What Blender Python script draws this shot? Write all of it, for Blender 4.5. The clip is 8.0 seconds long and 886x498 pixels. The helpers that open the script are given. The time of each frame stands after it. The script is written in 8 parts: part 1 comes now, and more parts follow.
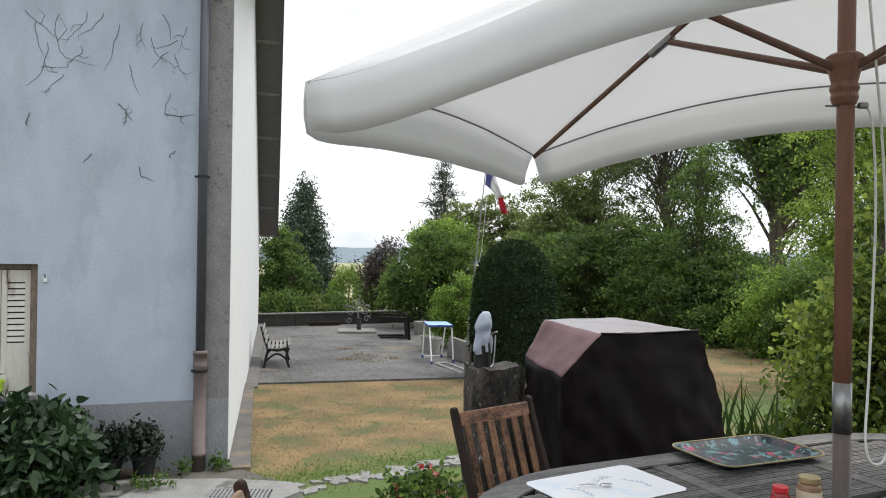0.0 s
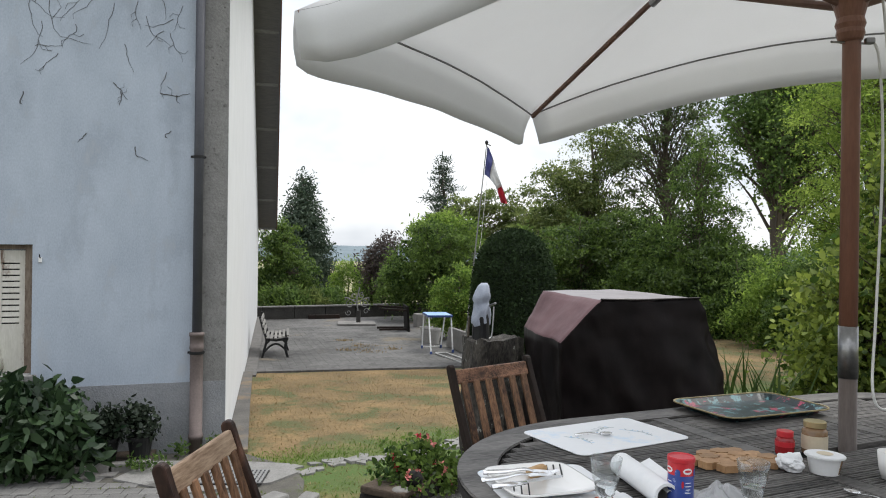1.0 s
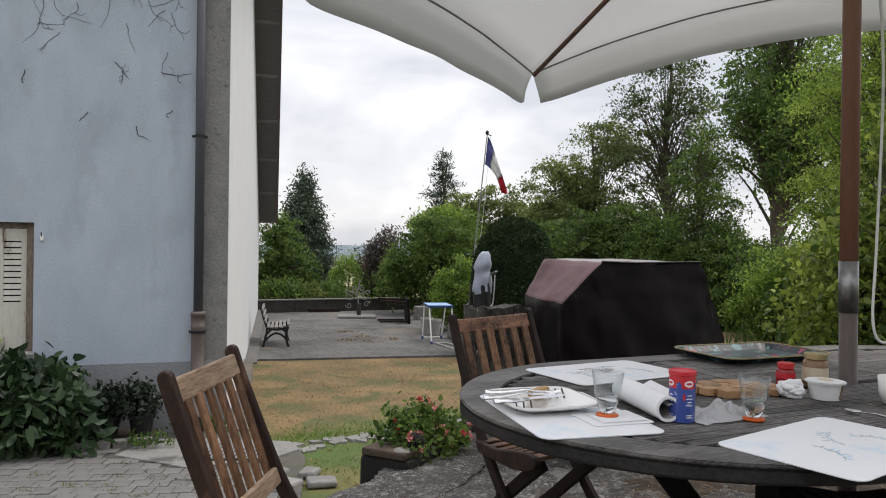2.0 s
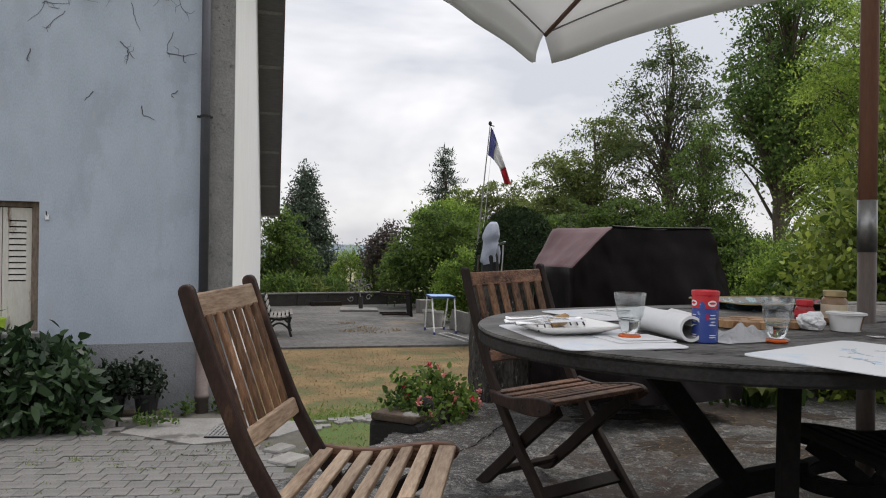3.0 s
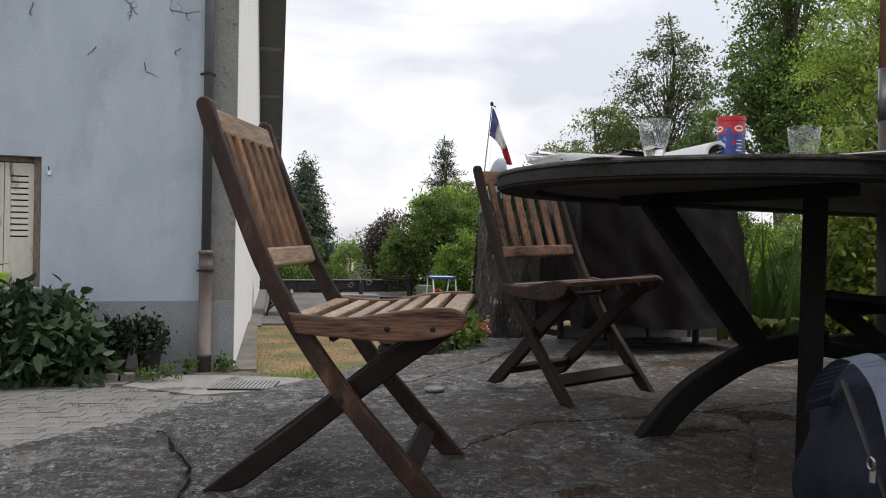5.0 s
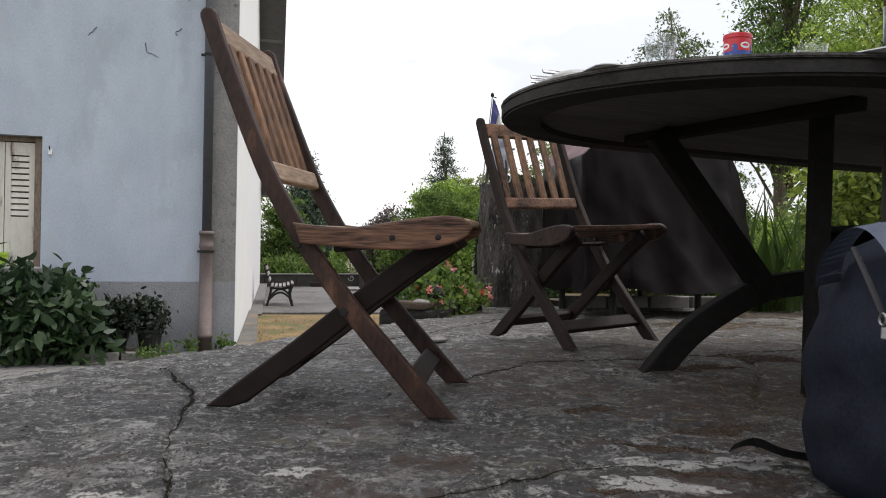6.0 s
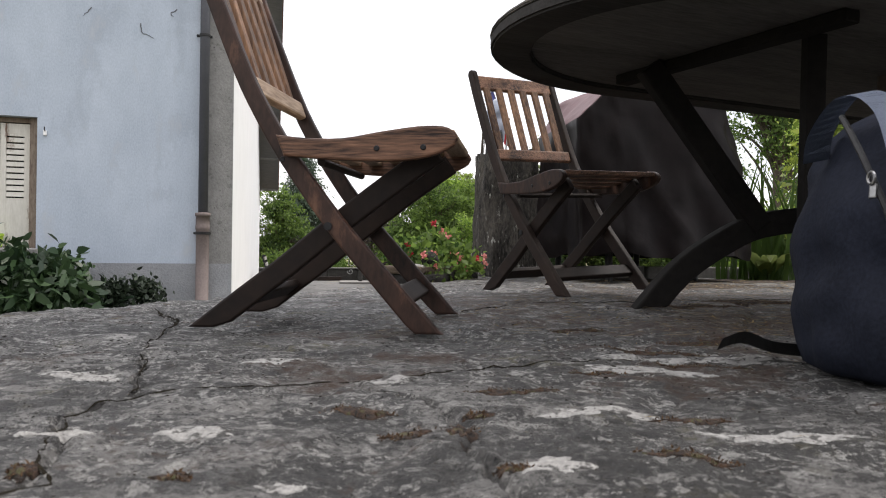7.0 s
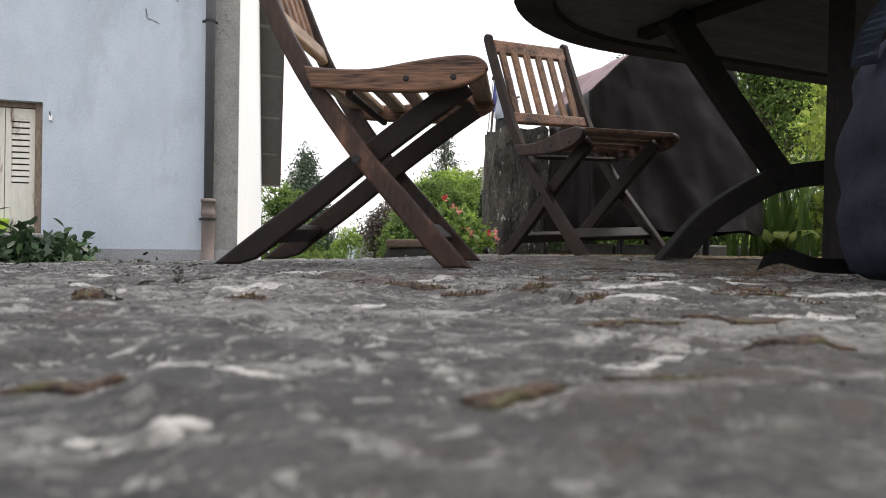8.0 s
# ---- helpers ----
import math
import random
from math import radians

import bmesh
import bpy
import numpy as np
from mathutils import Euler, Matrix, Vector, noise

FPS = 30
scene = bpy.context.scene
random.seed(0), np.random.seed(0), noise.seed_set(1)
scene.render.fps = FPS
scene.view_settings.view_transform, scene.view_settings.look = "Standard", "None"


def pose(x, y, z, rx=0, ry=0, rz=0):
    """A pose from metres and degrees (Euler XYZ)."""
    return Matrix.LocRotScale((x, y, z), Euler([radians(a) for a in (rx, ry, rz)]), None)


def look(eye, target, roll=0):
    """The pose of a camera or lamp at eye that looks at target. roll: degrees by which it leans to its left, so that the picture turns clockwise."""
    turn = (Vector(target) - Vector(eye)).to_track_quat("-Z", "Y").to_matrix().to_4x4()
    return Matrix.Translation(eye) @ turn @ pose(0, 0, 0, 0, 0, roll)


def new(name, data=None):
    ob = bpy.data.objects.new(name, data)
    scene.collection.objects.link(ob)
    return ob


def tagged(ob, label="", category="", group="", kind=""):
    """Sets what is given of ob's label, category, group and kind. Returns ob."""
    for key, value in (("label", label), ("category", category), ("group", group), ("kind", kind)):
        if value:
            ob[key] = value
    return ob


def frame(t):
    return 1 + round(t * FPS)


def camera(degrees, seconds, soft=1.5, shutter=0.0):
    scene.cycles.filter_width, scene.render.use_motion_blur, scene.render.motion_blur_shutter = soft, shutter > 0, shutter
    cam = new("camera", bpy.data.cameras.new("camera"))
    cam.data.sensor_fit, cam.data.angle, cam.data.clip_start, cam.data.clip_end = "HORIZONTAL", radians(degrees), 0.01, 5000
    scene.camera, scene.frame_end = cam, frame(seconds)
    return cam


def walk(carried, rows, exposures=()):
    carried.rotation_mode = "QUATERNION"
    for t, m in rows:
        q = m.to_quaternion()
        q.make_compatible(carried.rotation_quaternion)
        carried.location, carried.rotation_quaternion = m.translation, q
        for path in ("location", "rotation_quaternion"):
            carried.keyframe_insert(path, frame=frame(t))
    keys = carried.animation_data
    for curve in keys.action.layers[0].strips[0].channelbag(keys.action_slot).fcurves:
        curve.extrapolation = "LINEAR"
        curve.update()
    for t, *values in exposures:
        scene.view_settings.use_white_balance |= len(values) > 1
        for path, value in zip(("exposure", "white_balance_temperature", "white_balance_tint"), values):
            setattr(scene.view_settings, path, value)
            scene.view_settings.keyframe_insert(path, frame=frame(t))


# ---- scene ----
cam = camera(61.6, 8.0, 1.0)
PATH = [
    (0, (0.108, -0.018, 1.555), (0.037, 1.981, 1.572), 0.7),
    (0.5, (0.141, 0.023, 1.463), (0.069, 2.022, 1.478), 0.7),
    (1, (0.124, 0.05, 1.373), (0.053, 2.048, 1.385), 0.6),
    (1.5, (0.126, 0.038, 1.267), (0.055, 2.036, 1.278), 0.6),
    (3, (0.071, 0.052, 0.971), (-0.002, 2.051, 0.981), 0.7),
    (3.5, (0.037, 0.055, 0.867), (-0.035, 2.054, 0.875), 0.7),
    (4, (0.03, 0.046, 0.777), (-0.041, 2.045, 0.784), 0.7),
    (4.5, (0.027, 0.065, 0.665), (-0.043, 2.063, 0.673), 0.8),
    (6, (0.012, 0.091, 0.36), (-0.057, 2.09, 0.369), 0.9),
    (6.5, (0.03, 0.094, 0.268), (-0.039, 2.093, 0.276), 0.8),
    (7, (0.044, 0.118, 0.177), (-0.025, 2.117, 0.183), 0.7),
    (7.5, (0.009, 0.126, 0.103), (-0.061, 2.125, 0.11), 0.7),
    (8, (-0.017, 0.135, 0.035), (-0.086, 2.134, 0.041), 0.7),
]
EXPOSURES = [(0, 0.69, 6500, 10), (0.5, 0.49, 6500, 10), (1, 0.55, 6500, 10), (1.5, 0.44, 6600, 12), (3, 0.20, 6700, 13), (4.5, 0.28, 6700, 13), (6, 0.65, 6700, 13), (7, 0.95, 6750, 14), (8, 1.15, 6800, 14)]
# a small sensor's wide aperture, focused on the near chair
cam.data.dof.use_dof = True
cam.data.dof.focus_distance, cam.data.dof.aperture_fstop = 2.8, 15.0
walk(cam, [(t, look(eye, target, roll)) for t, eye, target, roll in PATH], EXPOSURES)

# ---- world and light ----
world = bpy.data.worlds.new("overcast_sky")
scene.world = world
world.use_nodes = True
wn, wl = world.node_tree.nodes, world.node_tree.links
wn.clear()
w_out = wn.new("ShaderNodeOutputWorld")
w_bg = wn.new("ShaderNodeBackground")
w_sky = wn.new("ShaderNodeTexSky")
w_sky.sky_type, w_sky.sun_disc = "NISHITA", False
w_sky.sun_elevation, w_sky.sun_rotation = radians(58), radians(67)
w_sky.air_density, w_sky.dust_density = 1.0, 2.0
w_co = wn.new("ShaderNodeTexCoord")
w_map = wn.new("ShaderNodeMapping")
w_map.inputs["Scale"].default_value = (1.0, 1.0, 2.4)
w_map.inputs["Location"].default_value = (0.35, 0.0, 0.2)
w_noise = wn.new("ShaderNodeTexNoise")
w_noise.inputs["Scale"].default_value = 1.9
w_noise.inputs["Detail"].default_value = 5
w_noise.inputs["Roughness"].default_value = 0.52
w_noise.inputs["Distortion"].default_value = 0.25
w_ramp = wn.new("ShaderNodeValToRGB")
w_ramp.color_ramp.elements[0].position, w_ramp.color_ramp.elements[0].color = 0.43, (0.44, 0.465, 0.50, 1)
w_ramp.color_ramp.elements[1].position, w_ramp.color_ramp.elements[1].color = 0.64, (0.84, 0.84, 0.84, 1)
w_scale = wn.new("ShaderNodeMix")
w_scale.data_type, w_scale.blend_type = "RGBA", "MULTIPLY"
w_scale.inputs[0].default_value = 1.0
w_scale.inputs[7].default_value = (0.10, 0.10, 0.10, 1)
w_mix = wn.new("ShaderNodeMix")
w_mix.data_type = "RGBA"
w_mix.inputs[0].default_value = 0.88
wl.new(w_co.outputs["Generated"], w_map.inputs["Vector"])
wl.new(w_map.outputs[0], w_noise.inputs["Vector"])
wl.new(w_noise.outputs["Fac"], w_ramp.inputs["Fac"])
wl.new(w_sky.outputs[0], w_scale.inputs[6])
wl.new(w_scale.outputs[2], w_mix.inputs[6])
wl.new(w_ramp.outputs[0], w_mix.inputs[7])
w_sep, w_sq, w_lift, w_dome = wn.new("ShaderNodeSeparateXYZ"), wn.new("ShaderNodeMath"), wn.new("ShaderNodeMath"), wn.new("ShaderNodeVectorMath")
w_sq.operation, w_lift.operation, w_dome.operation = "MULTIPLY", "MULTIPLY_ADD", "SCALE"
w_lift.inputs[1].default_value, w_lift.inputs[2].default_value = 0.80, 0.86   # overcast dome: brighter overhead than at the horizon
wl.new(w_co.outputs["Generated"], w_sep.inputs[0])
wl.new(w_sep.outputs["Z"], w_sq.inputs[0])
wl.new(w_sep.outputs["Z"], w_sq.inputs[1])
wl.new(w_sq.outputs[0], w_lift.inputs[0])
wl.new(w_mix.outputs[2], w_dome.inputs[0])
wl.new(w_lift.outputs[0], w_dome.inputs["Scale"])
wl.new(w_dome.outputs[0], w_bg.inputs["Color"])
w_bg.inputs["Strength"].default_value = 1.5
wl.new(w_bg.outputs[0], w_out.inputs[0])

sun = new("sun", bpy.data.lights.new("sun", "SUN"))
sun.data.energy, sun.data.angle, sun.data.color = 1.7, radians(30), (1.0, 0.97, 0.92)
sun.matrix_world = look((7, 5, 14), (0, 2, 0))


# ---- materials ----
def mat(name, dark, light, scale=6.0, rough=0.75, bump=0.3, fine=60.0, metal=0.0, stretch=(1, 1, 1), spot=None, spot_scale=2.0,
        spot_edge=(0.55, 0.62), spot2=None, spot2_scale=9.0, spot2_edge=(0.6, 0.66), vary=0.0, island=0.0, depth=0.01, contrast=(0.3, 0.7), coords="Object", spec=0.5):
    """A surface of two tones at a coarse and a fine scale, with optional stains and relief."""
    m = bpy.data.materials.new(name)
    m.use_nodes = True
    n, l = m.node_tree.nodes, m.node_tree.links
    b = n["Principled BSDF"]
    co = n.new("ShaderNodeTexCoord")
    mp = n.new("ShaderNodeMapping")
    mp.inputs["Scale"].default_value = stretch
    l.new(co.outputs[coords], mp.inputs["Vector"])

    def tex(s, detail=5, rough_=0.6):
        t = n.new("ShaderNodeTexNoise")
        t.inputs["Scale"].default_value, t.inputs["Detail"].default_value, t.inputs["Roughness"].default_value = s, detail, rough_
        l.new(mp.outputs[0], t.inputs["Vector"])
        return t.outputs["Fac"]

    def span(v, a, c):
        r = n.new("ShaderNodeMapRange")
        r.inputs["From Min"].default_value, r.inputs["From Max"].default_value = a, c
        l.new(v, r.inputs["Value"])
        return r.outputs[0]

    def blend(f, a, c, kind="MIX"):
        x = n.new("ShaderNodeMix")
        x.data_type, x.blend_type = "RGBA", kind
        for sock, v in ((x.inputs[0], f), (x.inputs[6], a), (x.inputs[7], c)):
            if isinstance(v, (int, float)):
                sock.default_value = v
            elif isinstance(v, tuple):
                sock.default_value = (*v, 1)
            else:
                l.new(v, sock)
        return x.outputs[2]

    coarse, grain = tex(scale), tex(fine, 4)
    add = n.new("ShaderNodeMath")
    add.operation = "MULTIPLY_ADD"
    add.inputs[1].default_value, add.inputs[2].default_value = 0.45, 0.0
    l.new(grain, add.inputs[0])
    sm = n.new("ShaderNodeMath")
    sm.operation = "MULTIPLY_ADD"
    sm.inputs[1].default_value = 0.55
    l.new(coarse, sm.inputs[0])
    l.new(add.outputs[0], sm.inputs[2])
    col = blend(span(sm.outputs[0], *contrast), dark, light)
    if spot:
        col = blend(span(tex(spot_scale, 8, 0.65), *spot_edge), col, spot)
    if spot2:
        col = blend(span(tex(spot2_scale, 8, 0.7), *spot2_edge), col, spot2)
    if vary or island:
        if island:
            g = n.new("ShaderNodeNewGeometry")
            rnd, amount = g.outputs["Random Per Island"], island
        else:
            g = n.new("ShaderNodeObjectInfo")
            rnd, amount = g.outputs["Random"], vary
        h = n.new("ShaderNodeHueSaturation")
        h.inputs["Saturation"].default_value = 1.0
        r = n.new("ShaderNodeMapRange")
        r.inputs["To Min"].default_value, r.inputs["To Max"].default_value = 1 - amount, 1 + amount
        l.new(rnd, r.inputs["Value"])
        l.new(r.outputs[0], h.inputs["Value"])
        l.new(col, h.inputs["Color"])
        col = h.outputs[0]
    l.new(col, b.inputs["Base Color"])
    b.inputs["Roughness"].default_value, b.inputs["Metallic"].default_value = rough, metal
    b.inputs["Specular IOR Level"].default_value = spec
    if bump:
        bp = n.new("ShaderNodeBump")
        bp.inputs["Strength"].default_value, bp.inputs["Distance"].default_value = bump, depth
        l.new(sm.outputs[0], bp.inputs["Height"])
        l.new(bp.outputs[0], b.inputs["Normal"])
    return m


def leaf_mat(name, dark, light, through_=0.35, rough=0.5):
    """Leaves: tone by island, some light through the blade."""
    m = bpy.data.materials.new(name)
    m.use_nodes = True
    n, l = m.node_tree.nodes, m.node_tree.links
    b = n["Principled BSDF"]
    g = n.new("ShaderNodeNewGeometry")
    co = n.new("ShaderNodeTexCoord")
    t = n.new("ShaderNodeTexNoise")
    t.inputs["Scale"].default_value = 0.9
    l.new(co.outputs["Object"], t.inputs["Vector"])
    ad = n.new("ShaderNodeMath")
    ad.operation = "MULTIPLY_ADD"
    ad.inputs[1].default_value = 0.6
    l.new(g.outputs["Random Per Island"], ad.inputs[0])
    l.new(t.outputs["Fac"], ad.inputs[2])
    r = n.new("ShaderNodeMapRange")
    r.inputs["From Min"].default_value, r.inputs["From Max"].default_value = 0.45, 1.2
    l.new(ad.outputs[0], r.inputs["Value"])
    x = n.new("ShaderNodeMix")
    x.data_type = "RGBA"
    l.new(r.outputs[0], x.inputs[0])
    x.inputs[6].default_value, x.inputs[7].default_value = (*dark, 1), (*light, 1)
    l.new(x.outputs[2], b.inputs["Base Color"])
    b.inputs["Roughness"].default_value = rough
    b.inputs["Specular IOR Level"].default_value = 0.35
    tr = n.new("ShaderNodeBsdfTranslucent")
    l.new(x.outputs[2], tr.inputs["Color"])
    ms = n.new("ShaderNodeMixShader")
    ms.inputs[0].default_value = through_
    l.new(b.outputs[0], ms.inputs[1])
    l.new(tr.outputs[0], ms.inputs[2])
    l.new(ms.outputs[0], n["Material Output"].inputs["Surface"])
    return m


def glass_mat(name, tint=(1, 1, 1), rough=0.0, ior=1.45):
    m = bpy.data.materials.new(name)
    m.use_nodes = True
    b = m.node_tree.nodes["Principled BSDF"]
    b.inputs["Base Color"].default_value = (*tint, 1)
    b.inputs["Transmission Weight"].default_value = 1.0
    b.inputs["Roughness"].default_value, b.inputs["IOR"].default_value = rough, ior
    return m




def slab_mat():
    """Old concrete: black algae, pale lichen flecks, rusty moss stains, gritty relief."""
    m = bpy.data.materials.new("stained_concrete")
    m.use_nodes = True
    n, l = m.node_tree.nodes, m.node_tree.links
    b = n["Principled BSDF"]
    co = n.new("ShaderNodeTexCoord")

    def tex(s, detail=8, rough=0.65, off=0.0, warp=0.0):
        mp = n.new("ShaderNodeMapping")
        mp.inputs["Location"].default_value = (off, off * 0.7, 0)
        l.new(co.outputs["Object"], mp.inputs["Vector"])
        t = n.new("ShaderNodeTexNoise")
        t.inputs["Scale"].default_value, t.inputs["Detail"].default_value, t.inputs["Roughness"].default_value, t.inputs["Distortion"].default_value = s, detail, rough, warp
        l.new(mp.outputs[0], t.inputs["Vector"])
        return t.outputs["Fac"]

    def span(v, a, c, lo=0.0, hi=1.0):
        r = n.new("ShaderNodeMapRange")
        for k, q in zip(("From Min", "From Max", "To Min", "To Max"), (a, c, lo, hi)):
            r.inputs[k].default_value = q
        l.new(v, r.inputs["Value"])
        return r.outputs[0]

    def blend(f, a, c):
        x = n.new("ShaderNodeMix")
        x.data_type = "RGBA"
        l.new(f, x.inputs[0])
        for sock, v in ((x.inputs[6], a), (x.inputs[7], c)):
            if isinstance(v, tuple):
                sock.default_value = (*v, 1)
            else:
                l.new(v, sock)
        return x.outputs[2]

    def times(a, c):
        x = n.new("ShaderNodeMath")
        x.operation = "MULTIPLY"
        l.new(a, x.inputs[0])
        l.new(c, x.inputs[1])
        return x.outputs[0]

    grit = tex(170, 8, 0.8)
    broad = tex(1.5, 8, 0.65, 2.0)
    # dark grey weathered cement, mottled from hand to finger scale
    col = blend(span(tex(9, 14, 0.8, 1.0), 0.36, 0.64), (0.010, 0.0098, 0.0095), (0.088, 0.085, 0.081))
    col = blend(span(broad, 0.46, 0.58, 0.0, 0.65), col, (0.026, 0.0245, 0.0225))
    # sand grains
    vo = n.new("ShaderNodeTexVoronoi")
    vo.inputs["Scale"].default_value = 420.0
    l.new(co.outputs["Object"], vo.inputs["Vector"])
    sep = n.new("ShaderNodeSeparateColor")
    l.new(vo.outputs["Color"], sep.inputs[0])
    hv = n.new("ShaderNodeHueSaturation")
    l.new(span(sep.outputs[0], 0.0, 1.0, 0.5, 1.6), hv.inputs["Value"])
    l.new(col, hv.inputs["Color"])
    col = hv.outputs[0]
    # bare paler cement where the dark skin has flaked, in clustered sheets with torn edges
    bare = times(span(tex(6.5, 14, 0.74, 8.0, 0.5), 0.515, 0.545), span(tex(1.3, 6, 0.6, 40.0), 0.42, 0.56, 0.2, 1.0))
    col = blend(times(bare, span(grit, 0.30, 0.52, 0.35, 1.0)), col, (0.215, 0.209, 0.198))
    col = blend(times(span(tex(26, 12, 0.78, 15.0, 0.4), 0.545, 0.565), span(tex(3.1, 6, 0.6, 51.0), 0.42, 0.58, 0.4, 1.0)), col, (0.38, 0.371, 0.35))
    col = blend(times(span(tex(70, 10, 0.75, 23.0), 0.56, 0.58), span(tex(5.0, 6, 0.6, 61.0), 0.40, 0.56, 0.2, 1.0)), col, (0.42, 0.41, 0.385))
    # fine black pits
    col = blend(times(span(tex(95, 10, 0.8, 71.0), 0.53, 0.57, 0.0, 0.75), span(tex(4.0, 6, 0.6, 77.0), 0.38, 0.56, 0.3, 1.0)), col, (0.011, 0.0105, 0.0095))
    # crisp round lichens
    wp = n.new("ShaderNodeVectorMath")
    wp.operation = "MULTIPLY_ADD"
    nz = n.new("ShaderNodeTexNoise")
    nz.inputs["Scale"].default_value, nz.inputs["Detail"].default_value = 22, 6
    l.new(co.outputs["Object"], nz.inputs["Vector"])
    l.new(nz.outputs["Color"], wp.inputs[0])
    wp.inputs[1].default_value = (0.13, 0.13, 0.0)
    l.new(co.outputs["Object"], wp.inputs[2])
    for vs, r_most, share in ((9.0, 0.36, 0.14), (34.0, 0.42, 0.16)):
        vo = n.new("ShaderNodeTexVoronoi")
        vo.inputs["Scale"].default_value = vs
        l.new(wp.outputs[0], vo.inputs["Vector"])
        sep = n.new("ShaderNodeSeparateColor")
        l.new(vo.outputs["Color"], sep.inputs[0])
        rad = span(sep.outputs[1], 1 - share, 1.0, 0.0, r_most)
        df = n.new("ShaderNodeMath")
        df.operation = "SUBTRACT"
        l.new(rad, df.inputs[0])
        l.new(vo.outputs["Distance"], df.inputs[1])
        col = blend(times(span(df.outputs[0], 0.0, 0.06), span(grit, 0.36, 0.56, 0.2, 0.95)), col, (0.40, 0.392, 0.37))
    # black algae in pores and ragged seams
    col = blend(times(span(tex(30, 14, 0.85, 6.0), 0.535, 0.56), span(tex(4.2, 8, 0.7, 17.0), 0.38, 0.56, 0.3, 1.0)), col, (0.013, 0.0125, 0.012))
    col = blend(span(tex(62, 12, 0.85, 31.0), 0.445, 0.42, 0.0, 0.9), col, (0.011, 0.0105, 0.010))
    # brown earth washed over the slab round the table, thinning out to flecks
    off = n.new("ShaderNodeVectorMath")
    off.operation = "DISTANCE"
    l.new(co.outputs["Object"], off.inputs[0])
    off.inputs[1].default_value = (1.15, 2.3, 0.0)
    near = span(off.outputs["Value"], 0.5, 1.9, 0.10, -0.035)
    earth = n.new("ShaderNodeMath")
    earth.operation = "ADD"
    l.new(tex(3.4, 14, 0.8, 13.0, 0.4), earth.inputs[0])
    l.new(near, earth.inputs[1])
    col = blend(times(span(earth.outputs[0], 0.53, 0.575), span(tex(24, 10, 0.8, 4.0), 0.40, 0.53)), col, (0.048, 0.026, 0.015))
    col = blend(times(span(tex(3.0, 9, 0.72, 21.0, 0.6), 0.58, 0.66), span(tex(45, 6, 0.7, 9.0), 0.47, 0.56)), col, (0.085, 0.075, 0.038))
    l.new(col, b.inputs["Base Color"])
    b.inputs["Roughness"].default_value = 0.6
    b.inputs["Specular IOR Level"].default_value = 0.5
    ad = n.new("ShaderNodeMath")
    ad.operation = "ADD"
    l.new(grit, ad.inputs[0])
    l.new(tex(24, 8, 0.7, 3.0), ad.inputs[1])
    bp = n.new("ShaderNodeBump")
    bp.inputs["Strength"].default_value, bp.inputs["Distance"].default_value = 1.0, 0.012
    l.new(ad.outputs[0], bp.inputs["Height"])
    l.new(bp.outputs[0], b.inputs["Normal"])
    return m


M_SLAB = slab_mat()
M_PAVER = mat("grey_block_paving", (0.08, 0.078, 0.074), (0.215, 0.21, 0.2), 5, 0.85, 0.5, 60, vary=0.1, spot=(0.07, 0.066, 0.06), spot_scale=4.0, spot_edge=(0.56, 0.68))
M_COURT = mat("courtyard_paving", (0.04, 0.039, 0.037), (0.14, 0.136, 0.13), 0.8, 0.85, 0.3, 9, island=0.05, contrast=(0.36, 0.64), spot=(0.17, 0.135, 0.085), spot_scale=0.7, spot_edge=(0.58, 0.7), spot2=(0.04, 0.039, 0.036), spot2_scale=2.0, spot2_edge=(0.58, 0.68))
M_CONCRETE = mat("worn_concrete", (0.22, 0.215, 0.205), (0.37, 0.365, 0.35), 4, 0.9, 0.4, 60, spot=(0.12, 0.115, 0.11), spot_scale=3.0, spot_edge=(0.6, 0.7))
M_LAWN = mat("dry_lawn", (0.085, 0.062, 0.026), (0.235, 0.155, 0.068), 1.6, 0.95, 0.6, 30, contrast=(0.36, 0.64), spot=(0.078, 0.085, 0.028), spot_scale=1.5, spot_edge=(0.5, 0.6), spot2=(0.13, 0.07, 0.036), spot2_scale=0.5, spot2_edge=(0.58, 0.72), depth=0.03)
# the grass has stayed green in a band beside the stepping stones
gn, gl = M_LAWN.node_tree.nodes, M_LAWN.node_tree.links
g_co, g_dot, g_nz, g_add, g_map, g_mix = gn.new("ShaderNodeTexCoord"), gn.new("ShaderNodeVectorMath"), gn.new("ShaderNodeTexNoise"), gn.new("ShaderNodeMath"), gn.new("ShaderNodeValToRGB"), gn.new("ShaderNodeMix")
g_dot.operation = "DOT_PRODUCT"
g_dot.inputs[1].default_value = (-0.79, 1.0, 0.0)
g_nz.inputs["Scale"].default_value, g_nz.inputs["Detail"].default_value = 1.7, 6
g_add.operation = "MULTIPLY_ADD"
g_add.inputs[1].default_value = 1.6
gl.new(g_co.outputs["Object"], g_dot.inputs[0])
gl.new(g_co.outputs["Object"], g_nz.inputs["Vector"])
gl.new(g_nz.outputs["Fac"], g_add.inputs[0])
gl.new(g_dot.outputs["Value"], g_add.inputs[2])
g_sc = gn.new("ShaderNodeMapRange")
g_sc.inputs["From Min"].default_value, g_sc.inputs["From Max"].default_value = 8.0, 11.0
gl.new(g_add.outputs[0], g_sc.inputs["Value"])
gl.new(g_sc.outputs[0], g_map.inputs["Fac"])
g_map.color_ramp.elements[0].position, g_map.color_ramp.elements[0].color = 0.05, (0.5, 0.5, 0.5, 1)
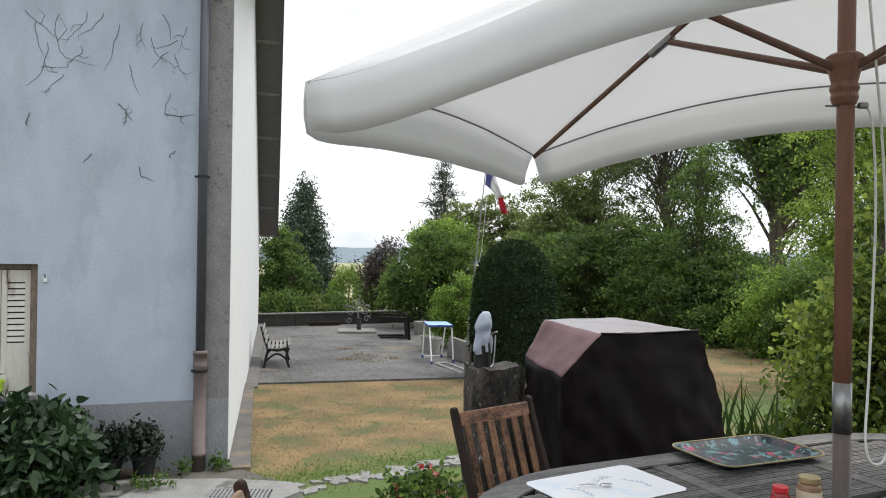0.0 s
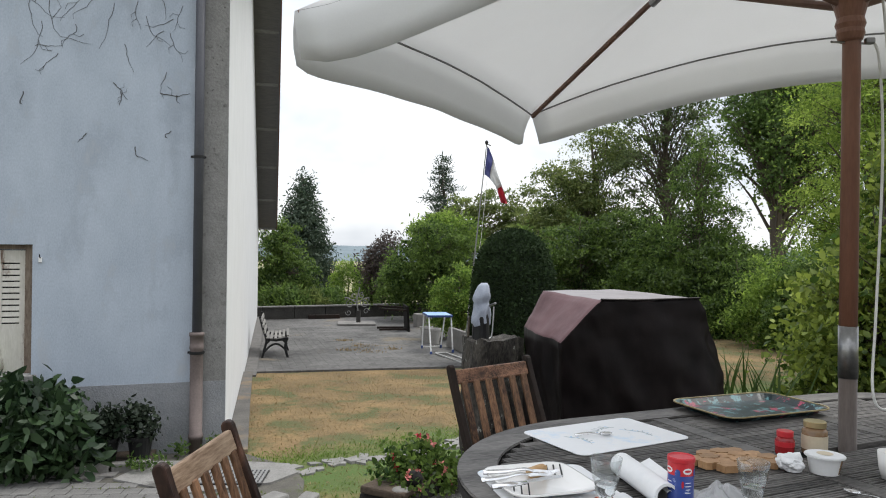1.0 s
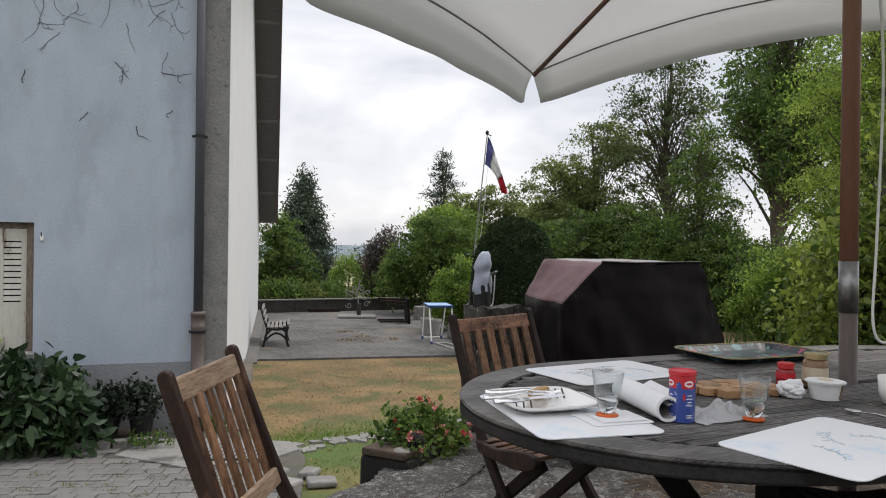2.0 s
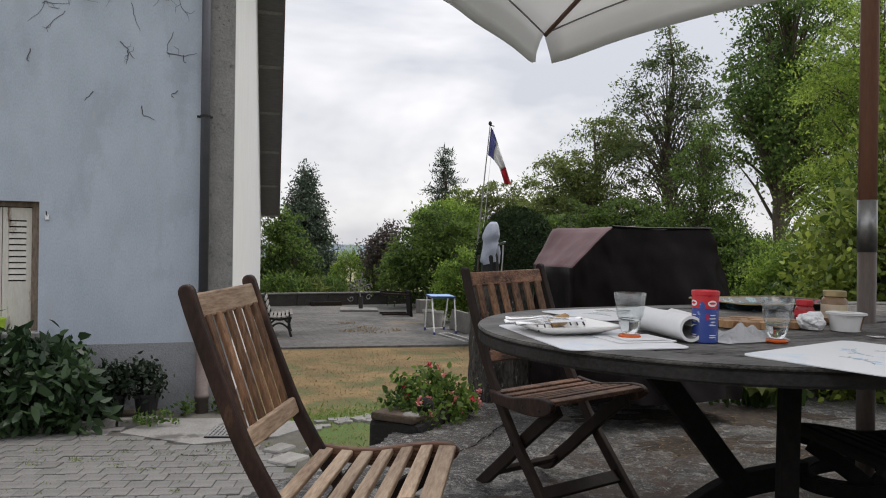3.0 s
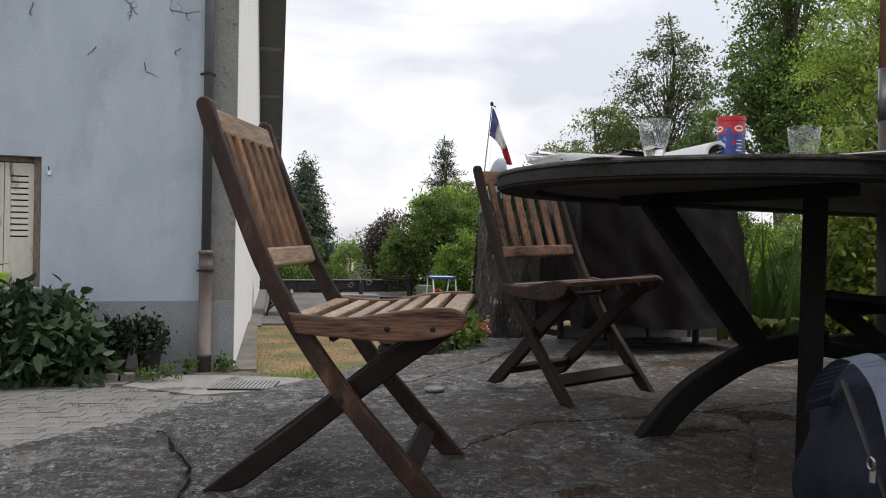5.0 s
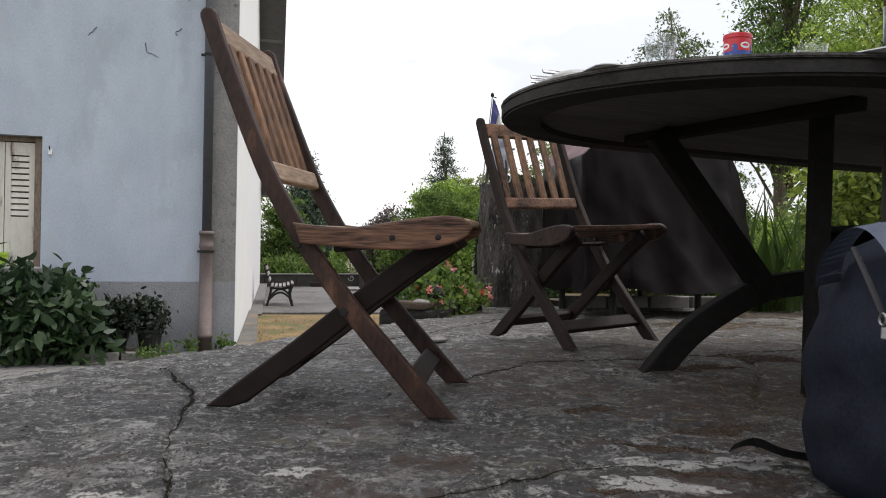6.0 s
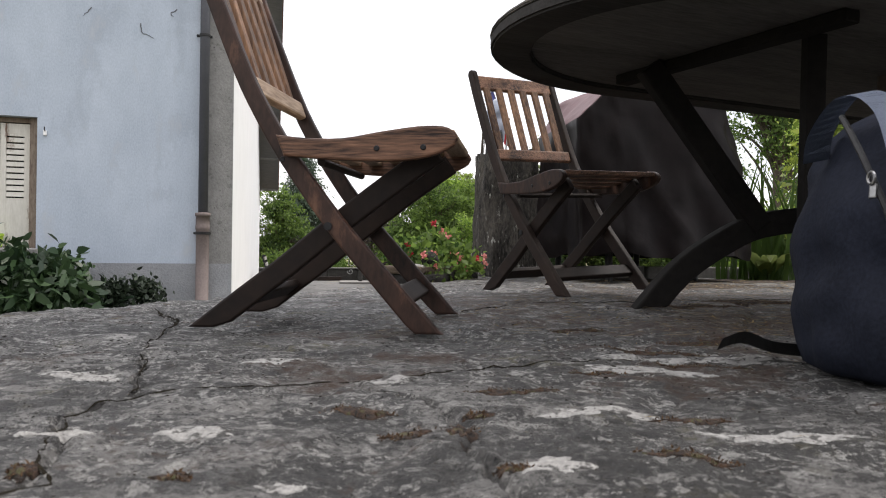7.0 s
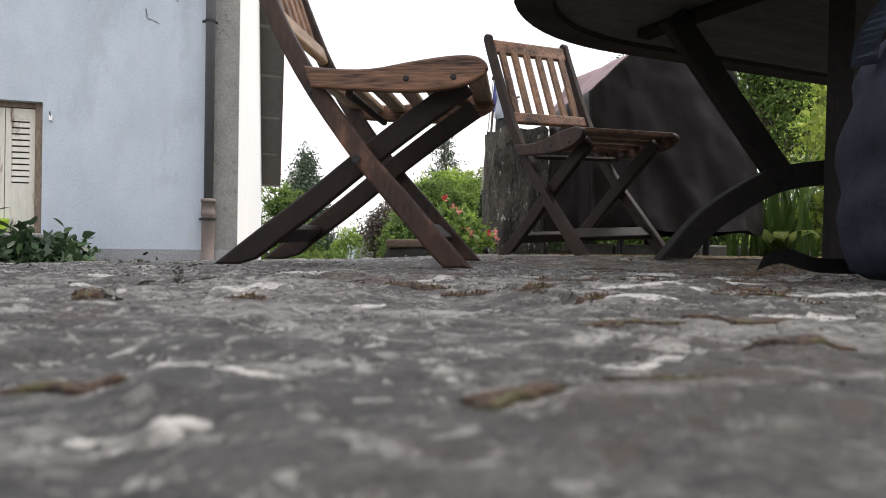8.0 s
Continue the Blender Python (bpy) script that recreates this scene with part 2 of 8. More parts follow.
g_map.color_ramp.elements[1].position, g_map.color_ramp.elements[1].color = 0.22, (1, 1, 1, 1)
e3 = g_map.color_ramp.elements.new(0.48)
e3.color = (0.75, 0.75, 0.75, 1)
e4 = g_map.color_ramp.elements.new(0.78)
e4.color = (0, 0, 0, 1)
g_mix.data_type = "RGBA"
g_old = gn["Principled BSDF"].inputs["Base Color"].links[0].from_socket
gl.new(g_map.outputs[0], g_mix.inputs[0])
gl.new(g_old, g_mix.inputs[6])
g_mix.inputs[7].default_value = (0.06, 0.105, 0.02, 1)
gl.new(g_mix.outputs[2], gn["Principled BSDF"].inputs["Base Color"])
M_BLUEWALL = mat("pale_blue_render", (0.32, 0.368, 0.43), (0.44, 0.493, 0.562), 1.6, 0.9, 0.5, 60, contrast=(0.36, 0.64), stretch=(1.3, 1.3, 0.7), spot=(0.262, 0.296, 0.345), spot_scale=1.3, spot_edge=(0.52, 0.72), spot2=(0.40, 0.43, 0.47), spot2_scale=2.6, spot2_edge=(0.56, 0.7), depth=0.006)
M_PLINTH = mat("grey_roughcast", (0.185, 0.193, 0.205), (0.30, 0.308, 0.318), 2.5, 0.95, 0.9, 55, spot=(0.2, 0.2, 0.2), spot_scale=1.5, spot_edge=(0.55, 0.75), depth=0.02)
M_QUOIN = mat("bare_grey_render", (0.15, 0.148, 0.142), (0.26, 0.256, 0.246), 5, 0.95, 0.8, 40, spot=(0.10, 0.096, 0.09), spot_scale=6, spot_edge=(0.58, 0.66), spot2=(0.05, 0.048, 0.045), spot2_scale=26, spot2_edge=(0.62, 0.66), depth=0.015)
M_WHITEWALL = mat("white_render", (0.56, 0.57, 0.575), (0.65, 0.66, 0.665), 2, 0.9, 0.15, 50)
M_SOFFIT = mat("dark_stained_boards", (0.08, 0.079, 0.078), (0.17, 0.167, 0.163), 5, 0.8, 0.3, 50, stretch=(1, 8, 1))
M_ROOF = mat("brown_roof_tiles", (0.12, 0.06, 0.045), (0.22, 0.11, 0.08), 4, 0.85, 0.4, 40)
M_DOWNPIPE = mat("dark_blue_grey_paint", (0.045, 0.047, 0.058), (0.075, 0.078, 0.092), 6, 0.5, 0.1, 60)
M_CLAYPIPE = mat("brown_painted_iron", (0.10, 0.078, 0.072), (0.175, 0.14, 0.13), 5, 0.8, 0.25, 50)
M_TEAK = mat("oiled_teak", (0.018, 0.009, 0.0065), (0.29, 0.15, 0.09), 3.2, 0.55, 0.4, 44, contrast=(0.38, 0.63), stretch=(0.4, 3, 5), spot=(0.035, 0.018, 0.011), spot_scale=2.2, spot_edge=(0.56, 0.7), vary=0.2, depth=0.004, spec=0.3)
M_TEAKV = mat("oiled_teak_upright", (0.045, 0.021, 0.012), (0.31, 0.165, 0.088), 3.0, 0.55, 0.35, 34, contrast=(0.38, 0.64), stretch=(4, 4, 0.4), spot=(0.035, 0.018, 0.011), spot_scale=2.2, spot_edge=(0.56, 0.7), vary=0.24, depth=0.004, spec=0.3)
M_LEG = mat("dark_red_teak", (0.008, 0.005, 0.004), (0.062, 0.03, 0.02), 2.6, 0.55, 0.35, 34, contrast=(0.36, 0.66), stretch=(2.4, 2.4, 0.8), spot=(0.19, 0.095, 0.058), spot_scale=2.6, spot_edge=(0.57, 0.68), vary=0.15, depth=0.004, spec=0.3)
M_TEAKLIGHT = mat("sun_bleached_teak", (0.17, 0.105, 0.065), (0.54, 0.40, 0.275), 3.0, 0.6, 0.3, 50, contrast=(0.36, 0.64), stretch=(3, 0.35, 3), spot=(0.09, 0.046, 0.028), spot_scale=2.4, spot_edge=(0.58, 0.74), vary=0.18, depth=0.004, spec=0.3)
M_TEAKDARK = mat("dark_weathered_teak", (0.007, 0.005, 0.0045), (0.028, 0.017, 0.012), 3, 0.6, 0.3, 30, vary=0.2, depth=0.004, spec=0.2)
M_TABLEWOOD = mat("silvered_teak", (0.028, 0.026, 0.0245), (0.19, 0.18, 0.168), 3, 0.55, 0.35, 60, contrast=(0.36, 0.64), stretch=(0.5, 3, 3), vary=0.18, depth=0.004, spec=0.25)
# teak taken near-black: shade beneath the table put into the colour
M_TABLEDARK = mat("near_black_teak", (0.004, 0.0037, 0.0035), (0.018, 0.016, 0.0145), 3, 0.75, 0.3, 40, depth=0.004, spec=0.1)
# darker copy of the top's teak for the border's side and underside
M_TABLEUNDER = mat("dark_table_underside", (0.016, 0.0152, 0.0146), (0.055, 0.0525, 0.05), 3, 0.85, 0.4, 40, stretch=(0.5, 3, 3), depth=0.004, spec=0.1)
# paler copy stands in for light bounced up from the slab
M_TABLEBELOW = mat("bounce_paled_boards", (0.05, 0.048, 0.046), (0.15, 0.145, 0.138), 3, 0.85, 0.4, 40, stretch=(0.5, 3, 3), depth=0.004, spec=0.1)
M_POLE = mat("brown_varnished_wood", (0.15, 0.065, 0.04), (0.25, 0.115, 0.07), 3, 0.45, 0.15, 40, stretch=(4, 4, 0.6))
M_RIB = mat("reddish_wood", (0.10, 0.05, 0.036), (0.17, 0.09, 0.062), 4, 0.5, 0.1, 50)
M_CANVAS = mat("white_canvas", (0.66, 0.665, 0.66), (0.76, 0.765, 0.76), 3, 0.85, 0.12, 200)
tn, tl = M_CANVAS.node_tree.nodes, M_CANVAS.node_tree.links
c_tr, c_mix = tn.new("ShaderNodeBsdfTranslucent"), tn.new("ShaderNodeMixShader")
c_tr.inputs["Color"].default_value, c_mix.inputs[0].default_value = (0.88, 0.88, 0.87, 1), 0.5
tl.new(tn["Principled BSDF"].outputs[0], c_mix.inputs[1])
tl.new(c_tr.outputs[0], c_mix.inputs[2])
tl.new(c_mix.outputs[0], tn["Material Output"].inputs["Surface"])
M_STEEL = mat("dull_steel", (0.2, 0.2, 0.2), (0.32, 0.32, 0.315), 20, 0.35, 0.05, 90, metal=1.0)
M_CHROME = mat("bright_steel", (0.65, 0.65, 0.65), (0.8, 0.8, 0.8), 20, 0.18, 0.0, 90, metal=1.0)
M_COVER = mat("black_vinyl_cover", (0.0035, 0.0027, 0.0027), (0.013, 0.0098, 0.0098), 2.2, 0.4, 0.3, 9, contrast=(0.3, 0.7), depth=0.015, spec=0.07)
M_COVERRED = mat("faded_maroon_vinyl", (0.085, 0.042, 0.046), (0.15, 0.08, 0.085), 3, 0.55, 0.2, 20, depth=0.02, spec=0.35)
M_STUMP = mat("lichened_old_wood", (0.008, 0.007, 0.006), (0.085, 0.075, 0.062), 5, 0.9, 1.0, 40, contrast=(0.38, 0.66), stretch=(2.2, 2.2, 0.8), spot=(0.30, 0.30, 0.27), spot_scale=12, spot_edge=(0.62, 0.66), depth=0.03)
M_CURB = mat("mossy_curb_stone", (0.12, 0.115, 0.105), (0.26, 0.25, 0.235), 5, 0.9, 0.5, 50, vary=0.15)
M_SOIL = mat("dark_soil", (0.03, 0.022, 0.016), (0.09, 0.065, 0.045), 8, 1.0, 0.8, 60, depth=0.02)
M_BLACK = mat("black_paint", (0.008, 0.008, 0.0085), (0.018, 0.018, 0.019), 8, 0.5, 0.1, 60, spec=0.3)
M_BARK = mat("grey_brown_bark", (0.05, 0.04, 0.03), (0.13, 0.105, 0.08), 4, 0.95, 0.8, 25, stretch=(3, 3, 0.6), depth=0.03)
M_WHITE = mat("white_enamel", (0.74, 0.74, 0.73), (0.8, 0.8, 0.79), 5, 0.35, 0.05, 60)
# blue distance haze is mixed into the woods' colour
M_HILL = mat("far_hazed_woods", (0.09, 0.13, 0.15), (0.16, 0.20, 0.22), 0.01, 1.0, 0.0, 0.05)
M_FIELD = mat("far_fields", (0.2, 0.2, 0.1), (0.34, 0.31, 0.18), 0.01, 1.0, 0.0, 0.05)


# ---- building helpers ----
def part(name, bm, material, parent=None, label="", smooth=False):
    me = bpy.data.meshes.new(name)
    bm.to_mesh(me)
    bm.free()
    return mesh_part(name, me, material, parent, label, smooth)


def mesh_part(name, me, material, parent=None, label="", smooth=False):
    if material and not me.materials:
        me.materials.append(material)
    if smooth:
        for p in me.polygons:
            p.use_smooth = True
    ob = new(name, me)
    if parent:
        ob.parent = parent
    if label:
        tagged(ob, label)
    return ob


def thing(name, m, label, category, group="", kind=""):
    e = new(name)
    e.empty_display_size = 0.1
    e.matrix_world = m
    return tagged(e, label, category, group, kind)


def solid(size, at=(0, 0, 0), turn=(0, 0, 0), bevel=0.0, bm=None):
    """A box of that size with its middle at a place, edges rounded by bevel."""
    bm = bm or bmesh.new()
    made = bmesh.ops.create_cube(bm, size=1.0)["verts"]
    bmesh.ops.scale(bm, vec=size, verts=made)
    if bevel:
        edges = list({e for v in made for e in v.link_edges})
        res = bmesh.ops.bevel(bm, geom=edges, offset=bevel, segments=2, affect="EDGES", profile=0.5)
        made = list({v for f in res["faces"] for v in f.verts} | {v for v in made if v.is_valid})
    bmesh.ops.transform(bm, matrix=pose(*at, *turn), verts=made)
    return bm


def prism(outline, thick, m=None, bevel=0.0, bm=None):
    """A flat outline of (x, z) points, thick along y round y = 0, with rounded edges."""
    bm = bm or bmesh.new()
    a = [bm.verts.new((x, -thick / 2, z)) for x, z in outline]
    c = [bm.verts.new((x, thick / 2, z)) for x, z in outline]
    faces = [bm.faces.new(a), bm.faces.new(c[::-1])]
    for i in range(len(a)):
        j = (i + 1) % len(a)
        faces.append(bm.faces.new((a[j], a[i], c[i], c[j])))
    bmesh.ops.recalc_face_normals(bm, faces=faces)
    vs = a + c
    if bevel:
        rim = [e for f in faces[:2] for e in f.edges]
        res = bmesh.ops.bevel(bm, geom=rim, offset=bevel, segments=2, affect="EDGES", profile=0.5)
        vs = list({v for f in res["faces"] for v in f.verts} | {v for v in vs if v.is_valid})
    if m is not None:
        bmesh.ops.transform(bm, matrix=m, verts=vs)
    return bm


def tube(path, radii, sides=10, bm=None, cap=True, flat=1.0):
    """A round bar along a path; radii one number or one a point."""
    bm = bm or bmesh.new()
    path = [Vector(p) for p in path]
    if isinstance(radii, (int, float)):
        radii = [radii] * len(path)
    rings = []
    up = None
    for i, p in enumerate(path):
        d = (path[min(i + 1, len(path) - 1)] - path[max(i - 1, 0)]).normalized()
        if up is None:
            up = d.orthogonal().normalized()
        up = (up - d * up.dot(d)).normalized()
        side = d.cross(up)
        rings.append([bm.verts.new(p + (up * math.cos(a) + side * math.sin(a) * flat) * radii[i]) for a in (2 * math.pi * k / sides for k in range(sides))])
    for r, s in zip(rings, rings[1:]):
        for k in range(sides):
            bm.faces.new((r[k], r[(k + 1) % sides], s[(k + 1) % sides], s[k]))
    if cap:
        bm.faces.new(rings[0][::-1])
        bm.faces.new(rings[-1])
    return bm


def lathe(profile, sides=24, at=(0, 0, 0), bm=None, closed=False):
    """A turned shape from (radius, height) points."""
    bm = bm or bmesh.new()
    o = Vector(at)
    rings = []
    for r, z in profile:
        rings.append([bm.verts.new(o + Vector((r * math.cos(a), r * math.sin(a), z))) for a in (2 * math.pi * k / sides for k in range(sides))])
    for r, s in zip(rings, rings[1:]):
        for k in range(sides):
            bm.faces.new((r[k], r[(k + 1) % sides], s[(k + 1) % sides], s[k]))
    if profile[0][0] > 1e-4:
        bm.faces.new(rings[0][::-1])
    if profile[-1][0] > 1e-4:
        bm.faces.new(rings[-1])
    bmesh.ops.remove_doubles(bm, verts=bm.verts, dist=1e-5)
    return bm


def rough_up(bm, size, amount, seed=0.0):
    """Uneven surface: every corner moves by a smooth noise."""
    for v in bm.verts:
        v.co += noise.noise_vector(v.co / size + Vector((seed, seed * 1.7, 0))) * amount
    return bm


def leaves_mesh(name, spots, sizes, rng, aspect=0.5, droop=0.0, up=0.0, oval=False):
    """Many folded leaf blades: four corners each, set at spots, turned at random."""
    n = len(spots)
    d = rng.normal(size=(n, 3))
    d[:, 2] += up - droop
    d /= np.linalg.norm(d, axis=1, keepdims=True)
    e = rng.normal(size=(n, 3))
    e -= d * (e * d).sum(1, keepdims=True)
    e /= np.linalg.norm(e, axis=1, keepdims=True)
    nn = np.cross(d, e)
    L = sizes[:, None]
    c = 6 if oval else 4
    v = np.empty((n, c, 3))
    v[:, 0] = spots
    if oval:
        for k, (a, w, h) in ((1, (0.28, 0.44, 0.07)), (2, (0.66, 0.36, 0.05))):
            v[:, k] = spots + d * L * a + e * L * aspect * w + nn * L * h
            v[:, 6 - k] = spots + d * L * a - e * L * aspect * w + nn * L * h
        v[:, 3] = spots + d * L - nn * L * 0.06
    else:
        v[:, 1] = spots + d * L * 0.45 + e * L * aspect / 2 + nn * L * 0.08
        v[:, 2] = spots + d * L
        v[:, 3] = spots + d * L * 0.45 - e * L * aspect / 2 + nn * L * 0.08
    me = bpy.data.meshes.new(name)
    me.vertices.add(n * c)
    me.vertices.foreach_set("co", v.reshape(-1))
    me.loops.add(n * c)
    me.loops.foreach_set("vertex_index", np.arange(n * c, dtype=np.int32))
    me.polygons.add(n)
    me.polygons.foreach_set("loop_start", np.arange(0, n * c, c, dtype=np.int32))
    me.update(calc_edges=True)
    return me


def blob_spots(rng, blobs, clumps, per, spread, shell=0.55):
    """Leaf spots in clumps over the outer part of a set of ellipsoids (x, y, z, rx, ry, rz)."""
    vol = np.array([(b[3] * b[4] * b[5]) ** 0.67 for b in blobs])
    pick = rng.choice(len(blobs), size=clumps, p=vol / vol.sum())
    b = np.array(blobs)[pick]
    d = rng.normal(size=(clumps, 3))
    d /= np.linalg.norm(d, axis=1, keepdims=True)
    r = (shell + (1 - shell) * rng.random(clumps) ** 0.6) * (1 + 0.13 * rng.normal(size=clumps))
    c = b[:, :3] + d * b[:, 3:6] * r[:, None]
    s = np.repeat(c, per, 0) + rng.normal(size=(clumps * per, 3)) * spread
    return s


def bough_spots(rng, blobs, boughs, per, size, shell=0.4):
    """Leaf spots on separate leafy boughs: flat sprays that reach outwards from the middle of the crown. Gives the spots and the boughs' tips."""
    vol = np.array([(b[3] * b[4] * b[5]) ** 0.67 for b in blobs])
    b = np.array(blobs)[rng.choice(len(blobs), size=boughs, p=vol / vol.sum())]
    d = rng.normal(size=(boughs, 3))
    d[:, 2] *= 0.8
    d /= np.linalg.norm(d, axis=1, keepdims=True)
    r = (shell + (1 - shell) * rng.random(boughs) ** 0.5) * (1 + 0.12 * rng.normal(size=boughs))
    c = b[:, :3] + d * b[:, 3:6] * r[:, None]
    out = d * (1, 1, 0.35)
    out[:, 2] -= 0.12
    out /= np.linalg.norm(out, axis=1, keepdims=True)
    side = np.cross(out, (0, 0, 1.0)) + 1e-6
    side /= np.linalg.norm(side, axis=1, keepdims=True)
    top = np.cross(side, out)
    k = size * (0.6 + 0.8 * rng.random(boughs))
    n = boughs * per
    g = rng.normal(size=(n, 3))
    rp = [np.repeat(a, per, 0) for a in (c, out, side, top, k[:, None])]
    s = rp[0] + rp[4] * (rp[1] * g[:, :1] * 0.62 + rp[2] * g[:, 1:2] * 0.42 + rp[3] * (g[:, 2:3] * 0.17 - 0.16 * g[:, :1] ** 2))
    return s, c


# ---- ground and structure ----
YARD = -0.72


def lie(y, x=0.0):
    """Height of the garden's ground."""
    for y0, z0, y1, z1 in ((-1e9, YARD, 9, YARD), (9, YARD, 17.5, -0.87), (17.5, -0.87, 27, -0.90), (27, -0.90, 60, -3.0), (60, -3.0, 250, -22.0), (250, -22.0, 1e9, -22.0)):
        if y < y1 or y1 > 1e8:
            k = min(1.0, max(0.0, (y - y0) / (y1 - y0))) if y1 < 1e8 else 0.0
            k = 0.0 if y0 < -1e8 else k
            return z0 + (z1 - z0) * k


def ground_sheet():
    def steps(a, b, n):
        return [a + (b - a) * i / n for i in range(n)]
    xs = [-4500, -2000, -800, -300, -120, -60, -35] + steps(-25, 25, 100) + [25, 35, 60, 120, 300, 800, 2000, 4500]
    ys = [-300, -60, -20, -10] + steps(-6, 32, 90) + [32, 36, 42, 50, 60, 90, 130, 250, 600, 1200, 2500, 4600]
    bm = bmesh.new()
    grid = []
    for y in ys:
        row = []
        for x in xs:
            z = lie(y)
            if abs(x) < 30 and y < 36:
                z += 0.03 * noise.noise(Vector((x * 0.5, y * 0.5, 0))) + 0.012 * noise.noise(Vector((x * 2.1, y * 2.1, 5)))
            if y > 100:
                z += 6 * noise.noise(Vector((x / 400, y / 400, 2)))
            row.append(bm.verts.new((x, y, z)))
        grid.append(row)
    for j in range(len(ys) - 1):
        for i in range(len(xs) - 1):
            f = bm.faces.new((grid[j][i], grid[j][i + 1], grid[j + 1][i + 1], grid[j + 1][i]))
            f.material_index = 1 if ys[j] > 55 or abs(xs[i]) > 60 else 0
            f.smooth = True
    ob = part("ground", bm, M_LAWN)
    ob.data.materials.append(M_FIELD)
    return tagged(ob, "sun-dried lawn, straw-coloured with green patches, falling gently away", "lawn", kind="structure")


ground_sheet()


def hill(name, y, top, colour_mat, seed, width=5200):
    bm = bmesh.new()
    a, b = [], []
    for i in range(140):
        x = -width / 2 + width * i / 139
        z = top * (0.72 + 0.3 * noise.noise(Vector((x / 900, seed, 0))) + 0.07 * noise.noise(Vector((x / 120, seed, 3))))
        a.append((bm.verts.new((x, y - 500, -30)), bm.verts.new((x, y, z)), bm.verts.new((x, y + 600, -30))))
    for p, q in zip(a, a[1:]):
        bm.faces.new((p[0], q[0], q[1], p[1]))
        bm.faces.new((p[1], q[1], q[2], p[2]))
    return tagged(part(name, bm, colour_mat, smooth=True), "hazy blue-green wooded ridge on the horizon", "hill", kind="structure")


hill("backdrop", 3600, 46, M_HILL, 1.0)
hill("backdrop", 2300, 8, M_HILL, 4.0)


def slab_from(outline, top, bottom, name, material, label, category):
    """An upright-sided slab over a plan outline."""
    bm = bmesh.new()
    a = [bm.verts.new((x, y, top)) for x, y in outline]
    c = [bm.verts.new((x, y, bottom)) for x, y in outline]
    bm.faces.new(a)
    for i in range(len(a)):
        j = (i + 1) % len(a)
        bm.faces.new((a[i], c[i], c[j], a[j]))
    bmesh.ops.recalc_face_normals(bm, faces=bm.faces)
    return tagged(part(name, bm, material), label, category, kind="structure")


# raised terrace: uneven old concrete, cast in bays with open cracks between
TERRACE = [(-3.0, -1.5), (-2.3, -0.02), (-1.62, 1.4), (-1.273, 2.124), (-1.011, 2.656), (-0.79, 3.038), (-0.60, 3.5), (-0.37, 3.86), (-0.30, 4.2),
           (-0.25, 4.62), (-0.1, 4.95), (0.5, 5.3), (1.2, 5.5), (2.5, 5.9), (5.0, 6.5), (7.0, 6.6), (7.0, -4.0), (-3.0, -4.0)]


def inside(x, y, poly):
    hit = False
    for (x0, y0), (x1, y1) in zip(poly, poly[1:] + poly[:1]):
        if (y0 > y) != (y1 > y) and x < x0 + (y - y0) / (y1 - y0) * (x1 - x0):
            hit = not hit
    return hit


CRACKS = [[(-0.42, 0.55), (-0.281, 0.674), (-0.331, 0.764), (-0.40, 0.92), (-0.367, 1.011), (-0.268, 1.075), (-0.152, 1.14), (0.02, 1.22), (0.2, 1.36), (0.5, 1.45)],
          [(-0.367, 1.011), (-0.40, 1.113), (-0.554, 1.489), (-0.68, 1.95), (-0.95, 2.4)],
          [(-0.60, 2.85), (-0.26, 3.16), (0.115, 3.77), (0.3, 4.3)],
          [(-0.05, 2.1), (0.25, 2.45), (0.7, 2.6), (1.2, 2.9), (1.7, 3.0)],
          [(0.10, 0.65), (0.04, 0.86), (0.0, 1.0), (-0.1, 1.13)],
          [(0.7, 1.9), (0.95, 2.5), (0.9, 3.2), (1.2, 4.0)]]


def crack_depth(x, y):
    """Wandering open cracks in the slab."""
    d = 0.0
    x += 0.02 * noise.noise(Vector((x * 7, y * 7, 0))) + 0.008 * noise.noise(Vector((x * 30, y * 30, 1)))
    y += 0.02 * noise.noise(Vector((x * 7, y * 7, 4))) + 0.008 * noise.noise(Vector((x * 30, y * 30, 6)))
    half = 0.0055 if y < 1.6 else 0.014 if y < 2.6 else 0.02
    for line in CRACKS:
        for (ax, ay), (bx, by) in zip(line, line[1:]):
            if not (min(ax, bx) - 0.05 < x < max(ax, bx) + 0.05 and min(ay, by) - 0.05 < y < max(ay, by) + 0.05):
                continue
            ux, uy = bx - ax, by - ay
            k = max(0.0, min(1.0, ((x - ax) * ux + (y - ay) * uy) / (ux * ux + uy * uy)))
            off = math.hypot(x - ax - ux * k, y - ay - uy * k)
            if off < half:
                d = max(d, (half - off) / half * 0.016)
    return d


def ease(v, a, b):
    t = max(0.0, min(1.0, (v - a) / (b - a)))
    return t * t * (3 - 2 * t)


def rise(x, y):
    """The slab climbs a little towards the table and falls away at the yard's side."""
    return 0.024 * ease(y, 1.7, 2.5) * ease(x, -0.6, 0.15) - 0.010 * ease(-x, 0.6, 1.3)


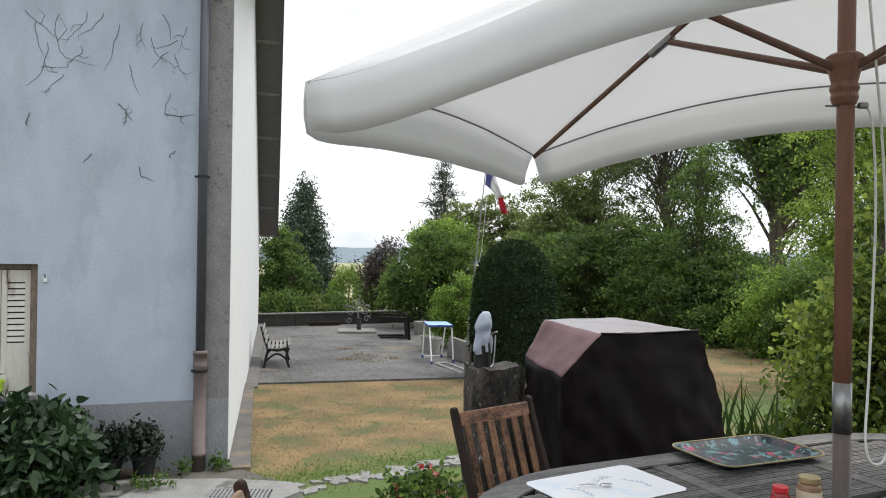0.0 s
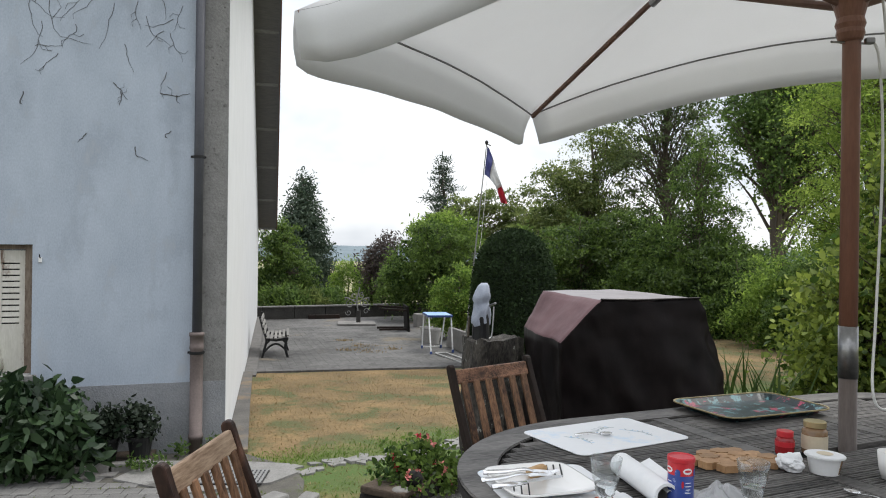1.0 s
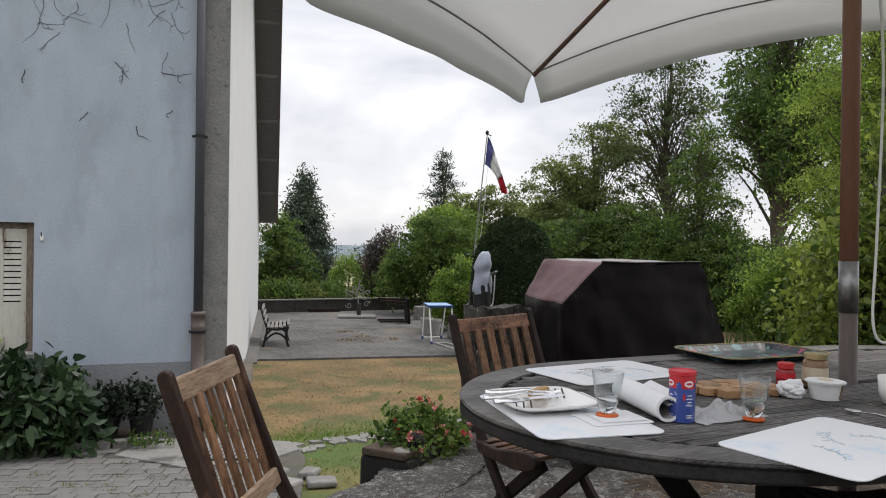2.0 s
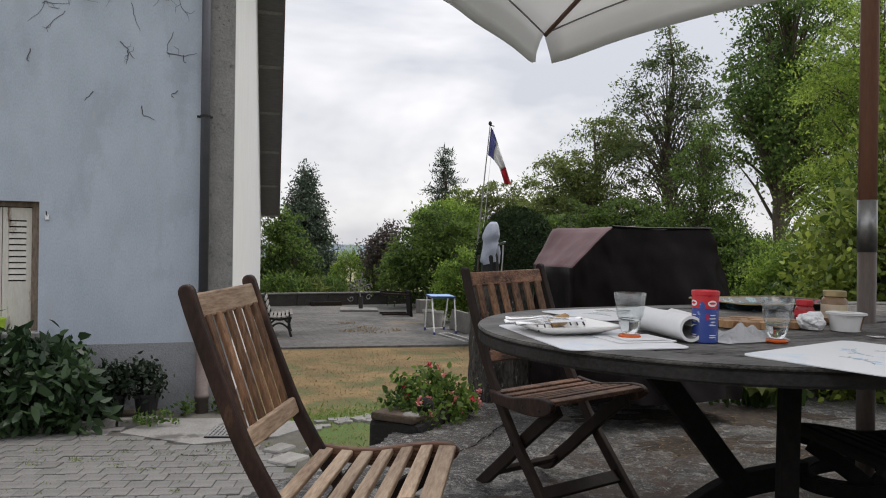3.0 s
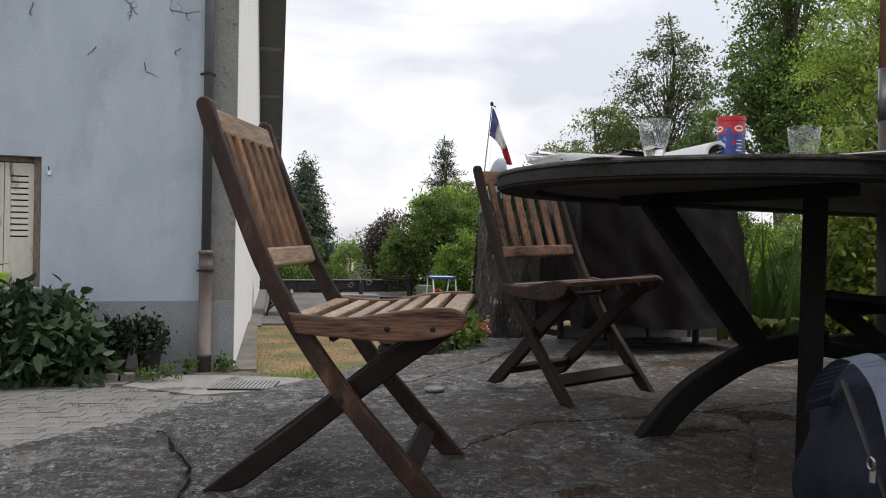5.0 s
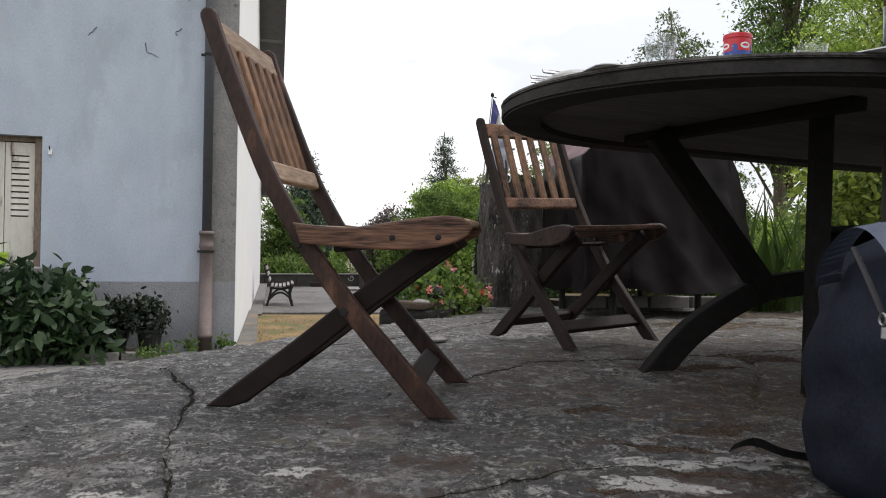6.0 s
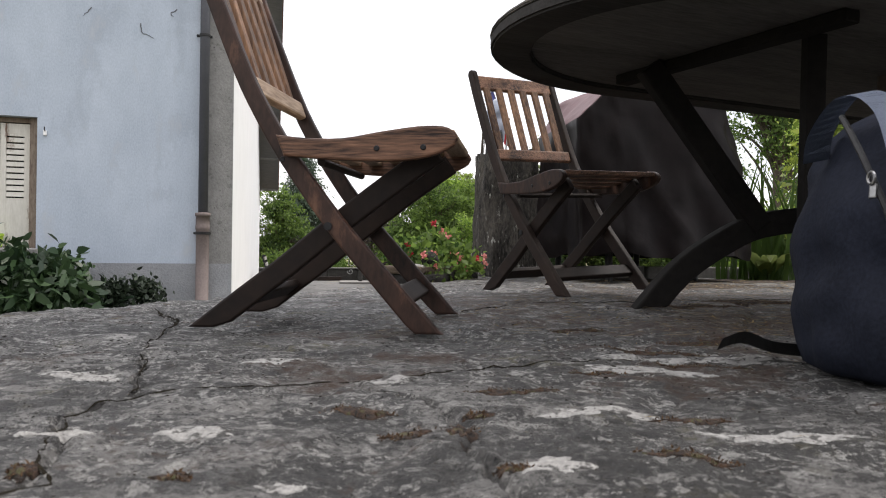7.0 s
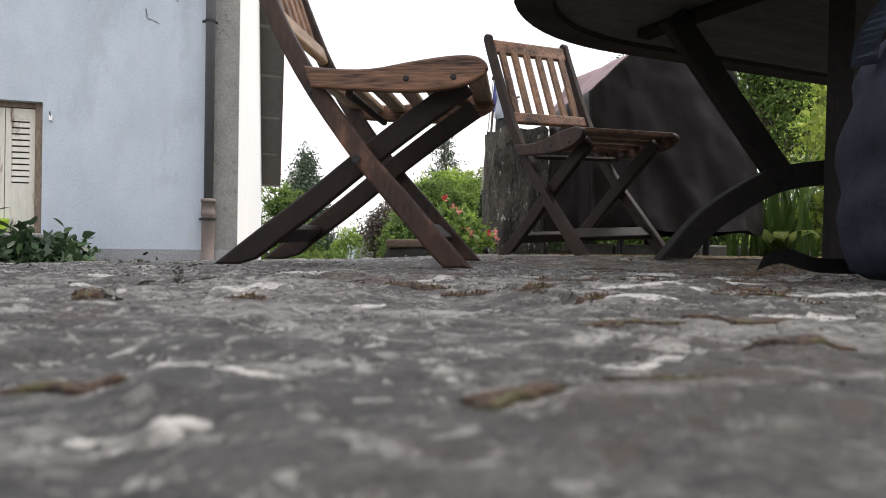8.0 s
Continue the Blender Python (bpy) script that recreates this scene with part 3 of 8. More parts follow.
def slab_height(x, y):
    v = Vector((x, y, 0))
    z = rise(x, y) + 0.003 * noise.noise(v * 1.3) + 0.003 * noise.noise(v * 5) + 0.0028 * noise.noise(v * 15) + 0.0016 * noise.noise(v * 38) + (0.001 * noise.noise(v * 75) if y < 1.7 else 0.0)
    flake = noise.noise(v * 3.4 + Vector((7, 3, 0)))
    if flake > 0.18:
        z -= min(0.006, (flake - 0.18) * 0.06)
    # flaked skin: low plateaus with broken edges
    z += 0.0032 * ease(noise.noise(v * 8.5 + Vector((2, 9, 1))), 0.03, 0.12)
    if y < 2.7:
        z += 0.0026 * ease(noise.noise(v * 23 + Vector((5, 1, 3))), 0.06, 0.18)
    return z - crack_depth(x, y) - 0.006


def terrace():
    bm = bmesh.new()
    zs = {}

    height = slab_height

    def sheet(x0, x1, y0, y1, d):
        nx, ny = round((x1 - x0) / d), round((y1 - y0) / d)
        for j in range(ny):
            for i in range(nx):
                x, y = x0 + (i + 0.5) * d, y0 + (j + 0.5) * d
                if not inside(x, y, TERRACE):
                    continue
                q = []
                for u, w in ((i, j), (i + 1, j), (i + 1, j + 1), (i, j + 1)):
                    k = (round((x0 + u * d) * 8000), round((y0 + w * d) * 8000))
                    if k not in zs:
                        zs[k] = bm.verts.new((x0 + u * d, y0 + w * d, height(x0 + u * d, y0 + w * d)))
                    q.append(zs[k])
                bm.faces.new(q).smooth = True
    sheet(-0.8, 0.8, 0.2, 1.4, 0.00625)
    sheet(-1.4, -0.8, 0.2, 1.4, 0.0125)
    sheet(0.8, 2.0, 0.2, 1.4, 0.0125)
    sheet(-1.4, 2.0, 1.4, 2.6, 0.0125)
    sheet(-0.8, 0.6, 2.6, 4.2, 0.0125)
    sheet(-1.4, -0.8, 2.6, 4.2, 0.025)
    sheet(0.6, 2.6, 2.6, 4.2, 0.025)
    sheet(-1.4, 2.6, 4.2, 6.0, 0.025)
    sheet(-3.0, -1.4, -1.5, 2.6, 0.05)
    sheet(2.0, 7.0, 0.2, 2.6, 0.1)
    sheet(2.6, 7.0, 2.6, 6.6, 0.1)
    sheet(-1.4, 7.0, -1.5, 0.2, 0.05)
    ob = tagged(part("terrace", bm, M_SLAB), "dark stained concrete terrace with pale lichen patches and cracks", "terrace", kind="structure")
    # body of the raised terrace, a little inside and under the worn top
    inner = [(x, y) for x, y in TERRACE]
    slab_from(inner, -0.036, -0.95, "terrace_base", M_SLAB, "old concrete edge of the raised terrace", "retaining wall")
    return ob


terrace()
# plain unseen wall added behind the path to darken front faces and reflections
slab_from([(-0.6, -3.9), (6.9, -3.9), (6.9, -3.65), (-0.6, -3.65)], 2.9, -0.03, "wall_south", M_QUOIN, "unseen plain grey wall added behind the terrace to hold back low skylight", "wall")

# house
WALL_AT, WALL_TURN = Vector((-3.274, 7.439, 0)), 20.5
WALL = Matrix.Translation(WALL_AT) @ pose(0, 0, 0, 0, 0, WALL_TURN)   # x along the front wall, -y out of it
CORNER_S = 0.914
CORNER = WALL @ Vector((CORNER_S, 0, 0))
SIDE_DIR = Vector((-0.258, 0.966, 0)).normalized()
SIDE_LEN = 17.1
TOP_NEAR, TOP_FAR, RIDGE_S, RIDGE_Z = 5.0, 2.2, 7.5, 7.2

house = thing("house", WALL, "pale blue rendered house with white side wall and boarded eaves", "house", kind="structure")
WIN_L, WIN_R, WIN_B, WIN_T = -2.05, -0.90, 0.14, 1.42


def wall_box(x0, x1, z0, z1, y0, y1, bm=None):
    return solid((x1 - x0, y1 - y0, z1 - z0), ((x0 + x1) / 2, (y0 + y1) / 2, (z0 + z1) / 2), bm=bm)


bm = bmesh.new()
for a in ((-7, WIN_L, 0.02, TOP_NEAR), (WIN_R, 0.665, 0.02, TOP_NEAR), (WIN_L, WIN_R, WIN_T, TOP_NEAR), (WIN_L, WIN_R, 0.02, WIN_B)):
    wall_box(*a, 0, 0.32, bm)
part("front_wall", bm, M_BLUEWALL, house, "pale blue painted render with vine marks")
bm = wall_box(-7, CORNER_S, -1.0, 0.02, -0.012, 0.32)
part("plinth", bm, M_PLINTH, house, "rough grey plinth")
bm = wall_box(0.665, CORNER_S, 0.02, TOP_NEAR, -0.004, 0.3)
rough_up(bm, 0.6, 0.004)
part("quoin", bm, M_QUOIN, house, "bare grey render strip at the corner")

# side wall: gable falling towards the back
inv = WALL.inverted()


def to_house(p):
    return inv @ Vector(p)


bm = bmesh.new()
n_out = Vector((SIDE_DIR.y, -SIDE_DIR.x, 0))
quad = []
for depth in (0.0, -0.3):
    for s, z in ((0.0, -1.3), (SIDE_LEN, -1.3), (SIDE_LEN, TOP_FAR), (RIDGE_S, RIDGE_Z), (0.0, TOP_NEAR)):
        quad.append(bm.verts.new(to_house(CORNER + SIDE_DIR * s + n_out * (depth + 0.005) + Vector((0, 0, z)))))
for f in ((0, 1, 2, 3, 4), (9, 8, 7, 6, 5), (0, 5, 6, 1), (1, 6, 7, 2), (2, 7, 8, 3), (3, 8, 9, 4), (4, 9, 5, 0)):
    bm.faces.new([quad[i] for i in f])
bmesh.ops.recalc_face_normals(bm, faces=bm.faces)
part("side_wall", bm, M_WHITEWALL, house, "white rendered side wall")


def rake(s, out, dz):
    z = RIDGE_Z + ((TOP_FAR - RIDGE_Z) * (s - RIDGE_S) / (SIDE_LEN - RIDGE_S) if s > RIDGE_S else (RIDGE_Z - TOP_NEAR) * (s - RIDGE_S) / RIDGE_S)
    return to_house(CORNER + SIDE_DIR * s + n_out * out + Vector((0, 0, z + dz)))


OVER = 0.55
S0 = RIDGE_S
s = S0
k = 0
while s < SIDE_LEN - 0.2:
    e = min(s + 1.62, SIDE_LEN + 0.1)
    bm = bmesh.new()
    vs = [bm.verts.new(rake(a, o, d)) for d in (0.0, 0.03) for a, o in ((s + 0.012, 0.006), (e - 0.012, 0.006), (e - 0.012, OVER), (s + 0.012, OVER))]
    for f in ((3, 2, 1, 0), (4, 5, 6, 7), (0, 1, 5, 4), (1, 2, 6, 5), (2, 3, 7, 6), (3, 0, 4, 7)):
        bm.faces.new([vs[i] for i in f])
    part("soffit_panel", bm, M_SOFFIT, house)
    bm = bmesh.new()
    vs = [bm.verts.new(rake(a, o, d)) for d in (-0.035, 0.0) for a, o in ((e - 0.03, 0.006), (e + 0.03, 0.006), (e + 0.03, OVER), (e - 0.03, OVER))]
    for f in ((3, 2, 1, 0), (4, 5, 6, 7), (0, 1, 5, 4), (1, 2, 6, 5), (2, 3, 7, 6), (3, 0, 4, 7)):
        bm.faces.new([vs[i] for i in f])
    part("batten", bm, M_QUOIN, house, "paler joint batten")
    s = e
bm = bmesh.new()
vs = [bm.verts.new(rake(a, o, d)) for d in (-0.07, 0.16) for a, o in ((S0, OVER), (SIDE_LEN + 0.1, OVER), (SIDE_LEN + 0.1, OVER + 0.03), (S0, OVER + 0.03))]
for f in ((3, 2, 1, 0), (4, 5, 6, 7), (0, 1, 5, 4), (1, 2, 6, 5), (2, 3, 7, 6), (3, 0, 4, 7)):
    bm.faces.new([vs[i] for i in f])
part("bargeboard", bm, M_SOFFIT, house)
bm = bmesh.new()
vs = [bm.verts.new(rake(a, o, d)) for d in (0.035, 0.2) for a, o in ((S0, -7.9), (SIDE_LEN + 0.15, -7.9), (SIDE_LEN + 0.15, OVER + 0.06), (S0, OVER + 0.06))]
for f in ((3, 2, 1, 0), (4, 5, 6, 7), (0, 1, 5, 4), (1, 2, 6, 5), (2, 3, 7, 6), (3, 0, 4, 7)):
    bm.faces.new([vs[i] for i in f])
part("roof", bm, M_ROOF, house, "low brown tiled roof")
bm = bmesh.new()
vs = [bm.verts.new(rake(a, o, d)) for d in (0.035, 0.2) for a, o in ((-0.4, -7.9), (RIDGE_S, -7.9), (RIDGE_S, OVER + 0.06), (-0.4, OVER + 0.06))]
for f in ((3, 2, 1, 0), (4, 5, 6, 7), (0, 1, 5, 4), (1, 2, 6, 5), (2, 3, 7, 6), (3, 0, 4, 7)):
    bm.faces.new([vs[i] for i in f])
part("roof", bm, M_ROOF, house, "low brown tiled roof")
# back and far walls that close the house
bm = wall_box(-7, -6.7, -1.0, TOP_NEAR, 0.32, 9)
part("end_wall", bm, M_BLUEWALL, house)

# downpipe: dark upper length, brown iron lower length
downpipe = thing("downpipe", WALL @ pose(0.625, -0.08, 0), "dark downpipe running into a brown iron lower length", "downpipe", kind="structure")
part("upper_pipe", tube([(0, 0, 0.5), (0, 0, TOP_NEAR + 0.3)], 0.047, 16), M_DOWNPIPE, downpipe, "dark blue-grey painted pipe", True)
part("lower_pipe", lathe([(0.066, -0.74), (0.066, -0.55), (0.073, -0.55), (0.073, -0.5), (0.064, -0.5), (0.064, 0.36), (0.071, 0.37), (0.071, 0.4), (0.067, 0.41), (0.067, 0.5), (0.075, 0.5), (0.075, 0.535), (0.05, 0.54)], 18),
     M_CLAYPIPE, downpipe, "brown painted iron pipe", True)
for z in (2.34, 0.33):
    part("bracket", solid((0.155 if z > 1 else 0.17, 0.035, 0.022), (-0.005, 0.03, z), bevel=0.004), M_BLACK, downpipe)
    part("clamp", lathe([(0.05, -0.012), (0.055, -0.012), (0.055, 0.012), (0.05, 0.012)], 16, (0, 0, z)) if z > 1 else lathe([(0.066, -0.014), (0.074, -0.014), (0.074, 0.014), (0.066, 0.014)], 16, (0, 0, z)), M_BLACK, downpipe)

# window with closed louvred shutters
M_SHUTTER = mat("peeling_cream_paint", (0.46, 0.44, 0.385), (0.64, 0.62, 0.565), 3, 0.7, 0.3, 30, stretch=(3, 3, 0.6), spot=(0.17, 0.11, 0.075), spot_scale=3.5, spot_edge=(0.57, 0.66), depth=0.004)
M_JAMB = mat("rotten_brown_wood", (0.07, 0.042, 0.03), (0.30, 0.245, 0.19), 7, 0.85, 0.5, 30, stretch=(2, 2, 0.5))
window = thing("window_1", WALL, "window with closed cream louvred shutters, paint peeling", "window", kind="structure")
part("window_frame", wall_box(WIN_R - 0.075, WIN_R - 0.002, WIN_B + 0.02, WIN_T - 0.002, 0.07, 0.16), M_JAMB, window, "weathered brown jamb")
part("lintel", wall_box(WIN_L, WIN_R, WIN_T - 0.05, WIN_T - 0.003, 0.10, 0.2), M_JAMB, window)
part("window_sill", solid((1.25, 0.2, 0.06), ((WIN_L + WIN_R) / 2, 0.04, WIN_B - 0.012), (4, 0, 0), 0.012), M_CONCRETE, window, "grey concrete sill")
# black sheet gives the dark of the gaps between the slats
part("backing", wall_box(WIN_L, WIN_R - 0.076, WIN_B + 0.021, WIN_T - 0.051, 0.17, 0.2), M_BLACK, window)
for i in range(4):
    x1 = WIN_R - 0.078 - i * 0.262
    x0 = x1 - 0.255
    sh = part("shutter", bmesh.new(), M_SHUTTER, window, "cream louvred shutter leaf")
    bm = bmesh.new()
    wall_box(x0, x0 + 0.05, WIN_B + 0.03, WIN_T - 0.06, 0.105, 0.135, bm)
    wall_box(x1 - 0.05, x1, WIN_B + 0.03, WIN_T - 0.06, 0.105, 0.135, bm)
    wall_box(x0 + 0.05, x1 - 0.05, WIN_B + 0.03, WIN_B + 0.50, 0.107, 0.133, bm)
    wall_box(x0 + 0.05, x1 - 0.05, WIN_T - 0.16, WIN_T - 0.06, 0.107, 0.133, bm)
    bm.to_mesh(sh.data)
    bm.free()
    for j in range(11):
        part("slat", solid((0.157, 0.012, 0.046), ((x0 + x1) / 2, 0.118, WIN_B + 0.536 + j * 0.0585), (-14, 0, 0), 0.002), M_SHUTTER, sh)
hook = thing("shutter_hook", WALL @ pose(-0.83, -0.012, 1.27), "small white iron shutter catch on the wall", "shutter catch")
part("plate", solid((0.03, 0.024, 0.05), (0, 0, 0), bevel=0.004), M_WHITE, hook)
part("arm", tube([(0, -0.01, 0.02), (0, -0.035, 0.03), (0, -0.04, 0.055)], 0.006, 6), M_BLACK, hook)

# yard: paving base, drain slab, kerbs
slab_from([(-6, 2.2), (-1.9, 2.2), (-0.9, 4.4), (-1.35, 6.75), (-1.55, 7.15), (-2.35, 7.75), (-4.3, 7.0), (-6.4, 6.3)], YARD + 0.022, YARD - 0.2, "yard_bed", mat("sandy_joint_bed", (0.05, 0.047, 0.04), (0.12, 0.112, 0.095), 6, 0.95, 0.6, 60, spot=(0.06, 0.07, 0.03), spot_scale=5, spot_edge=(0.55, 0.66)), "sandy joint bed under the block paving", "paving bed")
slab_from([(-3.05, 6.62), (-2.25, 6.28), (-1.62, 6.62), (-1.45, 6.95), (-1.6, 7.22), (-2.3, 7.28), (-2.95, 7.2)], YARD + 0.041, YARD - 0.15, "drain_slab", mat("dirty_slab_concrete", (0.12, 0.117, 0.11), (0.30, 0.294, 0.28), 3, 0.9, 0.5, 50, spot=(0.085, 0.082, 0.075), spot_scale=3.0, spot_edge=(0.53, 0.64)), "pale worn concrete slab round the drain", "slab")
# side kerb along the white wall
M_DARKKERB = mat("dirty_kerb_concrete", (0.06, 0.057, 0.053), (0.16, 0.153, 0.144), 4, 0.9, 0.5, 40)
bm = bmesh.new()
k0 = [CORNER + SIDE_DIR * s + n_out * o for s, o in ((5.0, 0.01), (SIDE_LEN, 0.01), (SIDE_LEN, 0.24), (5.0, 0.22))]
slab_from([(p.x, p.y) for p in k0], -0.74, -1.3, "side_kerb", M_DARKKERB, "concrete strip along the foot of the white wall", "kerb")
k1 = [CORNER + SIDE_DIR * s + n_out * o for s, o in ((-0.15, 0.01), (5.0, 0.01), (5.0, 0.16), (2.5, 0.19), (-0.15, 0.24))]
slab_from([(p.x, p.y) for p in k1], YARD + 0.045, -1.0, "wall_path", mat("dirty_path_concrete", (0.05, 0.047, 0.043), (0.14, 0.132, 0.12), 3, 0.9, 0.5, 40, spot=(0.2, 0.14, 0.08), spot_scale=1.6, spot_edge=(0.52, 0.66)), "dirty narrow concrete path beside the white wall", "path")
# courtyard slab
COURT = [(-3.72, 12.9), (-0.2, 14.1), (0.6, 14.5), (0.4, 24), (-0.9, 27.1), (-7.4, 23.7)]


def court():
    bm = bmesh.new()
    c, s = math.cos(radians(18)), math.sin(radians(18))
    w = 0.3
    for j in range(-4, 52):
        for i in range(-28, 26):
            u, v = (i + 0.5 * (j % 2)) * w, j * w
            x, y = -3.7 + u * c - v * s, 12.9 + u * s + v * c
            if not inside(x, y, COURT):
                continue
            z = lie(y) + 0.04 + 0.004 * random.random()
            h = w / 2 - 0.003
            q = [bm.verts.new((x + a * c - b * s, y + a * s + b * c, z)) for a, b in ((-h, -h), (h, -h), (h, h), (-h, h))]
            b_ = [bm.verts.new((p.co.x, p.co.y, z - 0.12)) for p in q]
            bm.faces.new(q)
            for k in range(4):
                bm.faces.new((q[k], b_[k], b_[(k + 1) % 4], q[(k + 1) % 4]))
    return bm


tagged(part("court_paving", court(), M_COURT), "weathered grey courtyard paving with dry weeds in the joints", "paving", kind="stuff")

# low wall at the end of the courtyard
garden_wall = thing("garden_wall", pose(0, 0, 0), "low dark mossy garden wall with a pale coping", "garden wall", kind="structure")
M_DARKCOPE = mat("lichened_coping", (0.06, 0.058, 0.053), (0.17, 0.165, 0.155), 4, 0.9, 0.5, 30)
M_DARKWALL = mat("mossy_dark_masonry", (0.016, 0.015, 0.014), (0.055, 0.052, 0.046), 3, 0.95, 0.7, 20, depth=0.03)
WA, WB = Vector((-7.6, 23.65, 0)), Vector((-1.0, 27.15, 0))
wd = (WB - WA).normalized()
wang = math.degrees(math.atan2(wd.y, wd.x))
L = (WB - WA).length
for i in range(7):
    p = WA + wd * (L * (i + 0.5) / 7)
    part("block", solid((L / 7 - 0.015, 0.24, 0.62), (p.x, p.y, -0.785), (0, 0, wang), 0.015), M_DARKWALL, garden_wall)
    part("coping", solid((L / 7 - 0.01, 0.3, 0.05), (p.x, p.y, -0.448), (0, 0, wang), 0.012), M_DARKCOPE, garden_wall)


# ---- terrace furniture ----
def bar_outline(center, widths):
    """Outline of a flat bar along a line of (x, z) points with a width at each."""
    left, right = [], []
    for i, (x, z) in enumerate(center):
        x0, z0 = center[max(i - 1, 0)]
        x1, z1 = center[min(i + 1, len(center) - 1)]
        d = math.hypot(x1 - x0, z1 - z0)
        nx, nz = -(z1 - z0) / d, (x1 - x0) / d
        left.append((x + nx * widths[i] / 2, z + nz * widths[i] / 2))
        right.append((x - nx * widths[i] / 2, z - nz * widths[i] / 2))
    return left + right[::-1]


def smooth_line(pts, n=4):
    """Catmull-Rom through the points."""
    out = []
    for i in range(len(pts) - 1):
        p = [Vector(pts[max(i - 1, 0)]), Vector(pts[i]), Vector(pts[i + 1]), Vector(pts[min(i + 2, len(pts) - 1)])]
        for k in range(n):
            t = k / n
            out.append(tuple(0.5 * (2 * p[1] + (p[2] - p[0]) * t + (2 * p[0] - 5 * p[1] + 4 * p[2] - p[3]) * t * t + (3 * p[1] - p[0] - 3 * p[2] + p[3]) * t ** 3)))
    out.append(tuple(pts[-1]))
    return out


CHAIR_W = 0.39


def foot_cut(outline):
    return [(x, max(z, 0.0)) for x, z in outline]


def folding_chair(name, m, dark, mid, light, label):
    """Slatted folding chair; x forward, y to its left, origin at its rear right foot."""
    ch = thing(name, m, label, "chair", "wooden folding chairs")
    leg1 = smooth_line([(0.548, -0.02), (0.50, 0.035), (0.40, 0.15), (0.325, 0.238), (0.2255, 0.376), (0.153, 0.50), (0.112, 0.59), (0.066, 0.706), (0.026, 0.81), (0.004, 0.876)], 3)
    w1 = [float(np.interp(z, (0.0, 0.15, 0.3, 0.5, 0.8), (0.047, 0.045, 0.041, 0.038, 0.036))) for x, z in leg1]
    tip = [(leg1[-1][0] + 0.018 * math.cos(a) * 0.92 - 0.006 * math.sin(a), leg1[-1][1] + 0.016 * math.sin(a) + 0.006 * math.cos(a)) for a in (math.pi * k / 6 for k in range(1, 6))]
    o1 = bar_outline(leg1, w1)
    o1 = foot_cut(o1[:len(leg1)] + tip[::-1] + o1[len(leg1):])
    leg2 = smooth_line([(0.002, -0.02), (0.108, 0.062), (0.208, 0.137), (0.316, 0.224), (0.44, 0.318), (0.545, 0.392)], 3)
    o2 = foot_cut(bar_outline(leg2, [0.05] * len(leg2)))
    for y in (0.0, CHAIR_W):
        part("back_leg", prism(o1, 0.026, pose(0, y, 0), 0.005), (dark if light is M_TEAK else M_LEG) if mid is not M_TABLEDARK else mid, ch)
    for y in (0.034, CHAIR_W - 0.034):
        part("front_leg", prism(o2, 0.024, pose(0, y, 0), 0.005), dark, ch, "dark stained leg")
    # seat rails, bowed on top, with a rounded nose
    top = smooth_line([(0.207, 0.421), (0.27, 0.414), (0.35, 0.413), (0.43, 0.426), (0.51, 0.437), (0.563, 0.437), (0.587, 0.425), (0.594, 0.411)], 3)
    low = smooth_line([(0.586, 0.397), (0.562, 0.383), (0.52, 0.371), (0.45, 0.364), (0.34, 0.367), (0.225, 0.376)], 3)
    for y in (-0.027, CHAIR_W + 0.027):
        part("seat_rail", prism(top + low, 0.024, pose(0, y, 0), 0.005), mid, ch)
        for bx, bz in ((0.425, 0.391), (0.523, 0.393)):
            out = -1 if y < 0 else 1
            part("bolt", tube([(bx, y + out * 0.0085, bz), (bx, y + out * 0.0125, bz), (bx, y + out * 0.0145, bz)], [0.0065, 0.0065, 0.0045], 12), M_BLACK, ch)
    for y, out in ((-0.013, -1), (CHAIR_W + 0.013, 1)):
        part("bolt", tube([(0.215, y - out * 0.003, 0.371), (0.215, y + out * 0.0025, 0.371)], [0.007, 0.005], 12), M_BLACK, ch)
    for y in (-0.0165, CHAIR_W + 0.0165):
        part("pivot_bolt", tube([(0.316, y, 0.228), (0.316, y * 0.7 if y < 0 else CHAIR_W + 0.011, 0.228)], 0.009, 12), M_BLACK, ch)
    # seat slats across, following the bow
    xs = [0.225, 0.282, 0.339, 0.396, 0.451, 0.506, 0.562]
    for i, x in enumerate(xs):
        z = np.interp(x, [p[0] for p in top[:16]], [p[1] for p in top[:16]])
        z2 = np.interp(x + 0.01, [p[0] for p in top[:16]], [p[1] for p in top[:16]])
        part("seat_slat", solid((0.034 if i < 6 else 0.048, CHAIR_W + 0.03, 0.016), (x, CHAIR_W / 2, z - 0.012), (0, -math.degrees(math.atan2(z2 - z, 0.01)), 0), 0.004), light, ch, "worn pale slat" if i == 6 else "")
    # backrest: two rails and six slats, set in the plane of the back legs
    lean = math.degrees(math.atan2(0.155, 0.435))
    def back(zc):
        return np.interp(zc, [p[1] for p in leg1], [p[0] for p in leg1])
    part("top_rail", solid((0.022, CHAIR_W - 0.026, 0.060), (back(0.840) + 0.002, CHAIR_W / 2, 0.840), (0, -lean, 0), 0.006), light, ch)
    part("low_rail", solid((0.022, CHAIR_W - 0.026, 0.046), (back(0.535) + 0.002, CHAIR_W / 2, 0.535), (0, -lean, 0), 0.006), light, ch)
    for i in range(6):
        y = CHAIR_W * (i + 0.72) / 6.44
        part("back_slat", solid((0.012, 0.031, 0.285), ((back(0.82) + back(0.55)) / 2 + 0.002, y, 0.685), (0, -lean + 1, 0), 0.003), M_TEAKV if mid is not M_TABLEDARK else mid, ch)
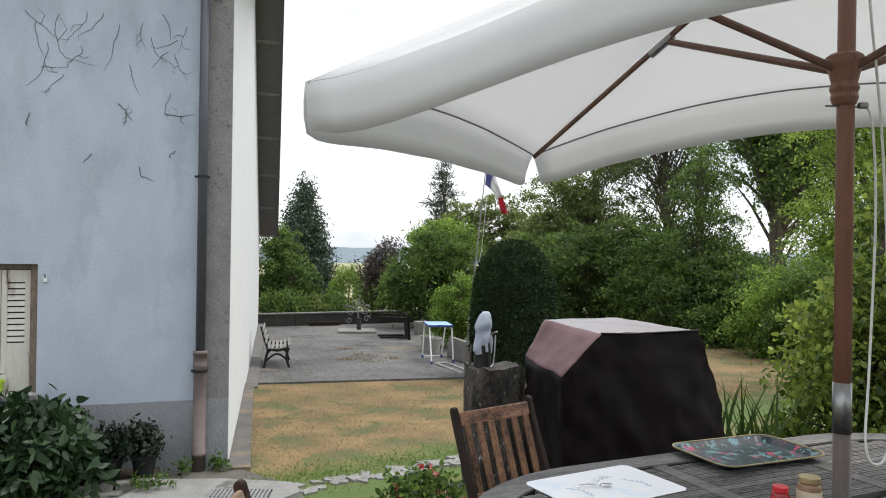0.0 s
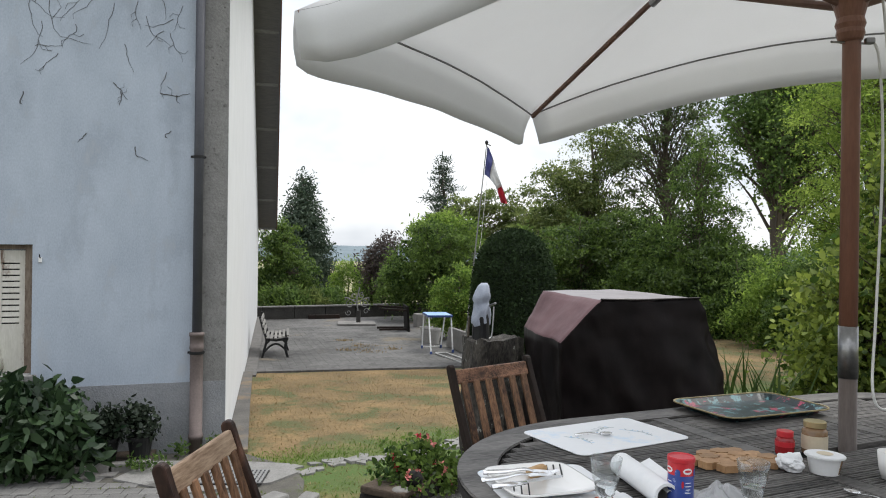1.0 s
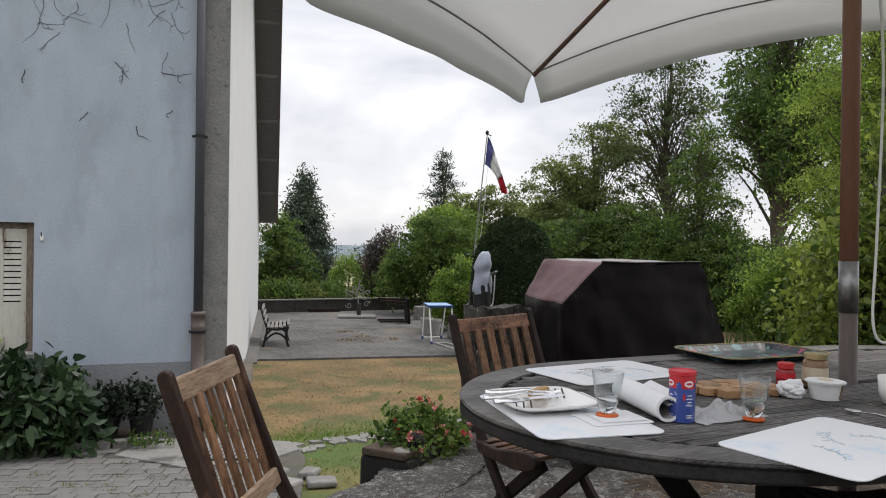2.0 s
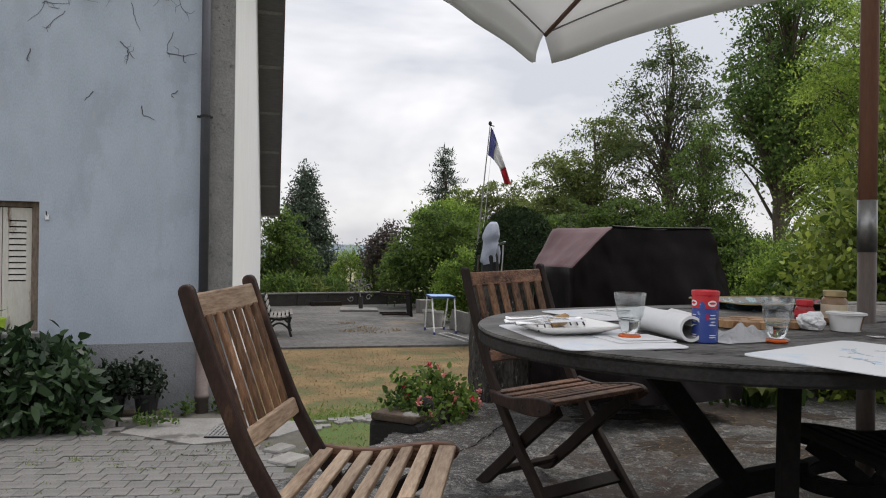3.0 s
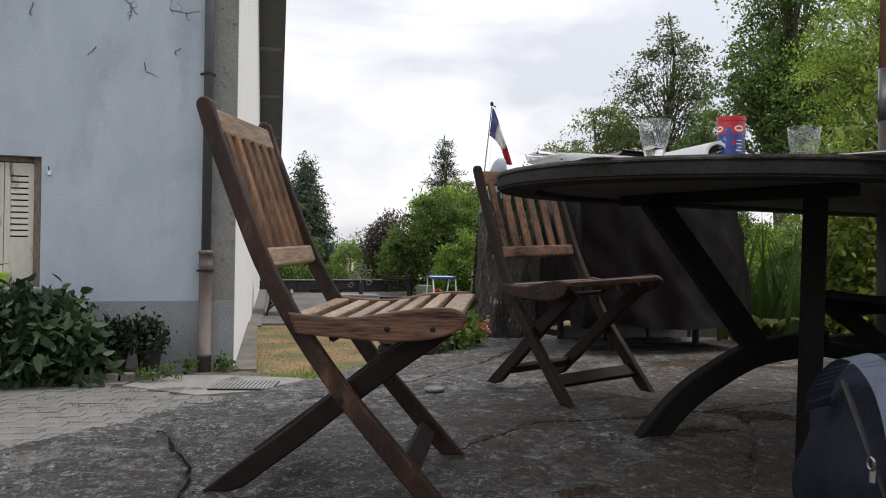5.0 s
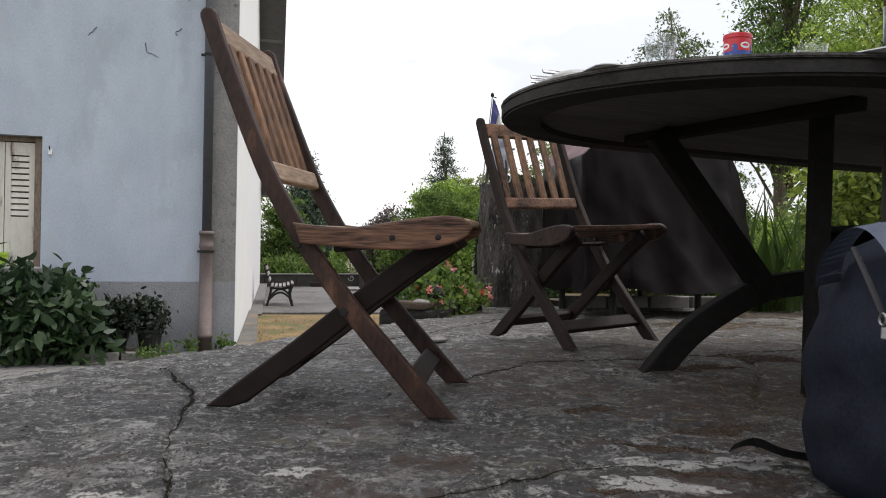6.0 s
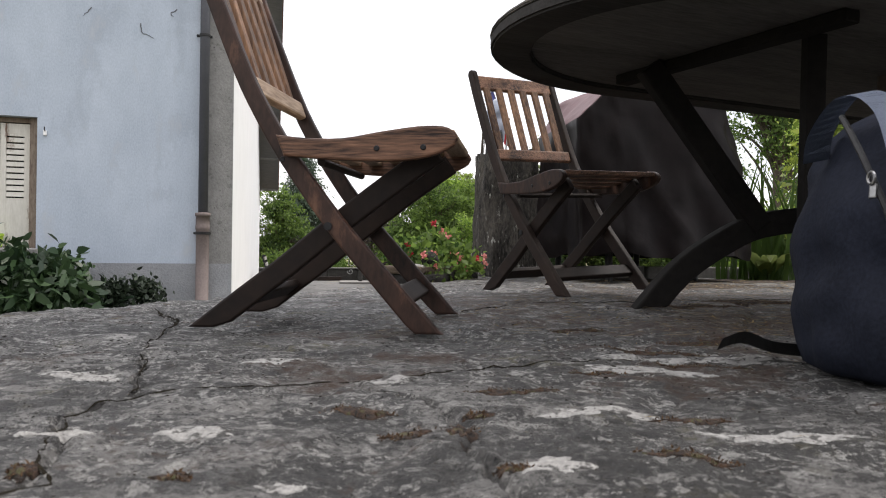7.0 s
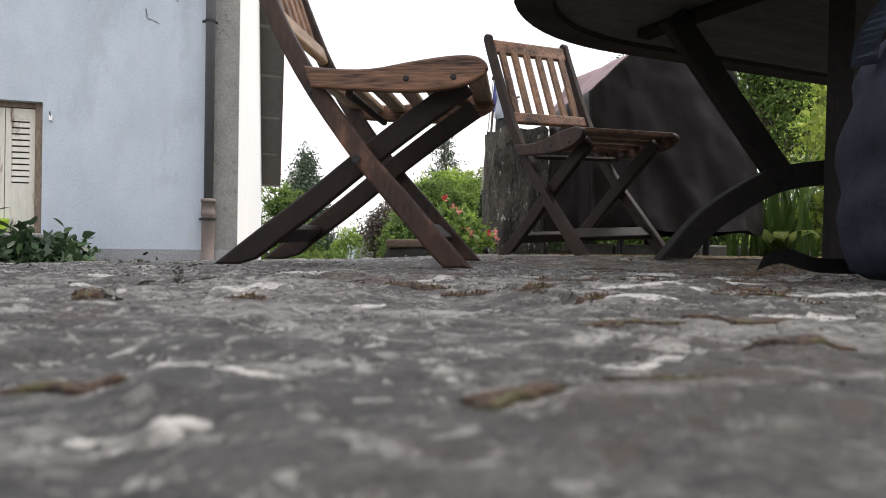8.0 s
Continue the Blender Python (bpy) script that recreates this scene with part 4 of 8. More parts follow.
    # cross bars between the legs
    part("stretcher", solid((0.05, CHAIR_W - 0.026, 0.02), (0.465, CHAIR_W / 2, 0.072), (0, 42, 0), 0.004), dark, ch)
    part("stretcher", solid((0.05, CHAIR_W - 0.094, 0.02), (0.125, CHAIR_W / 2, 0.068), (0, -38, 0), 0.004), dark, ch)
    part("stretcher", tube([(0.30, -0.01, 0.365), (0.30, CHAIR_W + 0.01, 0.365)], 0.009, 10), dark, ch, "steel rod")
    return ch


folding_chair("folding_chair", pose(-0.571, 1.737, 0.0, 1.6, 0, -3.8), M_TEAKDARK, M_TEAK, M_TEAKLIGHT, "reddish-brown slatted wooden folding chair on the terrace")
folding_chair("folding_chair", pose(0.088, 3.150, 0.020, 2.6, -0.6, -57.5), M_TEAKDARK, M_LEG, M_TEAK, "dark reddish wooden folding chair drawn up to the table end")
# every part near-black: the table's shade is in this chair's colour
folding_chair("folding_chair", pose(1.64, 2.42, 0.02, 0, 0, 186), M_TABLEDARK, M_TABLEDARK, M_TABLEDARK, "wooden folding chair tucked under the table, near-black with the shade there")

# table
TAB_LIFT = 0.008
TAB = pose(1.325, 2.482, TAB_LIFT, 1.2, 0, 27)
TAB_Z = 0.759
TA, TB, TE = 1.315, 0.645, 0.70
table = thing("garden_table", TAB, "long weathered grey teak garden table with rounded ends", "table")


def table_edge(inset, n=28):
    a, b = TE - inset, TB - inset
    k = TA - TE
    pts = [(-k - a * math.sin(t), b * math.cos(t)) for t in (math.pi * i / n for i in range(n + 1))]
    return pts + [(-x, -y) for x, y in pts]


def ring(outer, inner, z0, z1, bevel=0.004):
    bm = bmesh.new()
    n = len(outer)
    V = [[bm.verts.new((x, y, z)) for x, y in o] for o, z in ((outer, z1), (inner, z1), (inner, z0), (outer, z0))]
    for a in range(4):
        A, B = V[a], V[(a + 1) % 4]
        for i in range(n):
            j = (i + 1) % n
            bm.faces.new((A[i], B[i], B[j], A[j]))
    bmesh.ops.recalc_face_normals(bm, faces=bm.faces)
    if bevel:
        es = [e for e in bm.edges if len(e.link_faces) == 2 and e.calc_face_angle(0) > 1.0]
        bmesh.ops.bevel(bm, geom=es, offset=bevel, segments=2, affect="EDGES")
    return bm


part("rim", ring(table_edge(0), table_edge(0.115), TAB_Z - 0.009, TAB_Z, 0.003), M_TABLEWOOD, table, "smooth grey border plank")
part("rim_edge", ring(table_edge(0.002), table_edge(0.115), TAB_Z - 0.044, TAB_Z - 0.0092, 0.006), M_TABLEUNDER, table, "darker side and underside of the border")


def half_len(y, inset):
    a, b = TE - inset, TB - inset
    q = 1 - (y / b) ** 2
    return (TA - TE) + a * math.sqrt(q) if q > 0 else None


pitch = 0.041
for i in range(-12, 13):
    y = i * pitch
    x = half_len(abs(y) + 0.018, 0.118)
    if x is None:
        continue
    for x0, x1 in ((-x, -0.335), (-0.265, 0.265), (0.335, x)):
        if x1 - x0 > 0.05 and not (abs(y) < 0.03 and x0 < 0 < x1):
            bm = solid((x1 - x0 - 0.004, pitch - 0.007, 0.014), ((x0 + x1) / 2, y, TAB_Z - 0.017))
            for q in (-1, 0, 1):   # reeded top: three ridges a slat
                solid((x1 - x0 - 0.004, 0.0088, 0.009), ((x0 + x1) / 2, y + q * 0.0122, TAB_Z - 0.0065), (0, 0, 0), 0.002, bm)
            part("slat", bm, M_TABLEWOOD, table)
for x in (-0.3, 0.3):
    part("cross_plank", solid((0.066, 2 * TB - 0.236, 0.024), (x, 0, TAB_Z - 0.013), bevel=0.003), M_TABLEWOOD, table)
part("slat_backing", ring(table_edge(0.116), [(0.02 * math.cos(a), 0.02 * math.sin(a)) for a in (math.pi * 0.5 + 2 * math.pi * i / 58 for i in range(58))], TAB_Z - 0.031, TAB_Z - 0.0265, 0), M_TABLEBELOW, table, "boards under the slats, paled for bounced light")


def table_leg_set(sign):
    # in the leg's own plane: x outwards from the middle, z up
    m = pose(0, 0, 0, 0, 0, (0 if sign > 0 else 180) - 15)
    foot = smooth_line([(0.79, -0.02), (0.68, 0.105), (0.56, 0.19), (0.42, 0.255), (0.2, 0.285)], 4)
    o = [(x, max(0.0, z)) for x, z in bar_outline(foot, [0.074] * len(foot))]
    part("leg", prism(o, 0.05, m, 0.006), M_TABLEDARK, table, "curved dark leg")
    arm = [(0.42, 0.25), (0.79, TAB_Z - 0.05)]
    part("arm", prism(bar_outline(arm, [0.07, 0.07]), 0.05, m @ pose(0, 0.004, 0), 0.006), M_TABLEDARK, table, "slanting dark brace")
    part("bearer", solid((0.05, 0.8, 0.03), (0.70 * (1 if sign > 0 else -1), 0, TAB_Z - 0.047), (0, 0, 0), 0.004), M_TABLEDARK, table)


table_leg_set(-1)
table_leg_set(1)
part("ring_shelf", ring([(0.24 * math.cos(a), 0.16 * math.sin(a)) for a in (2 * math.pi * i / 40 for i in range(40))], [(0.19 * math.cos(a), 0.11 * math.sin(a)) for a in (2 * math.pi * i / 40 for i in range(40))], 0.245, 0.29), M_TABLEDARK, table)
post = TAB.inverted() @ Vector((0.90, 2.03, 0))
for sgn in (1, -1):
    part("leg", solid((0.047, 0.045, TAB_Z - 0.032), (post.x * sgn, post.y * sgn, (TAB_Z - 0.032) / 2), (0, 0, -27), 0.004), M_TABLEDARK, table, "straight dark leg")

# parasol
PX, PY = 1.335, 2.468
parasol = thing("parasol", pose(PX, PY, 0), "white canvas garden parasol on a brown wooden pole", "parasol")
part("pole", tube([(0, 0, 1.15), (0.004, 0, 2.0), (0.01, 0, 2.9)], 0.0275, 18), M_POLE, parasol, "", True)
part("sleeve", lathe([(0.0275, 0.99), (0.0295, 0.99), (0.0295, 1.155), (0.0275, 1.155)], 18), M_STEEL, parasol, "steel joint sleeve", True)
M_POLELOW = mat("greyed_pole_wood", (0.07, 0.052, 0.044), (0.15, 0.12, 0.105), 3, 0.5, 0.15, 40, stretch=(4, 4, 0.6))
part("lower_pole", tube([(0, 0, 0.0), (0, 0, 1.0)], 0.0275, 18), M_POLELOW, parasol, "greyed lower pole", True)
HUB = 2.148
part("runner", lathe([(0.03, HUB - 0.085), (0.036, HUB - 0.08), (0.043, HUB - 0.06), (0.04, HUB - 0.045), (0.046, HUB - 0.03), (0.04, HUB - 0.01), (0.05, HUB + 0.03), (0.058, HUB + 0.05), (0.058, HUB + 0.075), (0.045, HUB + 0.085), (0.03, HUB + 0.085)], 20), M_POLE, parasol, "turned wooden hub")
part("pin", tube([(-0.07, -0.02, HUB - 0.09), (0.075, 0.02, HUB - 0.085)], 0.0035, 6), M_STEEL, parasol)
APEX = Vector((0.01, 0, 2.85))
TIPS = [Vector((-0.909, 1.308, 2.068)), Vector((-1.715, -0.32, 2.06)), Vector((0.909, -1.308, 2.07)), Vector((1.715, 0.32, 2.07))]
ARCH = [0.055, 0.262, 0.055, 0.252]
for tip in TIPS:
    d = (tip - APEX)
    side = Vector((-tip.y, tip.x, 0)).normalized()
    a, b = APEX + d * 0.05 - Vector((0, 0, 0.03)), tip - d * 0.006 - Vector((0, 0, 0.012))
    part("rib", tube([a, b], [0.013, 0.011], 8), M_RIB, parasol, "thin reddish wooden rib")
    at = APEX + d * 0.47 - Vector((0, 0, 0.03))
    out = Vector((tip.x, tip.y, 0)).normalized()
    part("strut", tube([out * 0.045 + Vector((0, 0, HUB + 0.04)), at], [0.014, 0.013], 8), M_RIB, parasol, "wooden strut")
    part("rib_clip", tube([at - d * 0.02, at + d * 0.05], 0.017, 8), M_STEEL, parasol, "steel rib clip")


def canopy_panel(a, b, arch):
    """One wedge of cloth from the apex to two rib tips, its free edge drawn up between them, with a hanging flap."""
    bm = bmesh.new()
    nu, nv = 14, 28
    rows = []
    for i in range(nu + 1):
        r = i / nu
        row = []
        for j in range(nv + 1):
            t = j / nv
            mid = (4 * t * (1 - t)) ** (2.0 if a.x < -1.5 else 1.0)
            edge = a.lerp(b, t) + Vector((0, 0, arch * mid))
            p = APEX.lerp(edge, r)
            p = p + Vector((0, 0, -0.05 * mid * math.sin(math.pi * r)))
            near = min(t, 1 - t)
            p += Vector((0, 0, 0.009 * r * (1 - r ** 6) * math.exp(-near * 5) * math.sin(near * 60 + a.x * 3)))
            p += Vector((0, 0, (0.008 - 0.005 * r) * noise.noise(p * 4)))
            row.append(bm.verts.new(p))
        rows.append(row)
    hem = rows[-1]
    flap = [[], [], []]
    n = (b - a).cross(Vector((0, 0, 1))).normalized()
    if n.dot(a) < 0:
        n = -n
    for j, v in enumerate(hem):
        t = j / nv
        drop = 0.175 + 0.012 * math.sin(math.pi * t) - 0.03 * (abs(2 * t - 1) ** 14)
        ripple = 0.006 * math.sin(t * 17 + a.x * 5) + 0.008 * noise.noise(Vector((t * 6, a.x, 0)))
        close = 0.06 * (abs(2 * t - 1) ** 9)
        e = (b - a).normalized() * (close if t < 0.5 else -close)
        for k in range(3):
            f = (k + 1) / 3
            flap[k].append(bm.verts.new(v.co + Vector((0, 0, -drop * f)) + n * (0.025 * math.sin(f * 2) + ripple * f) + e * f * 0.6))
    rows += flap
    for r, s_ in zip(rows, rows[1:]):
        for j in range(nv):
            try:
                f = bm.faces.new((r[j], r[j + 1], s_[j + 1], s_[j]))
                f.smooth = True
            except ValueError:
                pass
    bmesh.ops.remove_doubles(bm, verts=bm.verts, dist=1e-4)
    bmesh.ops.dissolve_degenerate(bm, edges=bm.edges, dist=1e-5)
    bmesh.ops.solidify(bm, geom=list(bm.faces), thickness=0.0015)
    seam = [v.co.copy() for v in hem if v.is_valid]
    return bm, seam


M_SEAM = mat("grey_seam_tape", (0.16, 0.16, 0.155), (0.24, 0.24, 0.235), 20, 0.8, 0.0, 80)
for i, tip in enumerate(TIPS):
    bm, seam = canopy_panel(tip, TIPS[(i + 1) % 4], ARCH[i])
    cl = part("canopy_panel", bm, M_CANVAS, parasol, "white canvas panel with hanging flap")
    part("seam", tube([p - Vector((0, 0, 0.003)) + (APEX - p).normalized() * 0.004 for p in seam], 0.004, 6), M_SEAM, cl)
M_CORD = mat("white_cord", (0.6, 0.6, 0.57), (0.74, 0.74, 0.7), 40, 0.8, 0.2, 200)
part("cleat", solid((0.03, 0.02, 0.02), (0.045, -0.03, HUB - 0.09), bevel=0.005), M_STEEL, parasol)
part("cord", tube(smooth_line([(0.05, -0.03, HUB - 0.09), (0.075, -0.03, HUB - 0.15), (0.085, -0.035, 1.7), (0.065, -0.04, 1.2), (0.05, -0.05, 0.98), (0.072, -0.05, 0.905), (0.115, -0.05, 0.93), (0.135, -0.04, 1.1), (0.11, -0.03, 1.9), (0.07, -0.02, 2.4), (0.05, -0.01, 2.8)], 6), 0.0045, 8), M_CORD, parasol, "looped white pull cord", True)

# covered barbecue
bbq = thing("covered_barbecue", pose(0.854, 4.18, 0, 0, 0, 22), "barbecue trolley under a black vinyl cover with faded maroon slopes", "barbecue")


def cover():
    bm = bmesh.new()
    W, D, H, F, S = 0.655, 0.80, 1.133, 0.255, 0.90

    def loop(pts):
        return [bm.verts.new(p) for p in pts]
    top = loop([(0, 0, H), (W, 0, H), (W - 0.02, D, H + 0.01), (0.06, D, H + 0.01)])
    mid = loop([(-F, -0.005, S), (0, -0.02, S + 0.01), (W, -0.02, S), (W + F * 0.62, 0.0, S - 0.08), (W + F * 0.62, D, S - 0.08), (W, D + 0.02, S), (0.05, D + 0.02, S), (-F + 0.17, D, S)])
    low = loop([(-F + 0.03, -0.01, 0.14), (0, -0.13, 0.15), (W, -0.14, 0.14), (W + F - 0.08, -0.06, 0.13), (W + F - 0.08, D, 0.13), (W, D + 0.02, 0.14), (0.05, D + 0.02, 0.14), (-F + 0.18, D, 0.14)])
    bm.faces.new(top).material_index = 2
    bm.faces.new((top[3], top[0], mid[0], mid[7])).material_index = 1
    bm.faces.new((top[0], mid[1], mid[0]))
    bm.faces.new((top[0], top[1], mid[2], mid[1]))
    bm.faces.new((top[1], mid[3], mid[2]))
    bm.faces.new((top[1], top[2], mid[4], mid[3]))
    bm.faces.new((top[2], mid[5], mid[4]))
    bm.faces.new((top[2], top[3], mid[6], mid[5]))
    bm.faces.new((top[3], mid[7], mid[6]))
    for i in range(8):
        bm.faces.new((mid[i], mid[(i + 1) % 8], low[(i + 1) % 8], low[i]))
    bmesh.ops.recalc_face_normals(bm, faces=bm.faces)
    bmesh.ops.subdivide_edges(bm, edges=bm.edges, cuts=15, use_grid_fill=True)
    for v in bm.verts:
        x, y, z = v.co
        k = max(0.0, min(1.0, (H - z) / H))
        drape = math.sin(x * 7.5 + y * 6 - (H - z) * 1.9 + 2.2 * noise.noise(Vector((x * 1.4, y * 1.4, z * 0.8))))
        crease = (1 - abs(noise.noise(Vector((x * 3.1 + z * 2.2, y * 3.1, z * 1.3 + 4))))) ** 6
        fold = 0.028 * k ** 0.8 * drape + 0.022 * min(1, 2.5 * k) * crease + 0.05 * min(1, 1.6 * k) * noise.noise(Vector((x * 2.6, y * 2.6, z * 1.5))) + 0.018 * min(1, 2 * k) * noise.noise(Vector((x * 7 + z * 2, y * 7, z * 5))) + 0.007 * noise.noise(Vector((x * 19, y * 19, z * 12)))
        c = Vector((0.33, 0.4, z))
        d = (v.co - c)
        d.z = 0
        v.co += d.normalized() * fold + noise.noise_vector(v.co * 6) * 0.008
        if z < 0.2:
            v.co.z += 0.02 + 0.03 * noise.noise(Vector((x * 5, y * 5, 2)))
        if z > H - 0.02:
            v.co.z -= 0.012 * (0.5 + 0.5 * noise.noise(Vector((x * 4, y * 4, 9))))
    for f in bm.faces:
        f.smooth = True
    return bm


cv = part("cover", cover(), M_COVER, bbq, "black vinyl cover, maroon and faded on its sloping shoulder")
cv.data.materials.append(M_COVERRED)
# pale grey-pink top: the sky's reflection on the vinyl as base colour
cv.data.materials.append(mat("sky_sheen_vinyl_top", (0.16, 0.145, 0.145), (0.25, 0.23, 0.23), 3, 0.45, 0.15, 20, depth=0.02))
part("seam", tube([(-0.004, -0.004, 1.128), (0.2, -0.006, 1.122), (0.45, -0.006, 1.126), (0.66, -0.004, 1.13)], 0.006, 6), M_COVER, bbq)
for x, y in ((0.02, 0.12), (0.6, 0.12), (0.02, 0.7), (0.6, 0.7)):
    part("leg", tube([(x, y, 0.0), (x, y, 0.2)], 0.02, 10), M_BLACK, bbq)


# ---- plants ----
L_MID = leaf_mat("mid_green_leaves", (0.04, 0.085, 0.02), (0.20, 0.30, 0.08), 0.6)
L_DARK = leaf_mat("dark_green_leaves", (0.022, 0.052, 0.014), (0.20, 0.30, 0.065), 0.58)
L_MAPLE = leaf_mat("fresh_green_maple_leaves", (0.09, 0.17, 0.025), (0.42, 0.54, 0.11), 0.66)
L_DEEP = leaf_mat("deep_green_leaves", (0.014, 0.034, 0.009), (0.13, 0.20, 0.04), 0.5)
L_BIRCH = leaf_mat("grey_green_birch_leaves", (0.035, 0.06, 0.022), (0.17, 0.22, 0.085), 0.5)
L_BRIGHT = leaf_mat("bright_green_leaves", (0.06, 0.125, 0.02), (0.33, 0.46, 0.09), 0.66)
L_OLIVE = leaf_mat("olive_green_leaves", (0.055, 0.092, 0.024), (0.26, 0.31, 0.10), 0.62)
L_PURPLE = leaf_mat("dull_purple_leaves", (0.045, 0.038, 0.036), (0.14, 0.115, 0.1))
L_CONIFER = leaf_mat("blue_green_needles", (0.03, 0.055, 0.036), (0.095, 0.135, 0.085), 0.3)
L_YEW = leaf_mat("black_green_yew", (0.010, 0.022, 0.008), (0.032, 0.058, 0.018), 0.1, 0.95)


def grow(name, label, category, base, trunk_r, blobs, clumps, per, spread, leaf, material, seed, aspect=0.5, shell=0.5, limbs=True, droop=0.2, up=0.0, trunk_top=None, leaf_var=0.35, group="", oval=False, bough=0.0):
    """A tree or bush: tapered trunk with limbs into the crown, and a crown of separate leaves."""
    rng = np.random.default_rng(seed)
    x, y, z = base
    tr = thing(name, pose(x, y, z), label, category, group)
    rel = [(b[0] - x, b[1] - y, b[2] - z, *b[3:]) for b in blobs]
    top = max(b[2] + b[5] * 0.7 for b in rel) if trunk_top is None else trunk_top
    mean = np.mean([b[:2] for b in rel], axis=0)
    if bough:
        spots, tips = bough_spots(rng, rel, clumps, per, bough, shell)
    else:
        spots = blob_spots(rng, rel, clumps, per, spread, shell)
    if trunk_r:
        n = 7
        path = [(mean[0] * (i / n) ** 1.5 + 0.06 * top * 0.2 * math.sin(i * 1.7 + seed), mean[1] * (i / n) ** 1.5, top * i / n) for i in range(n + 1)]
        bm = tube(path, [trunk_r * (1.15 - 0.95 * i / n) for i in range(n + 1)], 8)
        if bough and limbs:
            for c in tips[::2]:
                k = float(np.clip((c[2] / top) * rng.uniform(0.55, 0.9), 0.12, 0.92)) * n
                s0 = Vector(path[int(k)]).lerp(Vector(path[int(k) + 1]), k - int(k))
                mid = s0.lerp(Vector(c), 0.55) + Vector((0, 0, 0.06 * (Vector(c) - s0).length))
                w = trunk_r * (0.36 - 0.26 * k / n)
                tube([s0, mid, c], [w, w * 0.6, w * 0.2], 4, bm, cap=False)
        elif limbs:
            for b in rel:
                for q in range(3):
                    k = rng.uniform(0.25, 0.8)
                    s0 = Vector(path[int(k * n)])
                    e0 = Vector((b[0] + rng.uniform(-0.6, 0.6) * b[3], b[1] + rng.uniform(-0.6, 0.6) * b[4], b[2] + rng.uniform(-0.2, 0.7) * b[5]))
                    mid = s0.lerp(e0, 0.5) + Vector((0, 0, 0.1 * (e0 - s0).length))
                    tube([s0, mid, e0], [trunk_r * 0.4, trunk_r * 0.25, trunk_r * 0.07], 5, bm)
        part("trunk", bm, M_BARK, tr, smooth=True)
    spots = spots[spots[:, 2] > 0.02]
    sizes = leaf * (1 + leaf_var * rng.normal(size=len(spots))).clip(0.4, 1.8)
    mesh_part("crown", leaves_mesh("crown", spots, sizes, rng, aspect, droop, up, oval), material, tr)
    return tr


def at(px_slope, d, z):
    """A place by its bearing (sideways per metre ahead), distance ahead and height."""
    return (0.1 + px_slope * d, d, z)


# courtyard surroundings
x, y, _ = at(-0.225, 44, 0)
grow("conifer", "tall dark columnar conifer beyond the garden wall", "tree", (x, y, -2.2), 0.22, [(x, y, -1.0 + i * 0.78, 1.75 * (1 - (i / 9.2) ** 1.6) + 0.22, 1.75 * (1 - (i / 9.2) ** 1.6) + 0.22, 0.9) for i in range(9)], 1500, 20, 0.16, 0.2, L_CONIFER, 11, 0.35, 0.6, False, 0.5)
x, y, _ = at(-0.254, 30.5, 0)
grow("laurel_tree", "large rounded green laurel behind the wall", "tree", (x, y, -1.2), 0.14, [(x - 0.6, y, 1.2, 1.1, 1.1, 1.5), (x + 0.35, y + 0.3, 0.8, 1.05, 1.0, 1.6), (x, y + 0.2, -0.2, 1.5, 1.2, 1.1), (x - 0.1, y, 2.0, 0.7, 0.7, 0.7)], 230, 90, 0.16, 0.13, L_DARK, 12, 0.4, 0.6, droop=0.6, bough=0.32)
for i, (sl, d, r, zt, m_, nm) in enumerate(((-0.235, 28.5, 0.8, -0.05, L_MID, "fern_clump"), (-0.213, 28.8, 0.65, -0.1, L_OLIVE, "fern_clump"), (-0.190, 29.4, 0.7, -0.02, L_MID, "fern_clump"), (-0.262, 28.3, 0.7, 0.1, L_DARK, "fern_clump"))):
    x, y, _ = at(sl, d, 0)
    grow(nm, "low green ferns and weeds behind the garden wall", "ferns", (x, y, -1.1), 0, [(x, y, -0.75, r, r * 0.7, zt + 0.72)], 160, 14, 0.1, 0.2, m_, 20 + i, 0.22, 0.3, False, 0, 0.6, group="ferns behind the wall")
x, y, _ = at(-0.162, 33, 0)
grow("round_shrub", "rounded bright green shrub with feathery leaves", "shrub", (x, y, -1.4), 0.05, [(x, y, -0.15, 0.8, 0.8, 1.1)], 500, 16, 0.07, 0.12, L_BRIGHT, 31, 0.25, 0.65, False, 0, 0.8)
x, y, _ = at(-0.117, 30.5, 0)
grow("purple_shrub", "open shrub with dull purple leaves", "shrub", (x, y, -1.1), 0.05, [(x, y, 0.7, 0.85, 0.8, 1.25), (x + 0.3, y, 1.5, 0.6, 0.6, 0.9), (x - 0.45, y, 1.0, 0.5, 0.5, 0.8)], 330, 12, 0.11, 0.15, L_PURPLE, 32, 0.35, 0.3, True, 0.2)
grow("dark_shrub", "dark green shrub under the purple one", "shrub", (x + 0.3, y + 0.6, -1.1), 0.05, [(x + 0.2, y + 0.5, 0.0, 1.2, 0.9, 1.1)], 420, 14, 0.12, 0.14, L_DARK, 33, 0.4, 0.5, False)
x, y, _ = at(-0.056, 24.6, 0)
grow("big_shrub", "large spreading green shrub beside the courtyard", "shrub", (x + 0.5, y, -0.95), 0.09, [(x, y, 0.75, 1.3, 1.1, 1.35), (x + 1.0, y + 0.5, 0.95, 1.1, 1.0, 1.4), (x - 0.75, y - 0.1, 0.45, 0.8, 0.8, 0.9), (x + 0.3, y - 0.3, 1.65, 0.9, 0.7, 0.8), (x + 1.0, y - 0.3, 0.0, 0.8, 0.7, 0.9)], 330, 110, 0.13, 0.105, L_DARK, 34, 0.4, 0.6, droop=0.3, bough=0.32)
